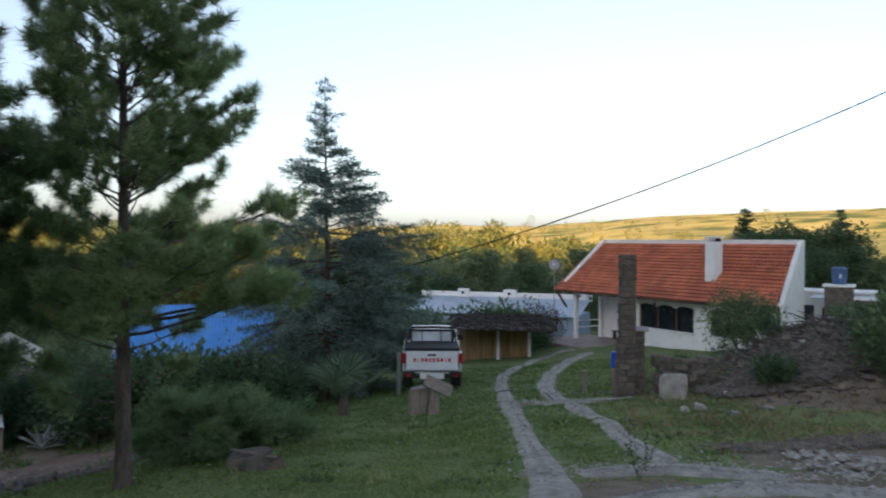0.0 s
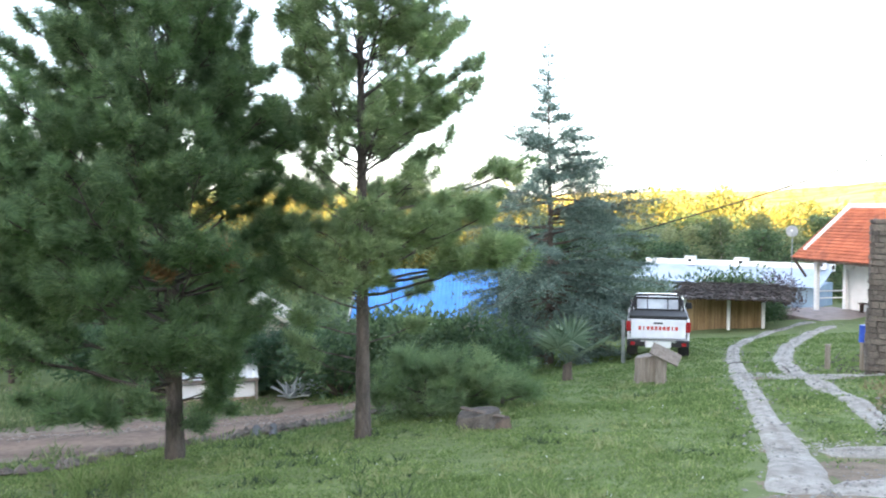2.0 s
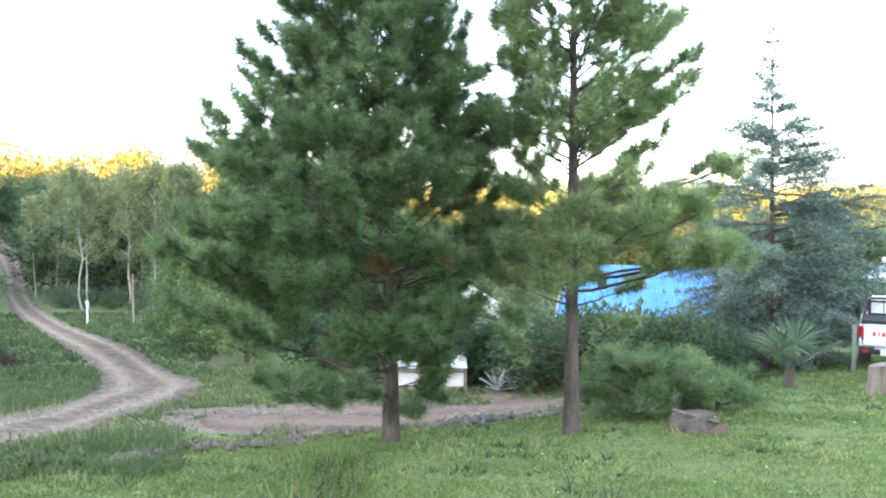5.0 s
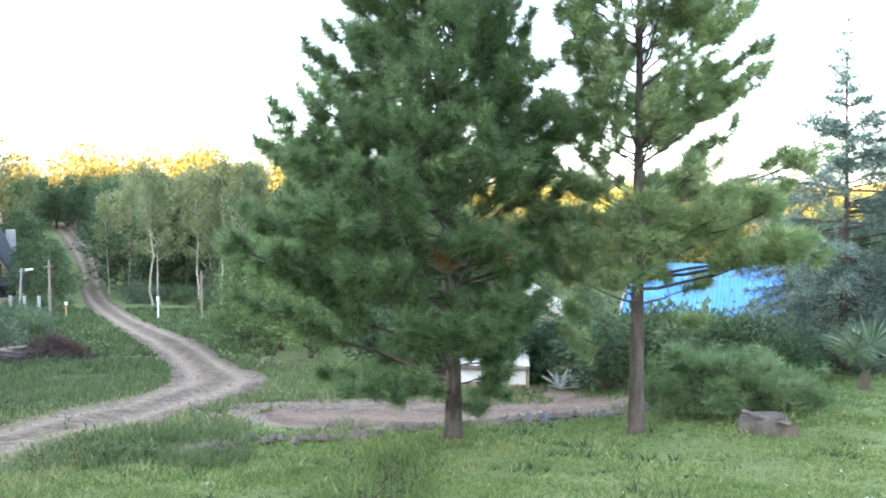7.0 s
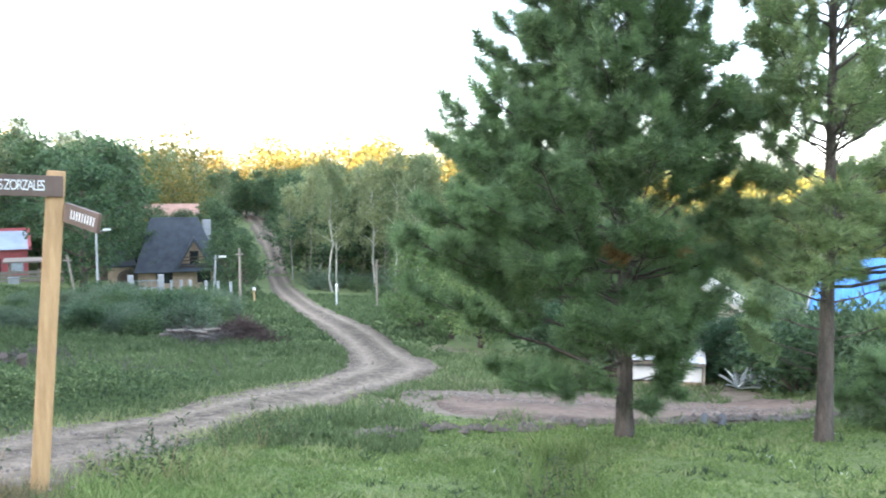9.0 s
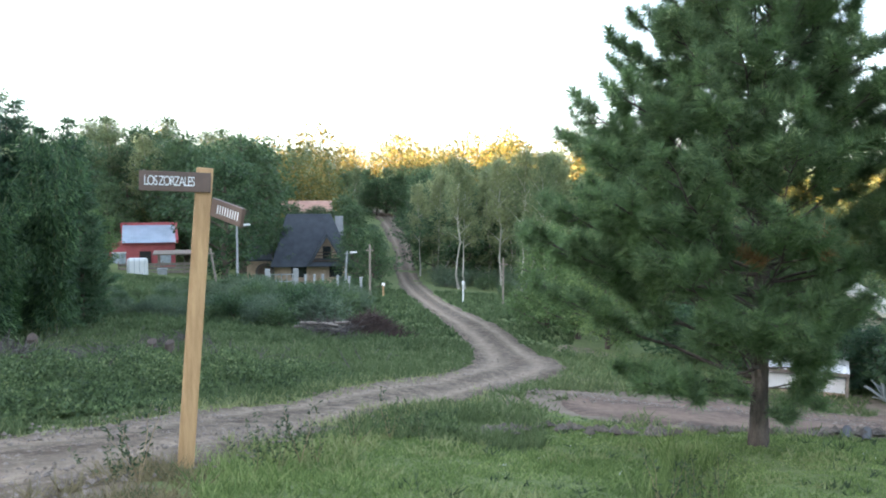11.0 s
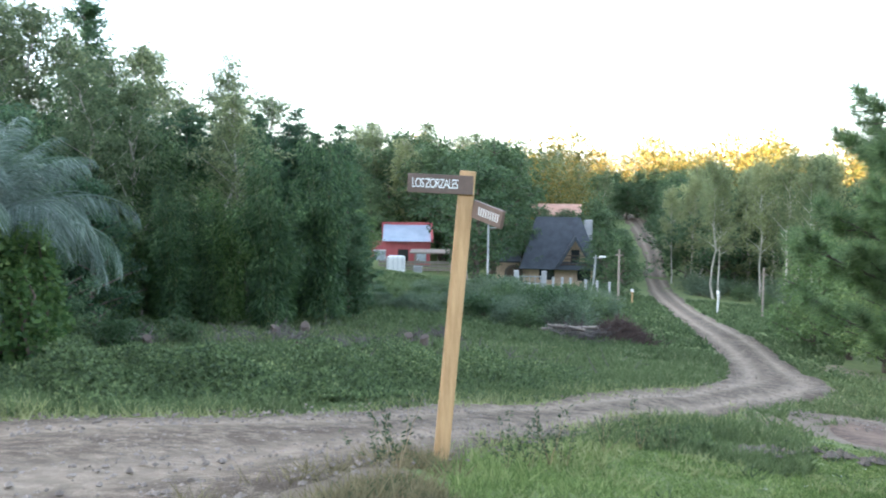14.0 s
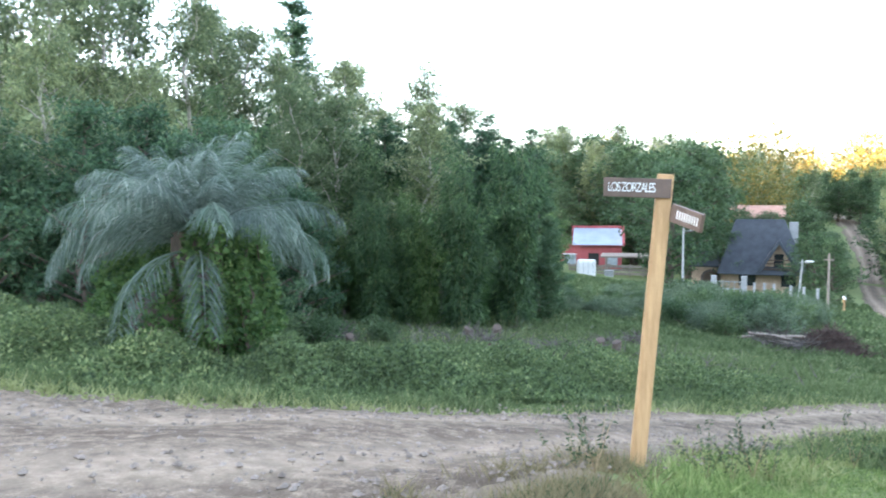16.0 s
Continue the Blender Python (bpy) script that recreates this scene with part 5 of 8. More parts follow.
# ---------- the street sign ----------
def street_sign():
    x, y, z = -8.09, 1.115, -1.09
    s = thing("street_sign", (x, y, z), "wooden street sign post with two brown name boards", "sign", turn=81.5)
    hgt = 2.9
    post = boxed(-0.075, 0.075, -0.075, 0.075, -0.3, hgt, 0.01)
    bmesh.ops.rotate(post, verts=post.verts, cent=(0, 0, 0), matrix=Euler((0, radians(4.6), 0)).to_matrix())
    part("post", post, M_WOOD, s, "varnished square pine post")
    top = math.tan(radians(4.6)) * (hgt - 0.15)
    tilt = pose(top, 0, 0, 0, 4.6, 0)
    one = part("name_board", boxed(-0.56, 0.06, -0.115, -0.077, -0.095, 0.085, 0.006), M_BROWN, s, "brown wooden name board")
    one.matrix_basis = pose(top, 0, hgt - 0.14, 0, 2.0, 0)
    cu = bpy.data.curves.new("lettering", "FONT")
    cu.body, cu.size, cu.extrude, cu.align_x, cu.align_y = "LOS ZORZALES", 0.125, 0.002, "CENTER", "CENTER"
    cu.space_character = 0.78
    tmp = bpy.data.objects.new("lettering", cu)
    scene.collection.objects.link(tmp)
    me = bpy.data.meshes.new_from_object(tmp.evaluated_get(bpy.context.evaluated_depsgraph_get()))
    bpy.data.objects.remove(tmp)
    for v in me.vertices:
        v.co.x *= 0.62
    t = part("lettering", me, M_LETTER, one, "white painted lettering")
    t.matrix_basis = pose(-0.3, -0.118, -0.005, 90, 0, 0)
    two = part("name_board", boxed(0.0, 0.42, -0.02, 0.02, -0.09, 0.08, 0.006), M_BROWN, s, "brown wooden name board")
    two.matrix_basis = pose(top + 0.07, -0.085, hgt - 0.36, 0, 13.0, -52)
    for k in range(9):
        part("lettering_bar", boxed(0.095 + k * 0.034, 0.107 + k * 0.034, -0.0245, -0.0205, -0.042, 0.036), M_LETTER, two)


street_sign()

# ---------- pickup truck ----------
def paint(name, col, rough=0.3):
    m, nt, b = nodes_of(name)
    v = coords(nt)
    c = ramp(nt, noise_tex(nt, 3, 4, 0.6, v), [(0.35, tuple(x * 0.86 for x in col)), (0.65, col)])
    nt.links.new(c, b.inputs["Base Color"])
    nt.links.new(maths(nt, "MULTIPLY_ADD", noise_tex(nt, 8, 4, 0.6, v), 0.25, rough), b.inputs["Roughness"])
    b.inputs["Coat Weight"].default_value = 0.4
    return m


M_CARWHITE = paint("white_car_paint", (0.78, 0.79, 0.80))
M_RUBBER = surface("tyre_rubber", (0.015, 0.015, 0.015), (0.03, 0.03, 0.03), 6, 0.85, 0.3, 60)
M_TAIL = paint("red_tail_lamp", (0.35, 0.01, 0.015), 0.15)
M_REDLETTER = paint("red_decal", (0.55, 0.04, 0.03), 0.4)
M_CHROME = surface("steel_rim", (0.4, 0.4, 0.42), (0.55, 0.55, 0.57), 6, 0.3, 0.05, 40, metal=0.9)


def pickup():
    """Rear at y = 0, front towards +y; 1.8 m wide, 1.78 m high, 5 m long."""
    at = (-5.5, 24.9, float(land(-5.5, 24.9)))
    p = thing("pickup_truck", at, "white double-cab pickup truck parked on the grass", "truck", turn=13.5)
    zb = 0.62
    body = bmesh.new()
    prism(body, [(0.02, zb), (0.02, 1.23), (1.55, 1.25), (1.55, zb)], "x", -0.88, -0.82)
    prism(body, [(0.02, zb), (0.02, 1.23), (1.55, 1.25), (1.55, zb)], "x", 0.82, 0.88)
    box(body, -0.82, 0.82, 0.05, 1.55, zb, zb + 0.06)
    part("bed", body, M_CARWHITE, p)
    part("cab", prismed([(1.56, 0.55), (1.56, 1.23), (1.72, 1.28), (3.55, 1.25), (4.85, 1.08), (4.98, 0.85), (4.95, 0.55)], "x", -0.88, 0.88), M_CARWHITE, p)
    roof = bmesh.new()
    vs0 = [(-0.82, 1.62, 1.27), (0.82, 1.62, 1.27), (0.82, 3.6, 1.24), (-0.82, 3.6, 1.24)]
    vs1 = [(-0.66, 1.80, 1.74), (0.66, 1.80, 1.74), (0.66, 2.95, 1.74), (-0.66, 2.95, 1.74)]
    a = [roof.verts.new(v) for v in vs0]
    b = [roof.verts.new(v) for v in vs1]
    for i in range(4):
        roof.faces.new((a[i], a[(i + 1) % 4], b[(i + 1) % 4], b[i]))
    roof.faces.new(b)
    roof.faces.new(a[::-1])
    bmesh.ops.recalc_face_normals(roof, faces=roof.faces)
    bmesh.ops.bevel(roof, geom=list(roof.edges), offset=0.05, segments=2, affect="EDGES")
    part("cab_roof", roof, M_CARWHITE, p)
    part("rear_frame", boxed(-0.72, 0.72, -0.004, 0.02, -0.04, 0.42, 0.03, pose(0, 1.64, 1.32, -18)), M_BLACK, p, "black rear window surround")
    # the reflected sky is put into the pale base colour of this pane
    part("rear_window", boxed(-0.62, 0.62, -0.01, 0.02, 0.0, 0.31, 0.01, pose(0, 1.622, 1.36, -18)), M_PALEGLASS, p, "rear window with its reflections painted as pale glass")
    for s in (-1, 1):
        w = part("side_window", prismed([(1.9, 1.32), (2.0, 1.64), (2.85, 1.64), (3.25, 1.32)], "x", s * 0.80, s * 0.77), M_GLASS, p)
    tg = part("tailgate", boxed(-0.78, 0.78, -0.02, 0.04, zb + 0.06, 1.24, 0.015), M_CARWHITE, p)
    part("tailgate_handle", boxed(-0.13, 0.13, -0.035, -0.018, 1.11, 1.16, 0.006), M_BLACK, tg)
    part("tonneau_rim", boxed(-0.84, 0.84, 0.03, 1.5, 1.245, 1.34, 0.02), M_BLACK, p, "black bed liner rim")
    for k in range(10):
        x = -0.52 + k * 0.115
        wdt = 0.075 if k not in (1, 8) else 0.03
        part("decal_bar", boxed(x - wdt / 2, x + wdt / 2, -0.026, -0.0215, 0.93, 1.04), M_REDLETTER, tg)
    bp = part("rear_bumper", boxed(-0.88, 0.88, -0.16, 0.03, 0.46, zb + 0.03, 0.03), M_BLACK, p)
    part("number_plate", boxed(-0.36, 0.36, -0.175, -0.162, 0.44, 0.62, 0.01), M_WHITE, bp, "plain pale number plate")
    part("bumper_step", boxed(-0.5, 0.5, -0.17, -0.163, 0.60, 0.66, 0.004), M_CHROME, bp)
    for s in (-1, 1):
        part("tail_lamp", boxed(s * 0.84 - 0.07, s * 0.84 + 0.07, -0.03, 0.08, 0.88, 1.18, 0.02), M_TAIL, p, "red tail lamp")
        part("bumper_reflector", boxed(s * 0.72 - 0.06, s * 0.72 + 0.06, -0.175, -0.161, 0.5, 0.6, 0.004), M_TAIL, bp)
        part("mirror", boxed(s * 1.0 - 0.11, s * 1.0 + 0.11, 3.1, 3.2, 1.22, 1.42, 0.03), M_BLACK, p)
        part("mud_flap", boxed(s * 0.74 - 0.16, s * 0.74 + 0.16, 0.55, 0.57, 0.12, 0.52), M_BLACK, p)
    bar = []
    for s in (-1, 1):
        bar.append((np.array([[s * 0.78, 1.3, 1.3], [s * 0.70, 1.45, 1.72], [s * 0.62, 1.5, 1.80], [0, 1.5, 1.82]]), np.full(4, 0.035)))
    for x in (-0.3, 0.3):
        bar.append((np.array([[x, 1.44, 1.3], [x, 1.48, 1.8]]), np.full(2, 0.015)))
    part("roll_bar", mesh_np("roll_bar", *tubes(bar, 8), True), M_BLACK, p)
    for s in (-1, 1):
        for y in (1.05, 4.0):
            bm = bmesh.new()
            bmesh.ops.create_cone(bm, cap_ends=True, segments=28, radius1=0.36, radius2=0.36, depth=0.25, matrix=pose(s * 0.76, y, 0.36, 0, 90, 0))
            bmesh.ops.bevel(bm, geom=[e for e in bm.edges if len(e.link_faces) == 2 and e.calc_face_angle(0) > 1], offset=0.04, segments=2, affect="EDGES")
            wheel = part("wheel", bm, M_RUBBER, p)
            bm = bmesh.new()
            bmesh.ops.create_cone(bm, cap_ends=True, segments=20, radius1=0.2, radius2=0.2, depth=0.27, matrix=pose(s * 0.76, y, 0.36, 0, 90, 0))
            part("rim", bm, M_CHROME, wheel)
    part("axle", boxed(-0.7, 0.7, 1.0, 1.1, 0.3, 0.4), M_BLACK, p)
    part("chassis", boxed(-0.55, 0.55, 0.3, 4.5, 0.42, 0.545), M_BLACK, p)


pickup()


# ---------- things on the lawn ----------
def rough_log(r0, r1, h, seed, n=16, rows=5):
    """An upright log with a wavy outline and a tilted cut top."""
    g = np.random.default_rng(seed)
    a = np.linspace(0, 2 * np.pi, n, endpoint=False)
    wob = 1 + 0.1 * np.sin(a * 3 + seed) + g.normal(0, 0.05, n)
    vs = []
    for k in range(rows):
        t = k / (rows - 1)
        r = (r0 + (r1 - r0) * t) * wob * (1 + g.normal(0, 0.02, n)) * (1 + 0.25 * max(0, 0.2 - t))
        vs.append(np.stack([r * np.cos(a), r * np.sin(a), np.full(n, -0.15 + (h + 0.15) * t) + (0.06 * np.cos(a) if k == rows - 1 else 0)], 1))
    v = np.concatenate(vs + [np.array([[0, 0, h]])])
    i, j = np.arange(n), (np.arange(n) + 1) % n
    quads = np.concatenate([np.stack([k * n + i, k * n + j, (k + 1) * n + j, (k + 1) * n + i], 1) for k in range(rows - 1)])
    tris = np.stack([(rows - 1) * n + i, (rows - 1) * n + j, np.full(n, rows * n)], 1)
    return mesh_np("log", v, [quads, tris])


lg = tagged(part("log_stump", rough_log(0.36, 0.33, 0.62, 2), M_OLDWOOD), "upright weathered log stump on the lawn", "stump")
lg.matrix_basis = pose(-4.42, 19.25, float(land(-4.42, 19.25)))
bd = thing("plank", (-4.15, 19.05, float(land(-4.15, 19.05))), "pale weathered planks leaning on a log stump", "plank", turn=10)
part("lid_board", boxed(-0.33, 0.33, -0.17, 0.17, 0, 0.04, 0.008, pose(0.12, -0.2, 0.66, 40, 24, 0)), M_OLDWOOD, bd)
part("leg_board", boxed(-0.11, 0.11, -0.03, 0.03, -0.1, 0.6, 0.008, pose(0.02, -0.3, 0, -8, 4, 0)), M_OLDWOOD, bd)

st = thing("rubble_stump", spot(24.2, 13.55), "low grey stump with a plank on top in grass", "stump", turn=25)
part("body", rough_log(0.42, 0.33, 0.24, 8, 20, 5), M_STONE, st)
part("root", rough_log(0.22, 0.13, 0.14, 9, 12, 3), M_DARK_BARK, st).location = (0.36, -0.12, 0)
part("plank", boxed(-0.3, 0.42, -0.16, -0.04, 0.265, 0.29, 0.006, pose(0, 0, 0, 3, 8, -16)), M_DARK_BARK, st)

mp = thing("metal_post", (-6.45, 24.6, float(land(-6.45, 24.6))), "thin grey metal post beside the truck", "post")
part("shaft", boxed(-0.05, 0.05, -0.03, 0.03, -0.3, 1.25, 0.01), M_METAL, mp)
part("cap", boxed(-0.055, 0.055, -0.035, 0.035, 1.252, 1.28, 0.004), M_METAL, mp)

sp = thing("garden_post", spot(2.25, 21.7), "short dark wooden post in the lawn", "post")
part("shaft", boxed(-0.06, 0.06, -0.06, 0.06, -0.2, 0.55, 0.02), M_OLDWOOD, sp)
part("cap", boxed(-0.065, 0.065, -0.065, 0.065, 0.552, 0.58, 0.01), M_OLDWOOD, sp)


# ---------- stone gate pillar, its wall, the mound of rubble ----------
def stone_mesh(seed, sx, sy, sz):
    """A rough block of stone: a cube cut finer, its points pushed about."""
    bm = bmesh.new()
    bmesh.ops.create_cube(bm, size=1.0)
    bmesh.ops.bevel(bm, geom=list(bm.edges), offset=0.12, segments=1, affect="EDGES")
    g = np.random.default_rng(seed)
    for v in bm.verts:
        v.co = Vector((v.co.x * sx, v.co.y * sy, v.co.z * sz)) + Vector(g.normal(0, 0.035, 3)) * max(sx, sz)
    me = bpy.data.meshes.new("stone")
    bm.to_mesh(me)
    bm.free()
    me.materials.append(M_STONE)
    return me


STONES = [stone_mesh(40 + k, 1, 1, 1) for k in range(8)]


def lay(parent, x, y, z, sx, sy, sz, g, name="stone"):
    ob = new(name, STONES[int(g.integers(0, 8))])
    ob.parent = parent
    ob.matrix_basis = Matrix.LocRotScale(Vector((x, y, z)), Euler((g.normal(0, 0.04), g.normal(0, 0.04), g.normal(0, 0.06))), Vector((sx, sy, sz)))


def stone_pillar():
    g = np.random.default_rng(9)
    p = thing("stone_pillar", (0.17, 20.4, -1.9), "tall rough fieldstone gate pillar", "pillar", turn=4)
    part("core", boxed(-0.12, 0.12, -0.11, 0.11, -0.3, 3.2), M_STONE, p)
    z = -0.15
    while z < 3.25:
        c = g.uniform(0.09, 0.17)
        wide = (0.135 if z > 1.3 else 0.185) * g.uniform(0.93, 1.1)
        cut = g.uniform(-0.1, 0.1)
        for y in (-wide * 0.75, wide * 0.75):
            lay(p, (-wide + cut) / 2, y, z + c / 2, wide + cut, 0.2, c * 0.96, g)
            lay(p, (wide + cut) / 2, y, z + c / 2, wide - cut, 0.2, c * 0.96, g)
        for x in (-wide * 0.75, wide * 0.75):
            lay(p, x, 0, z + c / 2, 0.2, 0.3, c * 0.96, g)
        z += c
    b = thing("stone_pier", (0.4, 20.8, -1.85), "low stone pier with a flat cap beside the pillar", "pier", turn=4)
    b.scale = (0.72, 0.8, 1.0)
    part("core", boxed(-0.15, 0.13, -0.2, 0.2, -0.3, 1.35), M_STONE, b)
    z = -0.15
    while z < 1.3:
        c = g.uniform(0.12, 0.22)
        for x in (-0.08, 0.12):
            lay(b, x, -0.2, z + c / 2, 0.22, 0.18, c * 0.96, g)
        lay(b, 0.16, 0.1, z + c / 2, 0.18, 0.34, c * 0.96, g)
        z += c
    part("cap", boxed(-0.2, 0.36, -0.34, 0.3, 1.40, 1.48, 0.015), M_CONCRETE, b)
    w = thing("dry_stone_wall", (1.0, 20.7, -1.8), "low tumbledown fieldstone wall against the mound", "wall", turn=6)
    for k in range(6):
        x = -0.25 + g.uniform(0, 0.1)
        while x < 2.0 - k * 0.22 + g.normal(0, 0.15):
            s = g.uniform(0.1, 0.26)
            lay(w, x + s / 2, g.normal(0.05 * k, 0.05), k * 0.14 - 0.05 + g.normal(0, 0.025), s, 0.28, g.uniform(0.1, 0.19), g)
            x += s * 0.95


stone_pillar()
sl = thing("stone_slab", (1.2, 19.5, float(land(1.2, 19.5))), "pale upright stone slab leaning before the wall", "slab", turn=-4)
bm = prismed([(-0.29, -0.2), (-0.33, 0.42), (-0.26, 0.56), (0.24, 0.58), (0.29, 0.45), (0.25, -0.2)], "y", -0.06, 0.08)
bmesh.ops.bevel(bm, geom=list(bm.edges), offset=0.02, segments=2, affect="EDGES")
part("block", bm, M_ROCK, sl)
bb = thing("blue_drum", (-0.08, 21.3, float(land(-0.08, 21.3))), "small blue plastic drum behind the pillar", "drum")
bm = bmesh.new()
bmesh.ops.create_cone(bm, cap_ends=True, segments=16, radius1=0.13, radius2=0.12, depth=0.38, matrix=Matrix.Translation((0, 0, 0.85)))
part("drum", bm, M_BLUE, bb)
part("stand", boxed(-0.1, 0.1, -0.1, 0.1, -0.1, 0.659), M_OLDWOOD, bb)


def rock_mesh(seed):
    bm = bmesh.new()
    bmesh.ops.create_icosphere(bm, subdivisions=2, radius=0.5)
    g = np.random.default_rng(seed)
    d = [Vector(v) for v in rand_dirs(g, 7)]
    for v in bm.verts:
        for q in d:
            over = v.co.dot(q) - 0.34
            if over > 0:
                v.co -= q * over * 0.9
        v.co += Vector(g.normal(0, 0.015, 3))
        v.co.z *= 0.7
    me = bpy.data.meshes.new("rock")
    bm.to_mesh(me)
    bm.free()
    me.materials.append(M_ROCK if seed % 3 else M_STONE)
    return me


ROCKS = [rock_mesh(60 + k) for k in range(6)]


def rock(x, y, s, g, label="pale grey fieldstone lying on the ground", group="loose rocks"):
    ob = new("rock", ROCKS[int(g.integers(0, 6))])
    ob.matrix_basis = Matrix.LocRotScale(Vector((x, y, float(land(x, y)) + s * 0.12)), Euler(tuple(g.uniform(-0.4, 0.4, 2)) + (g.uniform(0, 6),)), Vector((s, s * g.uniform(0.6, 1), s * g.uniform(0.5, 0.9))))
    tagged(ob, label, "rock", group)


g = np.random.default_rng(21)
for k in range(46):
    rock(g.normal(7.0, 3.0), g.normal(22.3, 1.6), g.uniform(0.1, 0.42), g, "grey stone on the rubble mound", "mound rocks")
for k in range(44):
    rock(g.uniform(2.4, 6.2), g.uniform(8.2, 13.0), g.uniform(0.06, 0.26), g)
for x, y, s in ((1.6, 17.9, 0.42), (2.2, 17.4, 0.32), (1.3, 17.6, 0.3), (2.9, 17.9, 0.4), (2.05, 20.2, 0.35), (2.3, 19.9, 0.3), (2.6, 20.1, 0.25)):
    rock(x, y, s, g, "flat grey boulder in the grass", "boulders")


def twigs(name, n, cx, cy, sx, sy, lo, hi, material, label, seed, flat=0.25, category="branches", heap=0.0):
    """Fallen sticks, each a thin bent tube, as one heap."""
    g = np.random.default_rng(seed)
    items = []
    for _ in range(n):
        x, y = g.normal(cx, sx), g.normal(cy, sy)
        ln = g.uniform(lo, hi)
        d = unit(np.array([g.normal(), g.normal(), abs(g.normal(0, flat))]))
        a = np.array([x, y, float(land(x, y)) + 0.02 + heap * g.random() * math.exp(-0.5 * (((x - cx) / sx) ** 2 + ((y - cy) / sy) ** 2))])
        items.append((np.stack([a, a + d * ln * 0.5 + g.normal(0, 0.04, 3), a + d * ln]), np.array([0.014, 0.011, 0.004]) * g.uniform(0.6, 1.7)))
    return tagged(part(name, mesh_np(name, *tubes(items, 4)), material), label, category, kind="stuff")


twigs("brushwood", 5200, 6.6, 22.4, 2.6, 1.5, 0.1, 0.55, M_TWIG, "grey dead brushwood strewn over the mound", 31)


# ---------- overhead cable ----------
def cable():
    pts = []
    for k in range(25):
        x = 20 - k * 34 / 24
        pts.append((x, 29.5, 3.13 + 0.363 * x + 0.00576 * x * x))
    ob = part("overhead_cable", mesh_np("overhead_cable", *tube_np(pts, np.full(25, 0.024), 6), True), M_BLACK)
    tagged(ob, "thin dark overhead cable sagging across the garden", "cable", kind="structure")


cable()


M_REDTWIG = surface("red_brown_brush", (0.045, 0.03, 0.024), (0.11, 0.07, 0.055), 6, 0.9, 0.4, 40)


# ---------- meadow: stumps and a heap of felled wood ----------
g = np.random.default_rng(15)
for x, y, s in ((-20.8, -4.0, 0.9), (-19.6, -2.0, 0.9), (-20.3, -0.35, 1.3), (-20.9, 0.4, 1.1), (-24.7, 2.6, 1.3), (-24.2, 3.0, 1.2), (-24.4, -1.2, 1.2), (-23.5, -3.2, 0.8), (-25.6, -0.4, 1.4), (-22.5, 4.2, 0.9)):
    ob = tagged(part("tree_stump", rough_log(0.12 * s, 0.10 * s, 0.2 * s + g.uniform(0, 0.1), int(g.integers(0, 99)), 12, 4), M_BLACK if abs(y + 2.0) < 0.1 else M_DARK_BARK), "small cut tree stump in the weedy meadow", "stump", "meadow stumps")
    ob.matrix_basis = pose(x, y, float(land(x, y)), g.normal(0, 6), g.normal(0, 6), g.uniform(0, 360))
for k in range(6):
    x, y = -32.6 + g.normal(0, 0.3), 9.5 + k * 0.16
    v, f = tube_np([(-0.55, 0, 0), (0.1, 0.04, 0.03), (0.7, -0.04, 0)], [0.065, 0.06, 0.05], 8)
    ob = tagged(part("cut_log", mesh_np("cut_log", v, f, True), M_OLDWOOD), "grey cut log lying in the meadow", "log", "felled logs")
    ob.matrix_basis = pose(x, y, float(land(x, y)) + 0.22 + 0.1 * (k % 3), 0, g.normal(0, 5), 70 + g.normal(0, 9))
twigs("brush_heap", 1800, -33.0, 12.2, 0.55, 0.5, 0.25, 0.7, M_REDTWIG, "heap of dark red-brown cut brush", 33, 0.6, "brush heap", 0.75)
twigs("branch_heap", 260, -32.4, 10.3, 0.5, 0.55, 0.4, 1.1, M_TWIG, "grey heap of dead branches beside cut logs", 34, 0.4, "brush heap", 0.45)
for j, (hx, hy) in enumerate(((-21.6, 0.3), (-26.0, 3.0), (-23.2, -0.8), (-21.4, -4.2), (-28.0, 4.2))):
    twigs("stump_brush", 60, hx, hy, 0.22, 0.25, 0.15, 0.5, M_TWIG, "tangle of grey dead twigs round a stump", 36 + j, 0.9, "brush", 0.3)
twigs("meadow_twigs", 500, -24.0, 0.5, 2.6, 3.6, 0.2, 0.7, M_TWIG, "grey dead twigs scattered in the meadow", 35, 0.5)

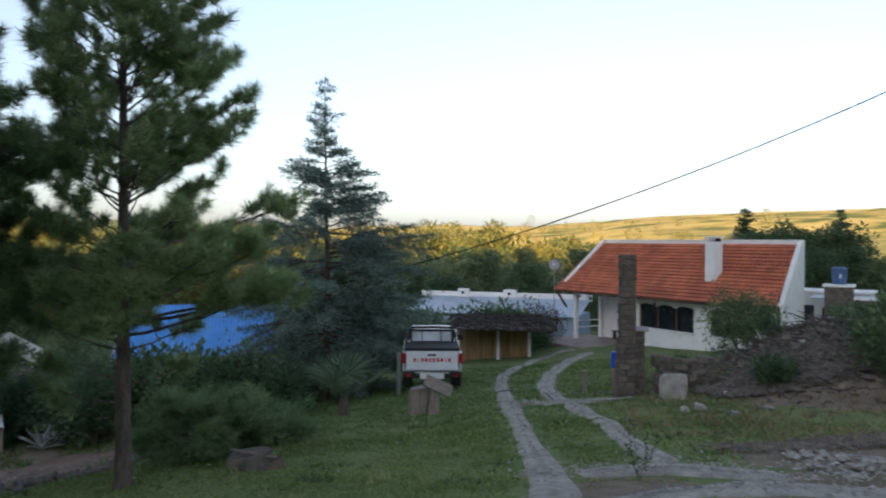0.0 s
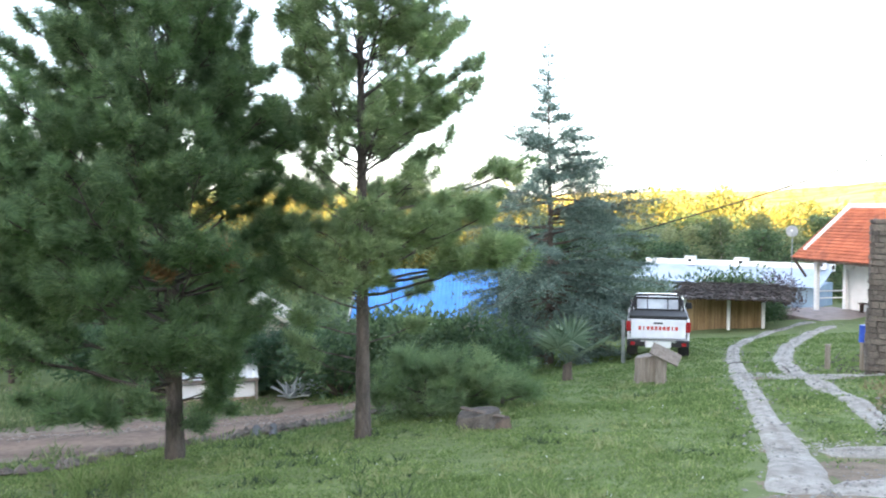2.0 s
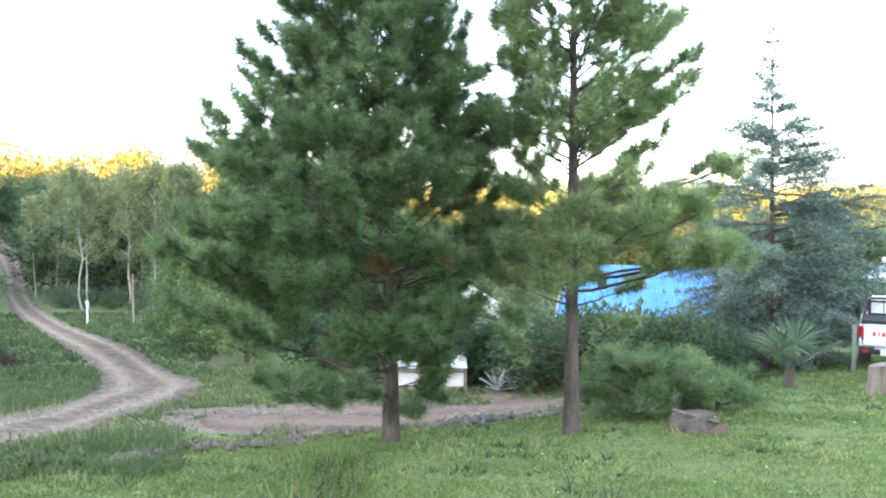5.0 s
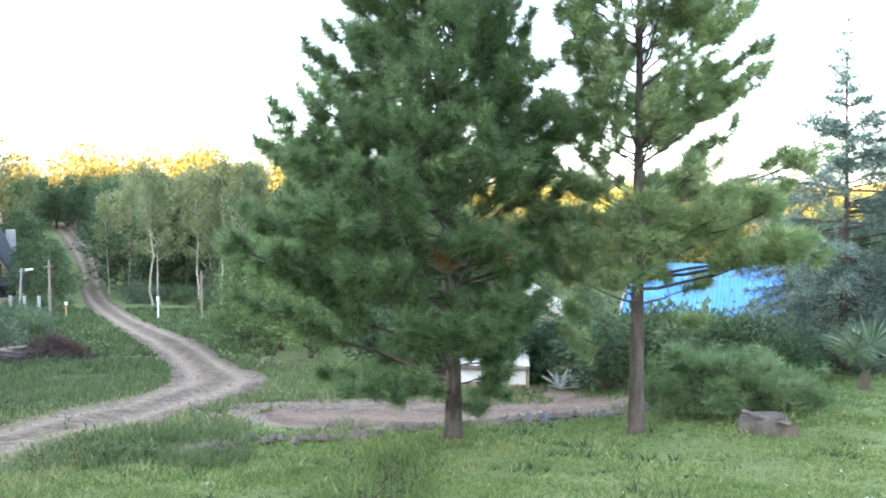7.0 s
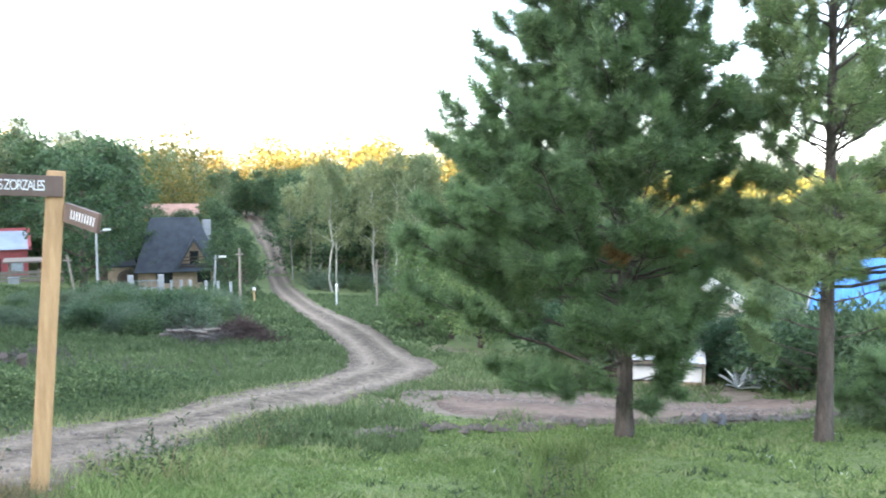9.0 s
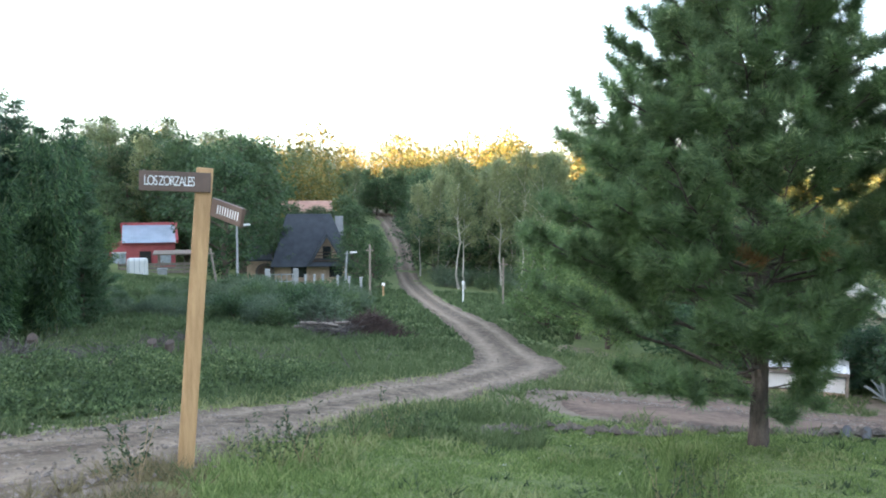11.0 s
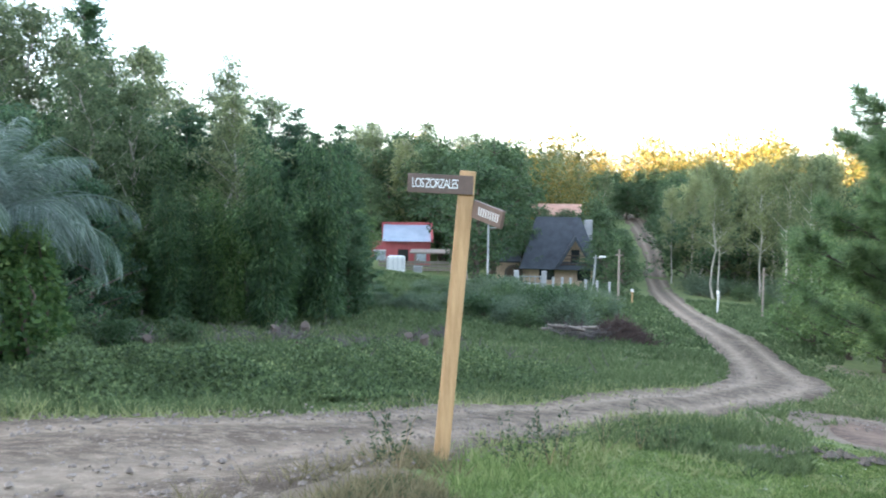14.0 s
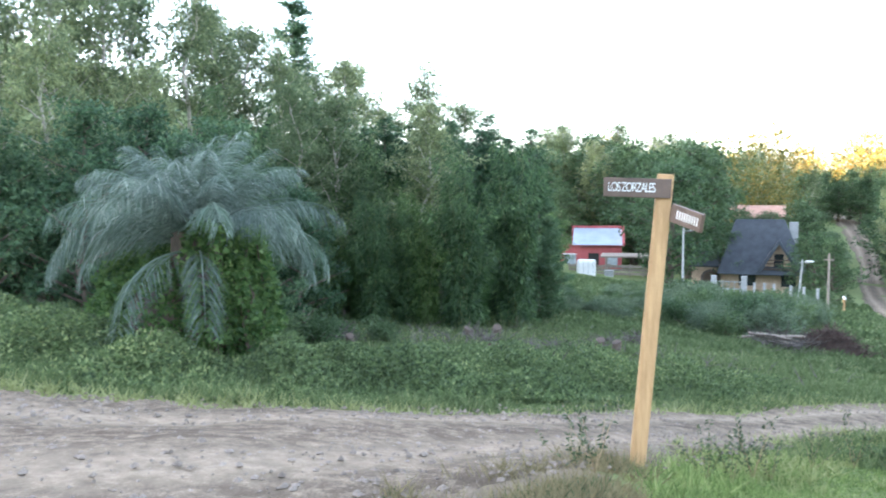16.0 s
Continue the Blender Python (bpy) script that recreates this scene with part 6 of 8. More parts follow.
# ---------- garden trees and palms ----------
def cedar_tree(at, seed, h, reach, label):
    """A cedar: thin leader, rising lacy boughs above, broad level boughs with hanging sprays below."""
    g = np.random.default_rng(seed)
    ob = thing("cedar_tree", at, label, "tree")
    t = np.linspace(0, 1, 12)
    p = np.stack([0.006 * h * np.sin(t * 5) * t, 0.006 * h * np.cos(t * 4) * t, -0.2 + (h + 0.2) * t], 1)
    wood = [(p, 0.16 * (1 - t) ** 1.25 + 0.008)]
    rz, rr = np.array(reach, float).T
    cs, ws, ln_of, top = [], [], [], []
    z = 0.45
    while z < h - 0.2:
        f = z / h
        for b in range(int(g.integers(4, 7)) if f < 0.72 else int(g.integers(4, 6))):
            az = g.uniform(0, 2 * np.pi)
            z0 = z + g.normal(0, 0.2)
            climb = -0.05 + 0.8 * max(0.0, f - 0.25) + g.normal(0, 0.15)
            ln = np.interp(z0 + np.interp(z0, rz, rr) * climb * 0.7, rz, rr) * g.uniform(0.6, 1.1)
            d = unit(np.array([math.cos(az), math.sin(az), climb]))
            a = np.array([np.interp(z0, p[:, 2], p[:, c]) for c in range(3)])
            lp, lr = limb(g, a, d, ln, 0.007 + 0.010 * ln, 0.10 - 0.16 * max(0.0, f - 0.45), 8, 0.07)
            wood.append((lp, lr))
            side = np.array([-d[1], d[0], 0.0])
            n = max(3, int(ln / (0.06 if f < 0.62 else 0.07)))
            u = 0.22 + 0.78 * (np.arange(n) + g.random(n)) / n
            q = np.stack([np.interp(u, np.linspace(0, 1, 8), lp[:, c]) for c in range(3)], 1)
            flip = np.where(np.arange(n) % 2, 1, -1)[:, None]
            tl = (0.10 + 0.34 * ln * (1.06 - u)) * g.uniform(0.6, 1.2, n)
            w = unit(d * g.uniform(0.5, 1.0, (n, 1)) + side * flip * g.uniform(0.4, 1.0, (n, 1)) + np.array([0, 0, 1.0]) * g.normal(-0.12 + 0.35 * max(0, f - 0.5), 0.32, (n, 1)))
            cs.append(q), ws.append(w), ln_of.append(tl), top.append(np.full(n, f))
        z += 0.34 * (1 - 0.15 * f) * g.uniform(0.8, 1.2)
    c, w, tl, top = np.concatenate(cs), np.concatenate(ws), np.concatenate(ln_of), np.concatenate(top)
    per = np.maximum(6, (tl * np.where(top < 0.62, 50, 60)).astype(int))
    k = np.repeat(np.arange(len(c)), per)
    u = g.random(len(k))
    root = c[k] + w[k] * (u * tl[k])[:, None] - np.array([0, 0, 1.0]) * (0.35 * u**2 * tl[k])[:, None] + g.normal(0, 0.035, (len(k), 3))
    out = unit(w[k] * 0.55 + rand_dirs(g, len(k)) * [1, 1, 0.7] + [0, 0, 0.12])
    v, f = flakes(root, out, 0.125 * g.uniform(0.6, 1.3, len(k)), 0.036, g)
    part("trunk", mesh_np("trunk", *tubes(wood, 5), True), M_DARK_BARK, ob)
    part("crown", mesh_np("crown", v, f), M_CEDAR, ob)
    return ob


cedar_tree(spot(19.6, 28.5), 4, 10.75, [(0, 2.9), (1.5, 3.6), (3.5, 3.9), (5.0, 3.9), (5.8, 3.5), (6.6, 2.8), (7.6, 1.8), (8.7, 1.05), (9.6, 0.6), (10.75, 0.1)], "blue-green cedar with level drooping boughs")
for az, d, seed, h, w in ((27.8, 15.4, 13, 1.1, 1.3), (25.0, 15.6, 14, 0.85, 1.2), (22.6, 16.2, 15, 0.7, 0.85)):
    pine_tree(spot(az, d), seed, h, 0.05, [(0, w, w), (h * 0.6, w * 0.8, w * 0.8), (h, 0.3, 0.3)], 0, 0.12, "low spreading young pine on the lawn edge", thin=0.014, needle=0.22, step=0.24, limbs=(6, 8), dens=60, name="young_pine", rise=(0.1, 0.5), fresh=0.3, dead=0.0)


def fan_palm(at, seed, h, n, r, label):
    """A small fan palm: stems that each carry a pleated fan of pointed blades."""
    g = np.random.default_rng(seed)
    ob = thing("fan_palm", at, label, "palm")
    part("trunk", rough_log(0.13, 0.10, h * 0.26, seed, 12, 4), M_DARK_BARK, ob)
    for k in range(n):
        az, el = k * 2.4 + g.random(), g.uniform(0.5, 1.4)
        d = np.array([math.cos(az) * math.cos(el), math.sin(az) * math.cos(el), math.sin(el)])
        a = np.array([0, 0, h * 0.24])
        tip = a + d * h * 0.45 * g.uniform(0.8, 1.1)
        sv, sf = tube_np(np.stack([a, (a + tip) / 2 + [0, 0, 0.04], tip]), [0.014, 0.011, 0.009], 5)
        side = unit(np.cross(d, [0.01, 0, 1]))
        ang = np.linspace(-1.9, 1.9, 18)
        way = unit(np.cos(ang)[:, None] * d + np.sin(ang)[:, None] * side + np.array([0, 0, -0.15]))
        bv, bf = blades(np.repeat(tip[None], 18, 0), way, r * (0.75 + 0.25 * np.cos(ang)) * g.uniform(0.9, 1.1, 18), 0.07, g, 0.06, np.repeat(np.cross(d, side)[None], 18, 0))
        part("fan_leaf", mesh_np("fan_leaf", np.concatenate([sv, bv]), np.concatenate([sf, bf + len(sv)])), M_FAN, ob)
    return ob


M_FAN = leaf("fan_palm_leaves", (0.09, 0.13, 0.07), (0.20, 0.26, 0.16), (0.36, 0.41, 0.30), 0.35)
fan_palm(spot(18.3, 20.8), 3, 1.6, 8, 0.8, "small fan palm with pleated grey-green leaves")


def agave(at, seed, label):
    g = np.random.default_rng(seed)
    ob = thing("agave", at, label, "agave")
    for k in range(14):
        az, el = k * 2.4, 0.35 + 0.06 * k
        d = np.array([math.cos(az) * math.cos(el), math.sin(az) * math.cos(el), math.sin(el)])
        s = unit(np.cross(d, [0, 0, 1.0]))
        u = unit(np.cross(s, d))
        L = 0.9 * g.uniform(0.8, 1.1)
        vs = []
        for t, w in ((0, 0.06), (0.3, 0.09), (0.65, 0.07), (1, 0.005)):
            c = d * L * t - np.array([0, 0, 0.12 * t * t])
            vs += [c - s * w + u * 0.03, c - u * 0.02, c + s * w + u * 0.03, c + u * 0.015]
        q = np.arange(3)[:, None] * 4
        f = np.concatenate([q + np.array([[a, (a + 1) % 4, 4 + (a + 1) % 4, 4 + a]]) for a in range(4)])
        part("leaf", mesh_np("leaf", np.array(vs), f, True), M_AGAVE, ob)


M_AGAVE = surface("agave_skin", (0.34, 0.38, 0.38), (0.52, 0.56, 0.56), 3, 0.5, 0.1, 30)
agave(spot(37.0, 27.0), 1, "pale grey agave with thick pointed leaves")
agave(spot(36.0, 27.5), 2, "pale grey agave beside the yard road")


def butia_palm(at, seed, label):
    """The jelly palm by the road: short stout trunk and long arching fronds with hanging leaflets."""
    g = np.random.default_rng(seed)
    ob = thing("jelly_palm", at, label, "palm")
    part("trunk", rough_log(0.48, 0.42, 2.3, seed, 18, 8), M_DARK_BARK, ob)
    for k in range(72):
        f = k / 72
        az = k * 2.399 + g.normal(0, 0.12)
        hang = k in (55, 63)
        el = 1.45 - 1.12 * f + g.normal(0, 0.13) - (0.4 if hang else 0)
        # dead fronds on the open side have been cut away
        if math.cos(az - 0.37) > 0.3 and el < 0.55 and not hang:
            continue
        L = g.uniform(1.75, 2.25) + 1.0 * f * (0.85 + 0.15 * math.sin(max(el, 0)))
        n = 16
        t = np.linspace(0, 1, n)
        bendy = 0.45 + 1.6 * f + 0.5 * g.random()
        ang = el - bendy * t**2.0
        step = L / (n - 1)
        r = np.concatenate([[0.1], 0.1 + np.cumsum(np.cos(ang[:-1]) * step)])
        z = np.concatenate([[2.0], 2.0 + np.cumsum(np.sin(ang[:-1]) * step)])
        p = np.stack([r * math.cos(az), r * math.sin(az), np.maximum(z, 0.25)], 1)
        sv, sf = tube_np(p, 0.028 * (1 - 0.85 * t), 5)
        m = 140
        u = np.repeat(np.linspace(0.16, 0.995, m // 2), 2)
        c = np.stack([np.interp(u, t, p[:, j]) for j in range(3)], 1)
        d = unit(np.stack([np.interp(u, t, np.gradient(p[:, j])) for j in range(3)], 1))
        side = unit(np.cross(d, np.array([0, 0, 1.0]) + 1e-3)) * np.where(np.arange(m) % 2, 1, -1)[:, None]
        up = np.cross(side, d) * np.where(np.arange(m) % 2, -1, 1)[:, None]
        way = unit(d * 0.6 + side * 0.6 + up * 0.3 + rand_dirs(g, m) * 0.1 - np.array([0, 0, 0.75]) * (g.uniform(0.3, 1.3, m) * np.hypot(d[:, 0], d[:, 1]) * (0.15 + 0.6 * f) * (0.4 + 0.8 * u))[:, None])
        ln = (0.5 + 0.16 * f) * np.sin(np.pi * (0.12 + 0.8 * u)) ** 0.6 * g.uniform(0.85, 1.15, m)
        bv, bf = blades(c, way, ln, 0.014, g, 0.3)
        part("frond", mesh_np("frond", np.concatenate([sv, bv]), np.concatenate([sf, bf + len(sv)])), M_PALM, ob)
    return ob


PALM = (-14.75, -5.65)
butia_palm((PALM[0], PALM[1], float(land(*PALM))), 6, "blue-green jelly palm with arching feathery fronds")


def leaf_shell(name, n, place, material, label, category, size, seed, kind="", flat=0.6):
    """Leaves over a form: place(g, n) gives points and outward directions."""
    g = np.random.default_rng(seed)
    p, d = place(g, n)
    way = unit(d * (1 - flat) + rand_dirs(g, n) * 0.8 + np.array([0, 0, -0.15]))
    v, f = flakes(p, way, size * g.uniform(0.7, 1.6, n), size * 0.85, g)
    ob = part(name, mesh_np(name, v, f), material)
    return tagged(ob, label, category, kind=kind)


def ivy_form(g, n):
    """Ivy climbing the trunk and over a mound of old fronds behind it."""
    k = g.random(n)
    a = g.uniform(0, 2 * np.pi, n)
    h = g.random(n) ** 0.8
    lump = 1 + 0.16 * np.sin(a * 5 + h * 9) + 0.1 * np.sin(a * 11)
    r = np.where(k < 0.35, 0.62 * lump * (1.25 - 0.35 * h), 1.55 * lump * np.sqrt(np.clip(1.02 - h**2.2, 0, 1)))
    top = np.where(k < 0.35, 2.5, 2.0)
    dx, dy = np.where(k < 0.35, 0.35, -0.75) , np.where(k < 0.35, 0.75, -0.55)
    x = PALM[0] + dx + r * np.cos(a) + g.normal(0, 0.04, n)
    y = PALM[1] + dy * 0.9 + r * np.sin(a) + g.normal(0, 0.04, n)
    return np.stack([x, y, land(x, y) + h * top], 1), np.stack([np.cos(a), np.sin(a), h * 0.5], 1)


ivy = thing("ivy", (0, 0, 0), "dense climbing ivy over the palm trunk", "ivy")
g = np.random.default_rng(41)
p, d = ivy_form(g, 15000)
v, f = flakes(p, unit(d * 0.4 + rand_dirs(g, len(p)) * 0.8 + [0, 0, -0.15]), 0.11 * g.uniform(0.7, 1.6, len(p)), 0.094, g)
part("foliage", mesh_np("foliage", v, f), M_IVY, ivy)
part("stem", mesh_np("stem", *tubes([(np.array([[PALM[0] + 0.35 + 0.6 * math.cos(a), PALM[1] + 0.7 + 0.6 * math.sin(a), float(land(*PALM)) - 0.1 + 2.3 * q] for q in np.linspace(0, 1, 6)]) + g.normal(0, 0.05, (6, 3)), np.linspace(0.03, 0.01, 6)) for a in np.linspace(0, 6, 9)], 5), True), M_DARK_BARK, ivy)


def core_form():
    """The dark thatch of dead fronds under the ivy."""
    bm = bmesh.new()
    bmesh.ops.create_icosphere(bm, subdivisions=3, radius=1.0)
    g = np.random.default_rng(8)
    for v in bm.verts:
        v.co = Vector((v.co.x * 1.3, v.co.y * 1.3, max(v.co.z, -0.15) * 1.75)) * (1 + g.normal(0, 0.05))
    return bm


cf = part("dead_frond_thatch", core_form(), M_DARK_BARK)
cf.matrix_basis = pose(PALM[0] - 0.75, PALM[1] - 0.5, float(land(PALM[0] - 0.75, PALM[1] - 0.5)))
tagged(cf, "dark heap of dead palm fronds under ivy", "thatch")


# ---------- woods ----------
def bamboo(seed, m_leaf):
    """A clump of bamboo: arching culms with hanging sprays of narrow leaves, 6.2 m tall."""
    g = np.random.default_rng(seed)
    ob = thing("bamboo_clump", (0, 0, 0), "feathery green bamboo clump with arching tops", "bamboo")
    wood, c, w = [], [], []
    for k in range(22):
        az, h, out = g.uniform(0, 6.28), 6.2 * g.uniform(0.45, 1.0), g.uniform(0.3, 1.3)
        t = np.linspace(0, 1, 9)
        r = 0.25 * g.random() + out * t**2.4
        p = np.stack([r * math.cos(az), r * math.sin(az), h * (t - 0.13 * out * t**4)], 1)
        wood.append((p, 0.025 * (1 - 0.85 * t) + 0.003))
        n = 34
        u = 0.1 + 0.9 * g.random(n) ** 0.8
        a = g.uniform(0, 6.28, n)
        ln = 0.42 * (1.15 - u)
        q = np.stack([np.interp(u, t, p[:, j]) for j in range(3)], 1)
        c.append(q + np.stack([np.cos(a) * ln, np.sin(a) * ln, 0.1 * g.normal(size=n)], 1))
        w.append(unit(np.stack([np.cos(a) + math.cos(az), np.sin(a) + math.sin(az), -0.5 * np.ones(n)], 1)))
    c, w = np.concatenate(c), np.concatenate(w)
    k = np.repeat(np.arange(len(c)), 16)
    v, f = flakes(c[k] + g.normal(0, 0.13, (len(k), 3)), unit(w[k] + rand_dirs(g, len(k)) * 0.6 - [0, 0, 0.45]), 0.21 * g.uniform(0.7, 1.3, len(k)), 0.042, g)
    tagged(part("culm", mesh_np("culm", *tubes(wood, 5), True), M_CULM, ob), kind="stuff")
    part("foliage", mesh_np("foliage", v, f), m_leaf, ob)
    return ob


M_CULM = surface("bamboo_culm", (0.10, 0.13, 0.05), (0.22, 0.24, 0.10), 4, 0.6, 0.1, 30)
M_TUFT = leaf("pale_grass", (0.24, 0.27, 0.10), (0.36, 0.38, 0.17), (0.46, 0.44, 0.25), 0.45, 0.7, 0.5)
M_FLOWER = leaf("white_petals", (0.6, 0.6, 0.55), (0.8, 0.8, 0.76), None, 0.3)
G = np.random.default_rng(77)
EUC = [leafy_tree("eucalyptus_tree", 11 + k, 12, 2.7, 0.10, M_EUC_BARK, M_EUC, "tall airy eucalyptus tree with a pale trunk", limbs=26, clumps=170, per=30, leaf_len=0.30, leaf_w=0.11, clump=0.55, trunk_r=0.14, droop=0.3, up=1.3, top=0.4, limb_r=0.22) for k in range(3)]
BRD = [leafy_tree("broadleaf_tree", 31 + k, 8, 2.9, 0.08, M_DARK_BARK, M_BROAD, "rounded dense green broadleaf tree", limbs=26, clumps=170, per=32, leaf_len=0.27, leaf_w=0.14, clump=0.62, trunk_r=0.17) for k in range(3)]
FIR = [conifer("dark_conifer", 51 + k, 10, 2.3, "dark green pyramidal conifer tree", M_DARKLEAF, whorls=24, low=0.03, droop=-0.1, sprays=18, per=22, leaf_len=0.22, leaf_w=0.07, rise=0.35, taper=0.7, clump=0.34) for k in range(2)]
EUN = [leafy_tree("eucalyptus_tree", 211 + k, 12, 2.6, 0.18, M_EUC_BARK, M_NEAR_EUC, "tall airy eucalyptus tree with fine drooping leaves", limbs=26, clumps=190, per=36, leaf_len=0.22, leaf_w=0.075, clump=0.5, trunk_r=0.14, droop=0.35, up=1.1, top=0.3, limb_r=0.25) for k in range(3)]
BRN = [leafy_tree("broadleaf_tree", 231 + k, 8, 2.7, 0.06, M_DARK_BARK, M_DARKLEAF, "dense green broadleaf tree with small leaves", limbs=28, clumps=200, per=44, leaf_len=0.17, leaf_w=0.1, clump=0.5, trunk_r=0.15) for k in range(2)]
BAM = [bamboo(71 + k, m) for k, m in enumerate((M_BAMBOO, M_BAMBOO, M_FRESHBAMBOO, M_BAMBOO))]
BSH = [shrub("bush", 91 + k, 1.3, 1.9, M_BROAD, "rounded green wild bush", 1700, 0.2, 0.1, lobes=12) for k in range(2)]
OLV = [shrub("grey_bush", 95 + k, 1.4, 2.0, M_OLIVE, "grey-green wild bush among the scrub", 1700, 0.2, 0.08, lobes=12) for k in range(2)]
FRS = leafy_tree("fresh_green_tree", 45, 5.0, 2.1, 0.08, M_DARK_BARK, M_FRESH, "bright green leafy tree beside the road", limbs=26, clumps=240, per=30, leaf_len=0.17, leaf_w=0.09, clump=0.42, trunk_r=0.11)
EUW = [leafy_tree("white_eucalyptus_tree", 251 + k, 12, 2.3, 0.34, M_WHITE_BARK, M_EUC, "tall eucalyptus tree with a bare white trunk", limbs=22, clumps=150, per=34, leaf_len=0.24, leaf_w=0.09, clump=0.55, trunk_r=0.1, droop=0.3, up=1.2, top=0.35, limb_r=0.3) for k in range(2)]
FIRST = {}


def plant(kind, az, d, h=None, wide=1.0, sink=0.0):
    """One more tree of a kind at a place, h metres tall."""
    pool, full = {"euc": (EUC, 12.0), "brd": (BRD, 8.0), "eun": (EUN, 12.0), "brn": (BRN, 8.0), "fir": (FIR, 10.0), "bam": (BAM, 6.2), "euw": (EUW, 12.0), "bsh": (BSH, 1.9), "olv": (OLV, 2.0), "frs": ([FRS], 5.0)}[kind]
    i = int(G.integers(0, len(pool)))
    s = (h or full) / full
    at = spot(az, d, -sink)
    if (kind, i) not in FIRST:
        FIRST[kind, i] = True
        return set_at(pool[i], at, s * wide, float(G.uniform(0, 360)), s)
    return again(pool[i], at, s * wide, float(G.uniform(0, 360)), s)


def top_at(az, d, el):
    """Height of a tree at a place whose top stands el degrees above the level of the eye."""
    return 1.6 + d * math.tan(radians(el)) - spot(az, d)[2]


# beside and behind the road: az, distance, elevation of the top
for az, d, el in ((65.5, 112, 1.2), (64.8, 98, 1.9), (62.6, 96, 2.8), (61.6, 94, 2.3), (60.3, 92, 3.0), (59.2, 84, 3.4), (58.0, 88, 3.1), (56.9, 84, 3.5), (55.8, 92, 2.9), (54.6, 86, 3.5), (53.2, 90, 3.1), (51.8, 85, 3.4), (50.2, 92, 3.0), (48.5, 88, 3.3), (46.5, 92, 3.1), (44.5, 90, 3.0), (62.0, 100, 2.5), (57.4, 102, 3.3), (64.4, 104, 2.7)):
    plant("euc", az, d, top_at(az, d, el - 0.35), 0.95)
for az, d, el in ((65.2, 125, 1.2), (64.6, 110, 0.6), (63.2, 96, 0.6), (61.0, 98, 0.8), (58.6, 100, 1.0), (55.0, 100, 1.2), (52.5, 100, 1.0), (49.5, 104, 1.2), (47, 100, 1.0)):
    plant("brd", az, d, top_at(az, d, el), 1.25)
for az, d, h in ((64.9, 92, 1.6), (63.4, 91, 1.9), (61.8, 90, 1.8), (60.2, 85, 2.2), (58.8, 77, 2.4), (57.2, 78, 2.4), (55.6, 78, 2.6), (65.0, 92, 2.0)):
    plant("olv", az, d, h, 1.2)
for az, d, el in ((63.75, 82, 2.9), (63.35, 83, 2.2), (66.4, 104, 0.9), (65.2, 100, 1.8), (61.0, 84, 2.9), (59.5, 82, 3.4), (58.0, 80, 3.3)):
    plant("euw", az, d, top_at(az, d, el), 0.85)
plant("frs", 57.8, 42, 5.6, 1.0)
plant("frs", 55.8, 38, 5.2, 1.05)
plant("frs", 53.8, 35, 4.6, 1.0)
# round the houses
for kind, az, d, el in (("brd", 78.2, 90, 3.5), ("brd", 79.4, 80, 2.3), ("brd", 77.4, 100, 2.9), ("brd", 80.4, 100, 2.6), ("brd", 81.5, 104, 3.4), ("brd", 83.0, 112, 3.0), ("brd", 85.0, 112, 2.5), ("euc", 87.0, 110, 4.2), ("brd", 88.5, 104, 3.2), ("brd", 84.2, 122, 3.8), ("euc", 82.3, 130, 4.6), ("euc", 86.0, 126, 4.6), ("euc", 80.0, 128, 3.6), ("euc", 74.2, 172, 2.4), ("euc", 76.6, 140, 2.2), ("brd", 78.2, 130, 3.2), ("brd", 71.6, 110, -0.6), ("brd", 69.7, 73, -3.0), ("brd", 70.7, 76, -2.6), ("euc", 71.2, 165, 1.3), ("brd", 66.0, 150, 0.9), ("brd", 65.0, 160, 1.2), ("euc", 79.0, 118, 4.0), ("euc", 77.2, 122, 3.4), ("fir", 76.4, 132, 1.8), ("euc", 73.6, 165, 2.0), ("euc", 72.2, 170, 1.6), ("euc", 75.0, 168, 2.2), ("brd", 76.0, 84, -2.6), ("brd", 70.9, 100, -1.2), ("brd", 70.2, 84, -3.8), ("brd", 63.4, 130, 1.6), ("euc", 83.6, 108, 3.4), ("euc", 86.6, 112, 4.2), ("brd", 81.2, 110, 2.8), ("brd", 74.9, 126, -1.3), ("brd", 73.2, 124, -1.4), ("frs", 88.3, 78, -1.6), ("frs", 87.2, 82, -1.4), ("brd", 89.4, 74, -1.0), ("brd", 86.2, 100, 0.2)):
    plant(kind, az, d, top_at(az, d, el + 0.5), 1.1)
# along the climbing road
for az, d, el in ((70.6, 186, 1.2), (69.9, 192, 1.5), (69.3, 188, 0.9), (68.7, 194, 1.6), (68.1, 184, 1.0), (67.5, 186, 1.7), (66.9, 176, 0.9), (66.3, 180, 1.8), (71.2, 178, 1.4), (65.8, 150, 1.0), (66.0, 130, 0.2), (65.4, 112, 0.6)):
    plant("brd", az, d, top_at(az, d, el), 1.2)
for k in range(70):
    q = ROAD[int(G.integers(0, len(ROAD)))]
    if not 70 < math.hypot(q[0], q[1]) < 172:
        continue
    s = (1 if G.random() < 0.5 else -1) * G.uniform(3.2, 8.0)
    x, y = q[0] - 0.36 * s, q[1] - 0.93 * s
    plant("olv" if G.random() < 0.6 else "bsh", math.degrees(math.atan2(-x, y)), math.hypot(x, y), G.uniform(0.9, 1.9), 1.5)
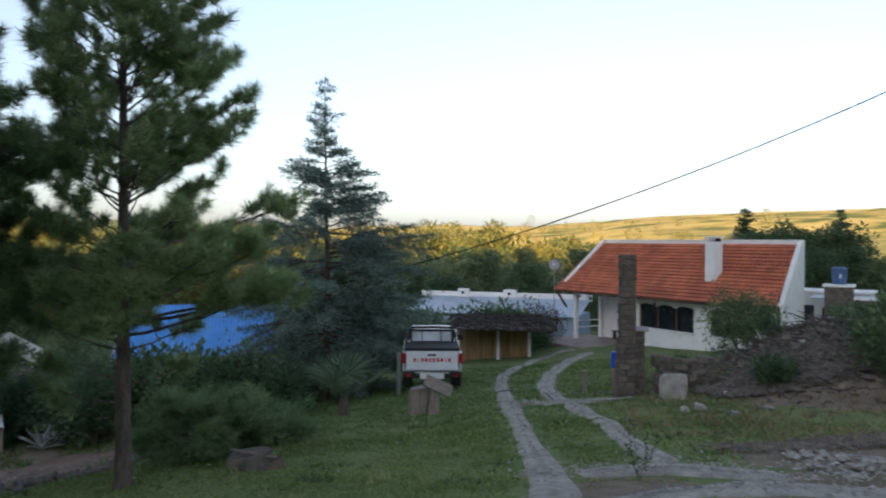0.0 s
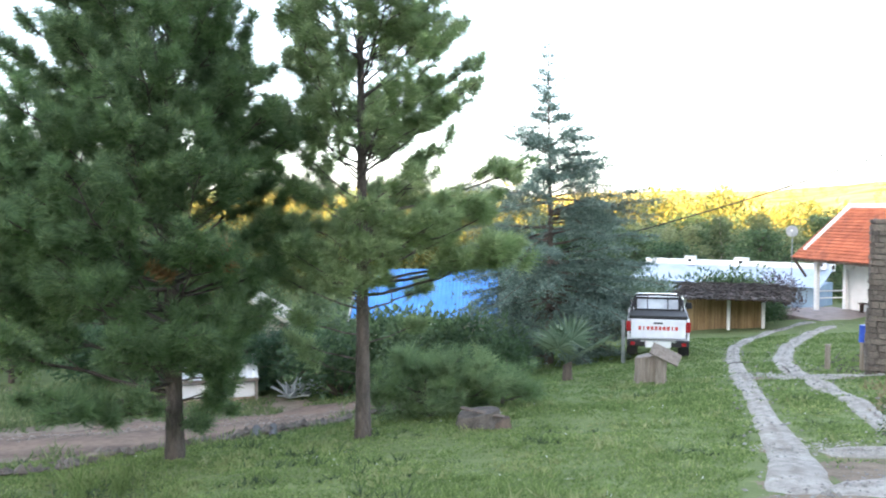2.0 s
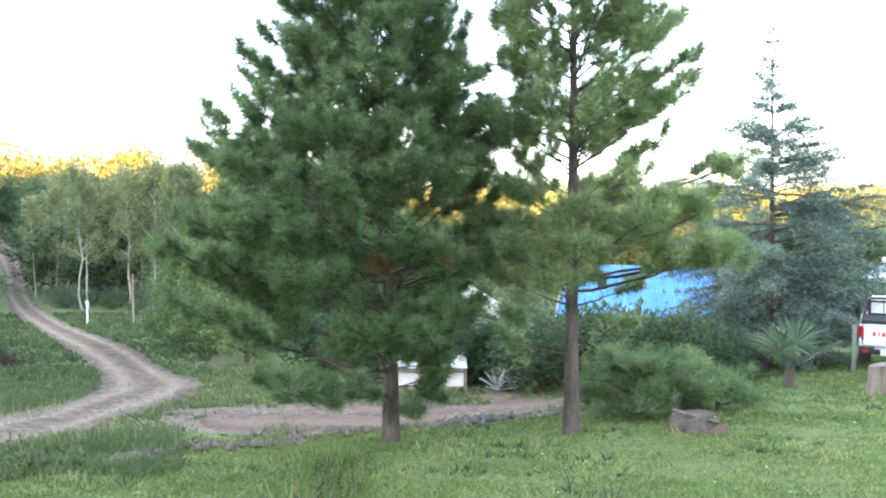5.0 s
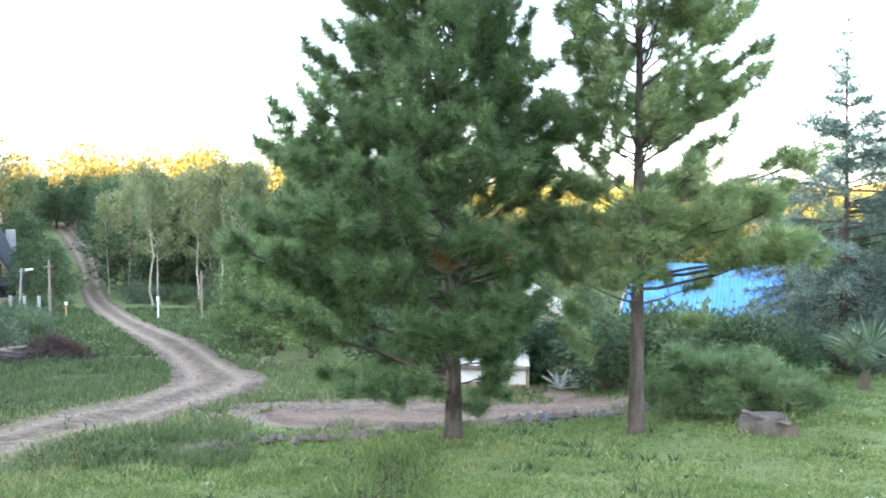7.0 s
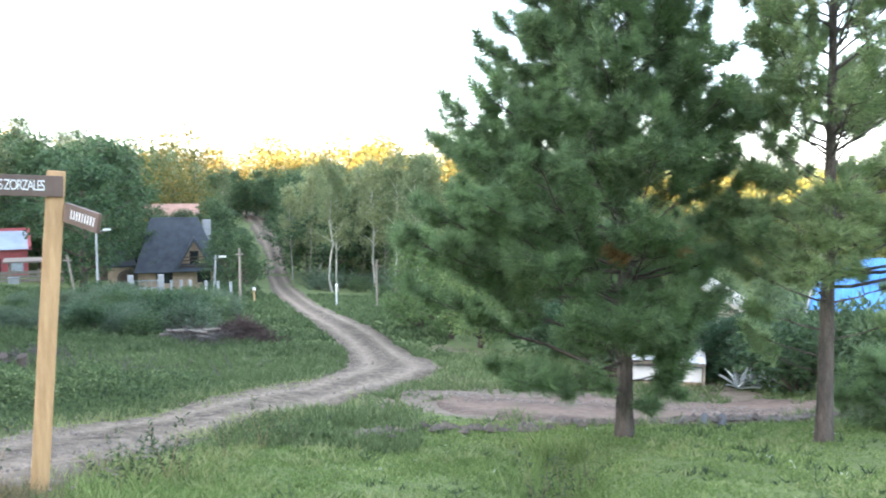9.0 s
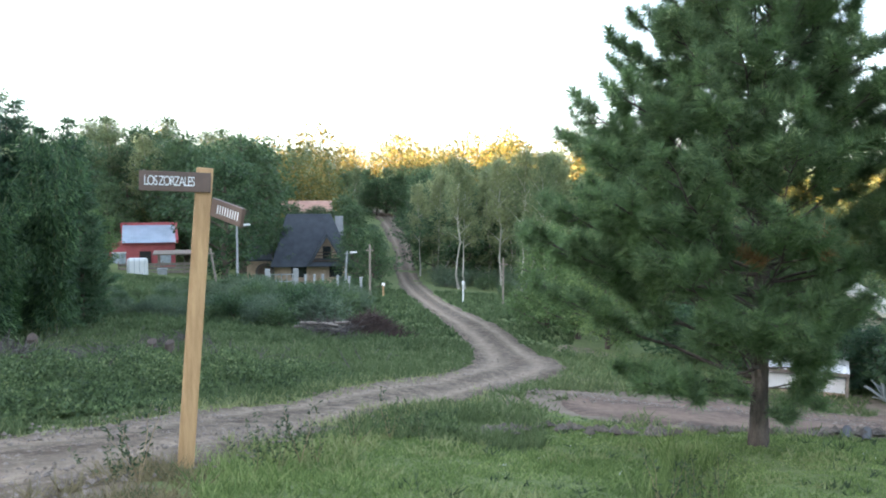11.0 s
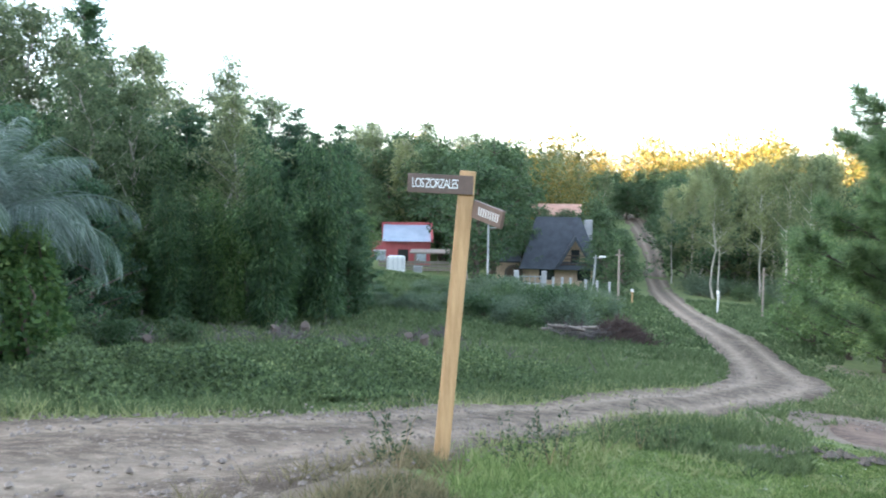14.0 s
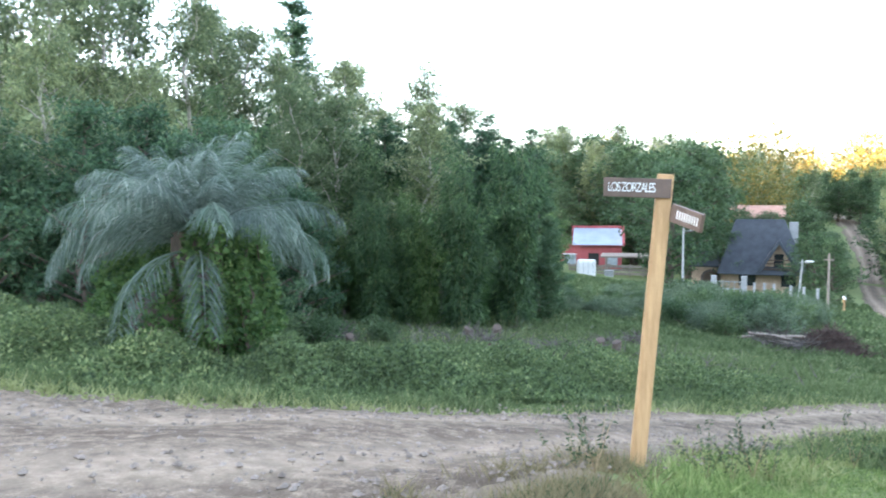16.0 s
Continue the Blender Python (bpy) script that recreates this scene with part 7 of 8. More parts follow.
# scrub between meadow and houses
for k in range(120):
    az, d = G.uniform(69.4, 90), G.uniform(35, 57)
    if az < 72 and d < 44:
        continue
    plant("bsh" if G.random() < 0.3 else "olv", az, d, min(2.0, max(0.45, top_at(az, d, G.uniform(-8.2, -6.7)))), 1.25)
for k in range(16):
    az, d = G.uniform(69.9, 71.6), G.uniform(64, 104)
    plant("bsh" if k % 2 else "olv", az, d, G.uniform(0.8, 1.5), 1.4)
for k in range(18):
    az, d = G.uniform(71.0, 79.5), G.uniform(46, 57)
    plant("bsh" if k % 3 == 0 else "olv", az, d, G.uniform(0.7, 1.25), 1.2)
for az, d, h in ((70.4, 54, 1.0), (71.3, 56, 1.15), (72.1, 53, 0.95), (72.9, 56, 1.2), (73.8, 54, 1.05), (74.6, 57, 1.0), (75.6, 52, 0.9), (76.6, 55, 1.3), (77.3, 57, 1.5), (78.1, 55, 1.4), (78.9, 57, 1.3), (80.2, 54, 1.0), (81.6, 56, 0.9), (83.0, 50, 0.9)):
    plant("olv" if int(az * 10) % 3 else "bsh", az, d, h, 1.25)
# bamboo and conifer hedge along the meadow
for k in range(26):
    az = 90.0 + k * 0.95 + G.normal(0, 0.25)
    d = 28.8 + 2.2 * math.sin(k * 1.7)
    plant("bam", az, d, top_at(az, d, (3.4 if k % 3 == 0 else -0.4) + G.uniform(-2.4, 1.8)), 0.9)
for az, d, el in ((88.0, 32, 1.4), (88.8, 33, 2.9), (89.8, 32.5, 3.6), (90.8, 32, 3.0), (91.9, 33, 4.2), (92.8, 32, 3.4), (94.0, 33.5, 4.8), (95.0, 32.5, 3.7), (96.4, 33, 4.6), (98.4, 33, 5.0), (99.6, 34, 4.4), (101.6, 33, 5.4), (103.0, 34, 6.0), (88.6, 35, 4.2), (90.2, 36, 3.6), (91.4, 34, 5.2), (93.4, 37, 4.6), (97.4, 36, 4.4), (89.4, 33, 1.0), (100.8, 36, 5.0)):
    plant("fir", az, d, top_at(az, d, el), 1.0)
for az, d, el in ((92.6, 40, 7.4), (94.4, 42, 5.6), (96.0, 41, 9.2), (98.0, 44, 7.4), (99.8, 40, 10.2), (101.4, 42, 9.8), (103.2, 40, 9.0), (105.0, 38, 10.5), (106.6, 40, 12.6), (108.2, 38, 12.4), (110.0, 40, 13.5), (111.8, 37, 14.0), (113.6, 39, 14.6), (115.4, 36, 15.0), (117.2, 38, 14.8), (119.2, 35, 15.6), (121.2, 37, 15), (123.4, 34, 16), (125.5, 36, 16), (114.0, 30, 9.5), (120.0, 28, 11), (101.3, 29.5, 8.2), (95.6, 29.0, 7.6), (103.4, 29, 8.6), (94.6, 30, 6.0)):
    plant("eun", az, d, top_at(az, d, el), 1.05)
for az, d, el in ((97.5, 31, 3.4), (99.2, 32, 5.0), (100.6, 30.5, 3.8), (102.0, 31.5, 6.4), (103.4, 30, 5.0), (105.0, 31, 7.0), (106.8, 30, 5.6), (108.5, 31, 7.4), (95.4, 31, 4.0)):
    plant("bam", az, d, top_at(az, d, el), 0.95)
plant("fir", 104.2, 60, top_at(104.2, 60, 13.6), 0.8)
for k in range(14):
    az = 104 + k * 1.7
    plant("brn", az, 25 + 2 * math.sin(k * 2.2), 5.0 + G.uniform(-0.8, 1.6), 1.0)
for k in range(12):
    plant("bsh", 99 + k * 2.2, 21.5 + 1.5 * math.sin(k * 1.9), G.uniform(0.5, 0.95), 1.1)
# north: behind the house and the sheds
for kind, az, d, el in (("fir", -7.6, 70, 2.2), ("brd", -8.8, 74, 1.0), ("brd", -9.9, 76, 1.7), ("brd", -8.3, 68, 1.2), ("brd", -10.7, 68, 1.4), ("brd", -12.2, 70, 1.5), ("brd", -13.6, 70, 1.3), ("brd", -11.2, 70, 1.2), ("fir", -12.9, 72, 2.1), ("brd", -14.0, 66, 0.2), ("brd", -15.4, 64, -0.4), ("brd", -16.8, 60, -0.8), ("brd", -10.2, 64, 0.2), ("brd", -12.2, 62, 0.0), ("euc", -6.8, 84, 0.9), ("brd", -18.5, 60, 0), ("brd", -20, 58, 0.3)):
    plant(kind, az, d, top_at(az, d, el), 1.1)
for k in range(26):
    az, d = -3 + k * 1.05 + G.normal(0, 0.3), G.uniform(66, 92)
    plant("brd" if k % 3 == 0 else "euc", az, d, top_at(az, d, G.uniform(-1.2, 0.1)), 1.5)
for k in range(18):
    az, d = 3.5 + k * 1.15 + G.normal(0, 0.3), G.uniform(58, 72)
    plant("brd" if k % 2 else "euc", az, d, top_at(az, d, G.uniform(-2.2, -0.7)), 1.6)
for az, d, h in ((12.6, 47, 2.6), (10.0, 44, 2.4), (8.6, 44.5, 2.3), (7.0, 44, 2.2), (13.8, 44, 2.8), (15.5, 42, 3.2), (17, 40, 3.5), (6.4, 41.5, 1.1), (5.5, 43.5, 0.9)):
    plant("bsh" if h < 2.5 else "olv", az, d, h, 1.1)
for k in range(16):
    az = 22 + k * 1.9
    plant("brd" if k % 2 else "olv", az, 40 + 4 * math.sin(k * 2.3), G.uniform(2.6, 5.0) if k % 2 else 2.4, 1.1)
for az, d, h in ((33.5, 27, 2.0), (31, 28, 2.2), (29, 28, 2.4), (26.5, 26, 2.2), (24, 25, 1.8), (22, 24, 1.2), (38.6, 29, 1.6), (45, 30, 2.0), (48, 31, 2.2)):
    plant("bsh", az, d, h, 1.2)
for az, d, h in ((37.8, 28.5, 2.3), (39.4, 28, 2.6), (41.0, 29, 2.7), (42.6, 28.5, 2.4), (44.2, 30, 2.8), (36.2, 30, 2.6)):
    plant("brn", az, d, h, 1.5)
# the dark red bush by the porch and the leaning tree before the windows
rb = shrub("dark_red_bush", 97, 1.2, 2.2, M_REDLEAF, "dark red-leaved bush by the porch", 2600, 0.12, 0.07, lobes=12)
set_at(rb, (-4.2, 45.2, float(land(-4.2, 45.2))), 1.0, 20)
tr = leafy_tree("small_tree", 88, 3.4, 1.4, 0.12, M_DARK_BARK, M_BROAD, "small spreading tree on the mound before the house", limbs=26, clumps=240, per=34, leaf_len=0.13, leaf_w=0.05, clump=0.36, trunk_r=0.07, stems=3, up=0.7)
set_at(tr, spot(-8.0, 27.0, -0.35), 0.88, 40)
for az, d, h in ((-9.6, 20.2, 0.75), (-15.9, 22.0, 1.0), (-16.6, 20.4, 1.2), (-4.0, 25.5, 0.6), (-3.0, 25, 0.4), (-9.4, 23.4, 0.5), (-15.4, 21.5, 0.9), (-16.6, 22.5, 1.5), (-17.4, 21, 1.4), (-13.4, 24.5, 0.6), (-10, 26.5, 0.6)):
    plant("bsh", az, d, h, 1.2)


def far_wood(name, rows, material, label, per=420, leaf_len=0.62, seed=1):
    """Distant trees, too many to count: rounded crowns of leaf clumps in one sheet."""
    g = np.random.default_rng(seed)
    a = np.array(rows)
    k = np.repeat(np.arange(len(a)), per)
    n = len(k)
    d = rand_dirs(g, n)
    lobe = 1 + 0.25 * np.sin(d[:, 0] * 5 + k) * np.cos(d[:, 2] * 4 + k * 2)
    r = a[k, 3] * lobe * g.random(n) ** 0.25
    p = np.stack([a[k, 0] + d[:, 0] * r, a[k, 1] + d[:, 1] * r, land(a[k, 0], a[k, 1]) + a[k, 2] * (0.55 + 0.45 * d[:, 2] * lobe * g.random(n) ** 0.15)], 1)
    v, f = flakes(p, unit(d + rand_dirs(g, n) + [0, 0, -0.2]), leaf_len * g.uniform(0.6, 1.4, n) * (a[k, 3] / 3), leaf_len * 0.42 * (a[k, 3] / 3), g)
    return tagged(part(name, mesh_np(name, v, f), material), label, "wood", kind="stuff")


def wood_rows(g, n, az0, az1, d0, d1, h0, h1, el=None, keep=None):
    out = []
    while len(out) < n:
        az, d = g.uniform(az0, az1), math.sqrt(g.uniform(d0**2, d1**2))
        x, y, z = spot(az, d)
        h = g.uniform(h0, h1)
        if el is not None:
            h = min(h, 1.6 + d * math.tan(radians(el + g.normal(0, 0.55))) - z)
        if h < 2:
            continue
        if (70 < az < 76.6 and d < 150):
            continue
        # the road up the hill stays in view
        rd = np.hypot(ROAD[:, 0], ROAD[:, 1])
        ra = np.degrees(np.arctan2(-ROAD[:, 0], ROAD[:, 1]))
        if ((rd > d) & (rd < 190) & (np.abs(ra - az) * d * 0.0175 < h * 0.36 + 2.0)).any():
            continue
        if min(np.hypot(ROAD[:, 0] - x, ROAD[:, 1] - y)) < 5 + h * 0.25:
            continue
        out.append((x, y, h, h * g.uniform(0.26, 0.36)))
    return out


gw = np.random.default_rng(5)
far_wood("north_wood", wood_rows(gw, 90, 1.0, 11, 100, 190, 8, 14, 0.1) + wood_rows(gw, 270, 8.0, 50, 120, 240, 10, 17, 1.1), M_WOODLEAF, "distant sunlit mixed wood across the valley", 330, 0.8, seed=2)
far_wood("hill_scrub", wood_rows(gw, 90, -22, 12, 150, 520, 4, 9, 0.9), M_WOODLEAF, "scattered trees on the far golden hillside", seed=3)
far_wood("west_wood", wood_rows(gw, 330, 50, 104, 150, 420, 9, 16, 2.1), M_WOODLEAF, "distant mixed wood on the western hill", seed=4)
far_wood("ridge_wood", wood_rows(gw, 130, 50, 86, 190, 300, 13, 30, 3.0), M_WOODLEAF, "tall trees with sunlit tops along the ridge", 380, 0.7, seed=9)
far_wood("road_wood", wood_rows(gw, 70, 60, 84, 105, 160, 7, 12, 0.8), M_WOODLEAF, "mixed trees beside the climbing road", seed=6)


# ---------- grass, weeds and ground cover ----------
def on_roads(x, y):
    d = off_line(x, y, ROAD)
    d = np.minimum(d, off_line(x, y, YARD))
    for q in TRACKS:
        d = np.minimum(d, off_line(x, y, q))
    return d


def grass(name, n, az0, az1, d0, d1, lo, hi, width, material, label, seed, power=1.0, gap=0.05, keep=None, tuft=5, lean=0.45):
    """Blades in tufts, thinner with distance."""
    g = np.random.default_rng(seed)
    az, d = np.radians(g.uniform(az0, az1, n)), d0 + (d1 - d0) * g.random(n) ** power
    x, y = -np.sin(az) * d, np.cos(az) * d
    far_off = on_roads(x, y)
    patch = np.sin(x * 0.9 + 2 * np.sin(y * 0.6)) * np.cos(y * 1.1 + x * 0.3)
    ok = far_off > gap + 0.1 * patch
    bare = np.exp(-0.5 * (((x - 7.8) / 4.2) ** 2 + ((y - 23.0) / 2.6) ** 2)) + np.exp(-0.5 * (((x - 3.8) / 1.8) ** 2 + ((y - 9.6) / 1.8) ** 2)) + 0.9 * np.exp(-0.5 * (((x - 0.2) / 0.7) ** 2 + ((y - 10.2) / 0.7) ** 2)) + np.exp(-0.5 * (((x - 3.0) / 1.3) ** 2 + ((y - 12.8) / 1.0) ** 2)) + 0.75 * np.exp(-0.5 * (((x + 15.6) / 2.0) ** 2 + ((y - 9.4) / 1.2) ** 2)) + 0.7 * np.exp(-0.5 * (((x + 26.5) / 4.5) ** 2 + ((y - 19.0) / 1.8) ** 2))
    ok &= g.random(n) > bare * 1.1
    if keep is not None:
        ok &= keep(x, y, far_off)
    x, y, patch, d = x[ok], y[ok], patch[ok], d[ok]
    k = np.repeat(np.arange(len(x)), tuft)
    px, py = x[k] + g.normal(0, 0.035, len(k)), y[k] + g.normal(0, 0.035, len(k))
    clod = np.sin(px * 3.1 + 2 * np.sin(py * 2.3)) * np.cos(py * 3.7 + px * 1.1)
    h = (lo + (hi - lo) * g.random(len(k)) ** 1.6) * (1 + 0.35 * patch[k] + 0.3 * clod)
    way = unit(np.stack([g.normal(0, lean, len(k)), g.normal(0, lean, len(k)), np.ones(len(k))], 1))
    v, f = needles(np.stack([px, py, land(px, py) - 0.01], 1), way, h, (width * 1.25 * (1 + d[k] / 14))[:, None], g)
    return tagged(part(name, mesh_np(name, v, f), material), label, "grass", kind="stuff")


def off_verge(x, y, o):
    """The lawn ends in a curve at the sign; bare earth and dry weeds lie beyond it."""
    return (x > -4.2) | (y > 1.12 - 0.2 * (x + 7.5) + 0.12 * np.sin(x * 5) + 0.08 * np.sin(x * 11 + y * 7)) | (y < -14)


grass("lawn_grass", 66000, -17, 92, 2.5, 17, 0.03, 0.085, 0.011, M_GRASS, "short green lawn grass", 51, 0.8, gap=0.12, keep=off_verge, lean=0.85)
grass("near_lawn", 5000, 0, 360, 0.3, 5, 0.03, 0.08, 0.010, M_GRASS, "short lawn grass on the rise", 67, 0.7, gap=0.12, keep=off_verge, lean=0.85)
grass("lawn_tufts", 5200, -10, 88, 4.0, 20, 0.08, 0.17, 0.014, M_TUFT, "pale clumps of longer lawn grass", 59, 0.9, gap=0.3, keep=lambda x, y, o: np.sin(x * 2.1 + 1.5 * np.sin(y * 1.3)) * np.cos(y * 1.9 + x * 0.6) > 0.25, tuft=6, lean=0.8)
grass("lawn_weeds", 2600, -10, 88, 4.0, 18, 0.08, 0.2, 0.014, M_WEED, "dark clumps of broader weeds in the lawn", 64, 0.9, gap=0.3, keep=lambda x, y, o: np.sin(x * 1.7 + 2.5 * np.sin(y * 1.1)) * np.cos(y * 2.3 - x * 0.8) > 0.45, tuft=6, lean=0.9)
grass("lawn_flowers", 110, 0, 62, 6, 16, 0.05, 0.075, 0.016, M_FLOWER, "tiny white flowers in the lawn", 60, 0.9, gap=0.4, tuft=2, lean=1.2)
grass("far_lawn_grass", 30000, -8, 36, 15, 34, 0.04, 0.10, 0.013, M_GRASS, "short green grass down the slope", 52, 0.9, tuft=4, lean=0.8)
grass("tall_grass", 3000, 28, 96, 4.5, 13.5, 0.08, 0.26, 0.010, M_GRASS, "tall verge grass along the road edge", 53, 1.0, keep=lambda x, y, o: (o < 1.3) & off_verge(x, y, o), tuft=6, lean=0.6)
grass("dry_weeds", 2600, 78, 100, 5.2, 8.4, 0.06, 0.3, 0.008, M_DRYGRASS, "dry brown weeds round the sign post", 54, 1.0, gap=-0.25, keep=lambda x, y, o: ~off_verge(x, y, o) & (o < 1.2) & (np.sin(x * 3.1 + 2 * np.sin(y * 2.7)) > -0.5), tuft=5, lean=0.8)
grass("verge_weeds", 1500, 78, 100, 5.2, 8.4, 0.05, 0.2, 0.010, M_WEED, "low green weeds among dry stalks", 68, 1.0, gap=-0.1, keep=lambda x, y, o: ~off_verge(x, y, o) & (np.sin(x * 3.1 + 2 * np.sin(y * 2.7)) > 0.1), tuft=5, lean=0.9)
grass("meadow_grass", 46000, 58, 128, 11, 34, 0.08, 0.28, 0.016, M_MEADOW, "rough meadow grass", 55, 1.0, tuft=4, lean=0.7)
grass("verge_grass", 9000, 38, 60, 17, 34, 0.08, 0.3, 0.016, M_MEADOW, "rough grass between road and yard", 63, 1.0, tuft=4, lean=0.7)
grass("meadow_straw", 3600, 84, 106, 19, 28, 0.06, 0.2, 0.014, M_TUFT, "patches of dry pale grass in the meadow", 69, 1.0, keep=lambda x, y, o: np.sin(x * 0.9 + 2 * np.sin(y * 0.7)) > 0.1, tuft=4, lean=0.9)
grass("valley_grass", 26000, 56, 93, 30, 75, 0.10, 0.3, 0.03, M_MEADOW, "rough grass in the valley bottom", 57, 1.0, tuft=3, lean=0.7)
grass("road_fringe", 12000, 62, 128, 9, 24, 0.07, 0.24, 0.013, M_TUFT, "pale yellow-green grass fringing the dirt road", 65, 1.0, gap=-0.4, keep=lambda x, y, o: o < 0.8 + 0.6 * np.sin(x * 1.1 + y * 1.7), tuft=5, lean=0.8)
grass("yard_weeds", 5200, 26, 66, 10, 26, 0.06, 0.26, 0.013, M_MEADOW, "weedy tufts along the bare yard edge", 66, 1.0, gap=-1.2, keep=lambda x, y, o: (off_line(x, y, YARD) < 0.8) & (np.sin(x * 1.9 + 2 * np.sin(y * 1.3)) + 0.9 * off_line(x, y, YARD) > -0.25) & (off_line(x, y, ROAD) > 0.2), tuft=5, lean=0.8)
grass("ditch_grass", 2600, 34, 62, 5.5, 12, 0.15, 0.42, 0.010, M_GRASS, "tall grass in the lawn ditch", 58, 1.0, keep=lambda x, y, o: np.hypot(x + 6.6 + 0.73 * ((x + 6.6) * -0.73 + (y - 5.8) * 0.68), y - 5.8 - 0.68 * ((x + 6.6) * -0.73 + (y - 5.8) * 0.68)) < 0.45)
grass("mound_grass", 1500, -20, 0, 14, 30, 0.08, 0.3, 0.012, M_DRYGRASS, "dry straw grass on the mound", 56, tuft=5, lean=0.8)


def weeds_form(g, n):
    """Broad-leaved creeper along the far road edge and up the bank, in low heaps."""
    az, d = np.radians(g.uniform(64, 130, n)), 12.0 + 10.0 * g.random(n) ** 1.3
    x, y = -np.sin(az) * d, np.cos(az) * d
    o = off_line(x, y, ROAD)
    ok = (o > 0.7)
    x, y = np.where(ok, x, -17.0), np.where(ok, y, -7.0 + g.normal(0, 1.0, n))
    lump = 0.5 + 0.5 * np.sin(x * 1.3 + 2 * np.sin(y * 0.9)) * np.cos(y * 1.7)
    amount = np.clip((off_line(x, y, ROAD) - 0.6) / 1.5, 0.1, 1) * np.exp(-np.maximum(0, off_line(x, y, ROAD) - 4) / 3.5)
    z = land(x, y) + (0.05 + 0.75 * lump**1.6 * amount) * g.random(n) ** 0.4
    return np.stack([x, y, z], 1), np.stack([g.normal(0, 0.5, n), g.normal(0, 0.5, n), np.ones(n)], 1)


leaf_shell("creeper", 150000, weeds_form, M_CREEPER, "leafy green creeper carpeting the road bank", "creeper", 0.068, 61, "stuff", 0.3)


def weed_plant(seed, label):
    g = np.random.default_rng(seed)
    ob = thing("weed", (0, 0, 0), label, "weed")
    items, c = [], []
    for k in range(5):
        d = unit(np.array([g.normal(0, 0.25), g.normal(0, 0.25), 1.0]))
        p, r = limb(g, np.zeros(3), d, g.uniform(0.4, 0.75), 0.005, 0.05)
        items.append((p, r))
        u = g.uniform(0.2, 1, 26)
        c.append(np.stack([np.interp(u, np.linspace(0, 1, 6), p[:, j]) for j in range(3)], 1))
    c = np.concatenate(c)
    v, f = blades(c, unit(rand_dirs(g, len(c)) + [0, 0, 0.3]), 0.06, 0.018, g)
    part("stem", mesh_np("stem", *tubes(items, 4)), M_DRYGRASS, ob)
    part("foliage", mesh_np("foliage", v, f), M_WEED, ob)
    return ob


wd = weed_plant(3, "tall thin roadside weed")
first = True
for az, d in ((76.0, 8.6), (73.5, 9.2), (71, 10.2), (77.5, 8.4), (68.5, 11.0), (85.0, 7.4), (86.5, 7.2), (74.6, 9.0), (66.5, 11.6), (48, 9), (50, 8.4), (46.5, 9.2), (-1.6, 11.0), (-6.5, 13.5), (-9, 14.2)):
    at = spot(az, d, -0.02)
    if first:
        set_at(wd, at, 0.9, az * 7)
        first = False
    else:
        again(wd, at, G.uniform(0.7, 1.25), az * 37)


# ---------- loose stones on the roads ----------
def pebbles(name, n, line, lo, hi, material, label, seed, reach=40, edge=1.0):
    """Small angular stones, each a squashed four-sided crystal, strewn along a road."""
    g = np.random.default_rng(seed)
    near = line[np.hypot(line[:, 0], line[:, 1]) < reach]
    k = g.integers(0, len(near), n)
    w = g.uniform(-edge, edge, n)
    x, y = near[k, 0] + g.normal(0, 0.2, n) + w * near[k, 2] * 0.7, near[k, 1] + g.normal(0, 0.2, n) + w * near[k, 2] * 0.7
    s = lo + (hi - lo) * g.random(n) ** 3
    base = np.array([[1, 0, 0], [0, 1, 0], [-1, 0, 0], [0, -1, 0], [0, 0, 0.8], [0, 0, -0.6]], float)
    a = g.uniform(0, 6.28, n)
    jit = base[None] * (1 + g.normal(0, 0.25, (n, 6, 1)))
    vx = jit[..., 0] * np.cos(a)[:, None] - jit[..., 1] * np.sin(a)[:, None]
    vy = jit[..., 0] * np.sin(a)[:, None] + jit[..., 1] * np.cos(a)[:, None]
    v = np.stack([x[:, None] + vx * s[:, None], y[:, None] + vy * s[:, None] * 0.8, (land(x, y) + 0.06)[:, None] + jit[..., 2] * s[:, None] * 0.7], -1).reshape(-1, 3)
    t = np.array([[0, 1, 4], [1, 2, 4], [2, 3, 4], [3, 0, 4], [1, 0, 5], [2, 1, 5], [3, 2, 5], [0, 3, 5]])
    f = (np.arange(n)[:, None, None] * 6 + t[None]).reshape(-1, 3)
    return tagged(part(name, mesh_np(name, v, f), material), label, "gravel", kind="stuff")


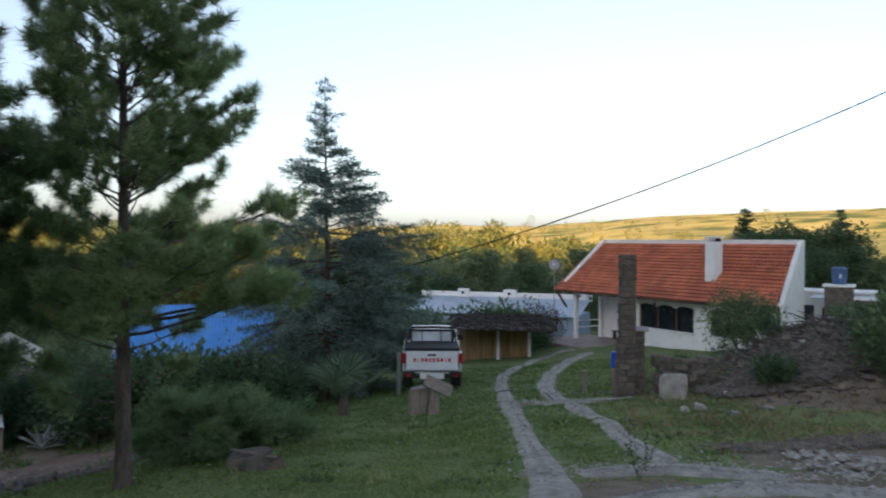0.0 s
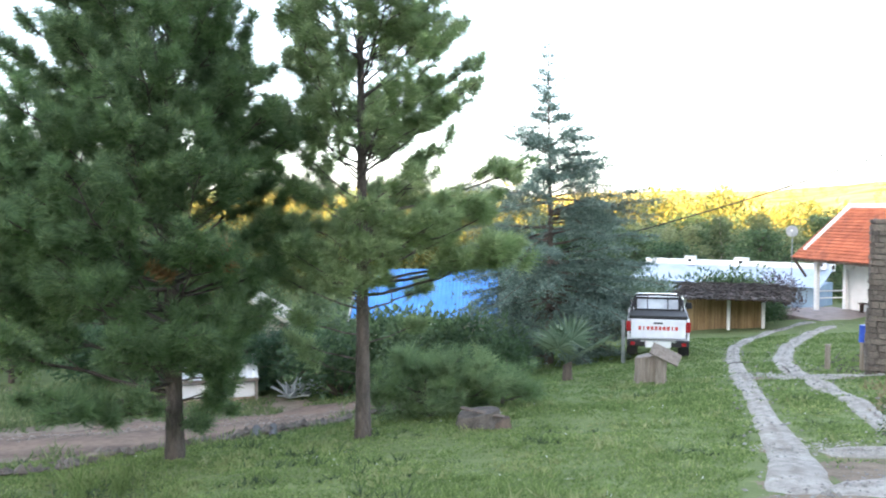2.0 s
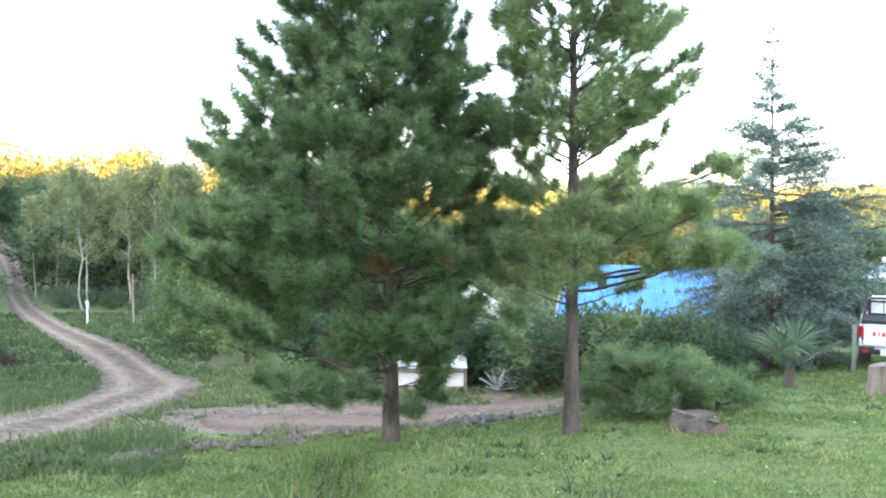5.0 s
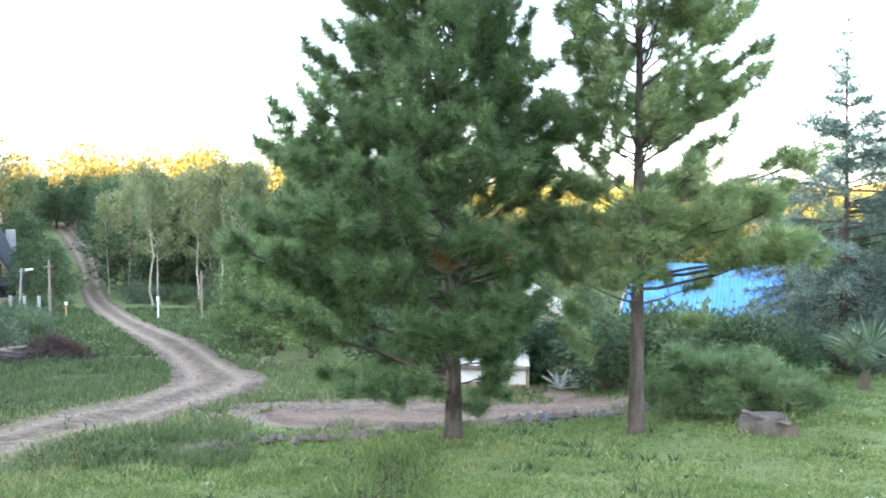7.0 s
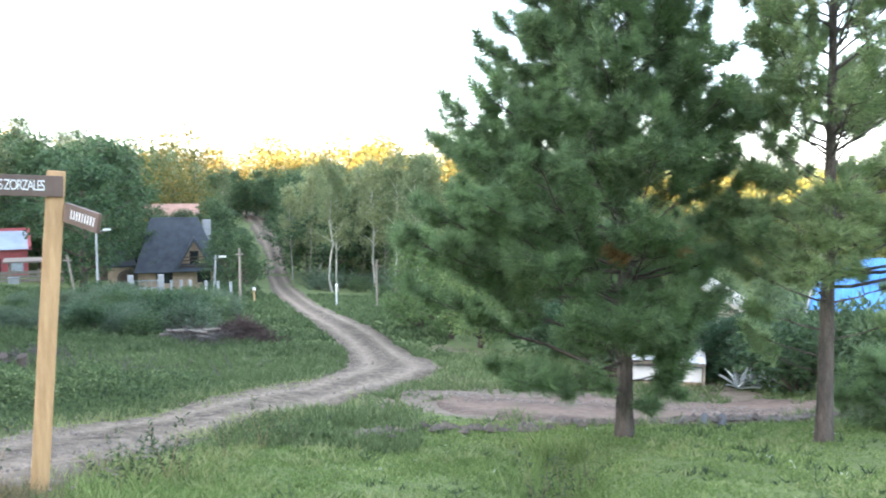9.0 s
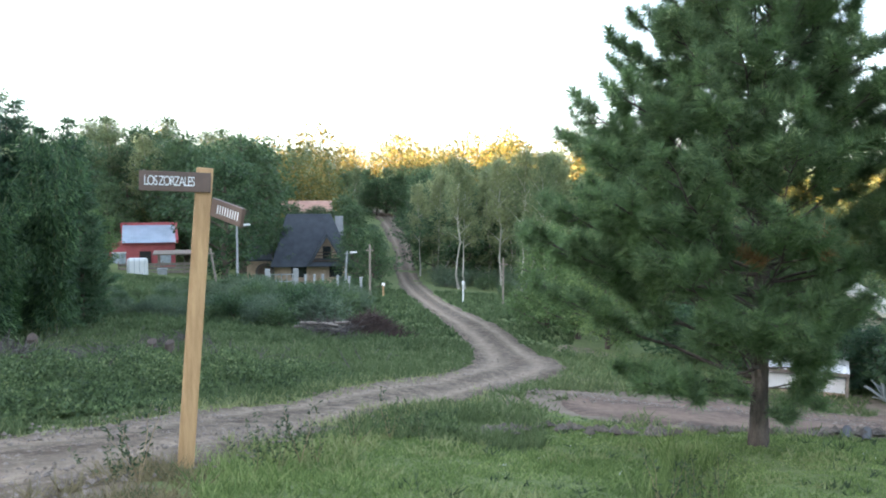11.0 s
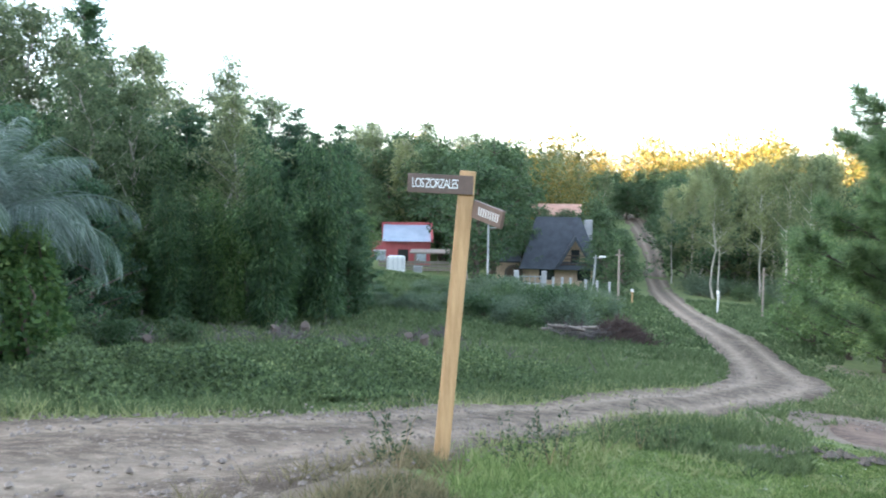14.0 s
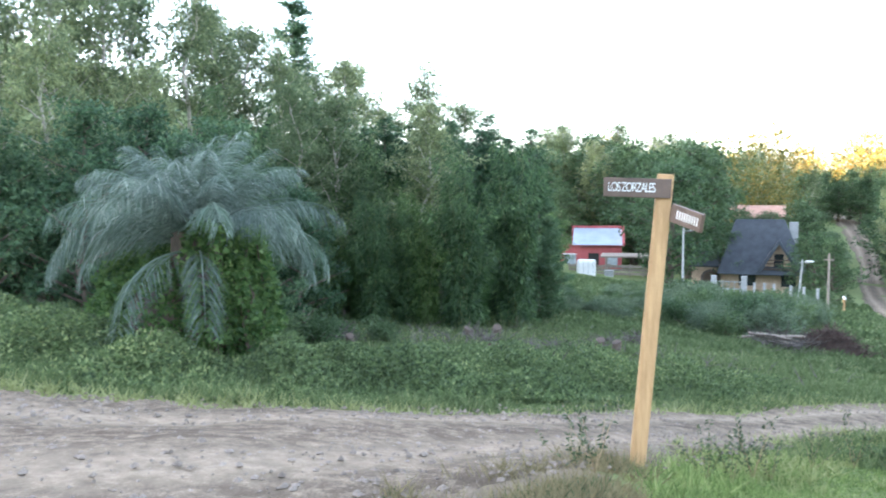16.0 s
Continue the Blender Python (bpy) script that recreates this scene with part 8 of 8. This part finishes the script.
pebbles("road_gravel", 7000, ROAD, 0.006, 0.045, M_PEBBLE, "loose brown gravel on the dirt road", 71, 30, 1.1)
pebbles("near_gravel", 6500, ROAD, 0.006, 0.055, M_PEBBLE, "small brown stones scattered over the road", 74, 13, 1.15)
EDGE = along([(-11.6, 5.8, 0.5), (-11.3, 8.2, 0.7), (-10.9, 11.0, 0.7), (-10.1, 13.2, 0.6), (-9.0, 15.2, 0.4)])
pebbles("drain_stones", 620, EDGE, 0.02, 0.15, M_STONE, "dark rough stones along the drain edge", 73, 40, 1.2)
for dx in (0.0, 0.3):
    at = (-10.05 + dx * 0.75, 12.35 + dx * 0.75)
    pv, pf = tube_np([(0, -0.3, 0), (0, 0.5, 0)], [0.075, 0.075], 12)
    pp = tagged(part("drain_pipe", mesh_np("drain_pipe", pv, pf, True), M_BLACK), "dark open drain pipe under the yard edge", "pipe", "drain pipes")
    pp.matrix_basis = pose(at[0], at[1], float(land(*at)) + 0.015, 0, 0, 38)
pebbles("yard_gravel", 1500, YARD, 0.01, 0.07, M_PEBBLE, "loose stones along the yard road", 72, 40, 1.4)
HEAP = along([(2.6, 20.6, 0.8), (4.0, 20.9, 1.3), (6.0, 21.6, 1.8), (8.5, 22.4, 2.0)])
pebbles("mound_rubble", 7000, HEAP, 0.02, 0.16, M_STONE, "dark clods and broken stone on the mound", 90, 45, 1.2)
SPOIL = along([(1.7, 13.0, 0.3), (2.6, 13.4, 0.5), (3.6, 14.0, 0.6), (5.0, 14.4, 0.6)])
pebbles("dark_clods", 2600, SPOIL, 0.012, 0.06, M_STONE, "dark earth clods beside the driveway", 91, 45, 1.2)
RUBBLE = along([(2.6, 12.6, 0.4), (3.3, 11.6, 0.6), (4.2, 11.0, 0.6), (5.2, 10.6, 0.5)])
pebbles("grey_rubble", 900, RUBBLE, 0.012, 0.075, M_ROCK, "pale broken rubble strewn beside the gravel", 92, 45, 1.2)
for j, q in enumerate(TRACKS):
    pebbles("track_gravel", 900, q, 0.008, 0.04, M_ROCK, "loose pale gravel on the wheel track", 80 + j, 45, 1.0)
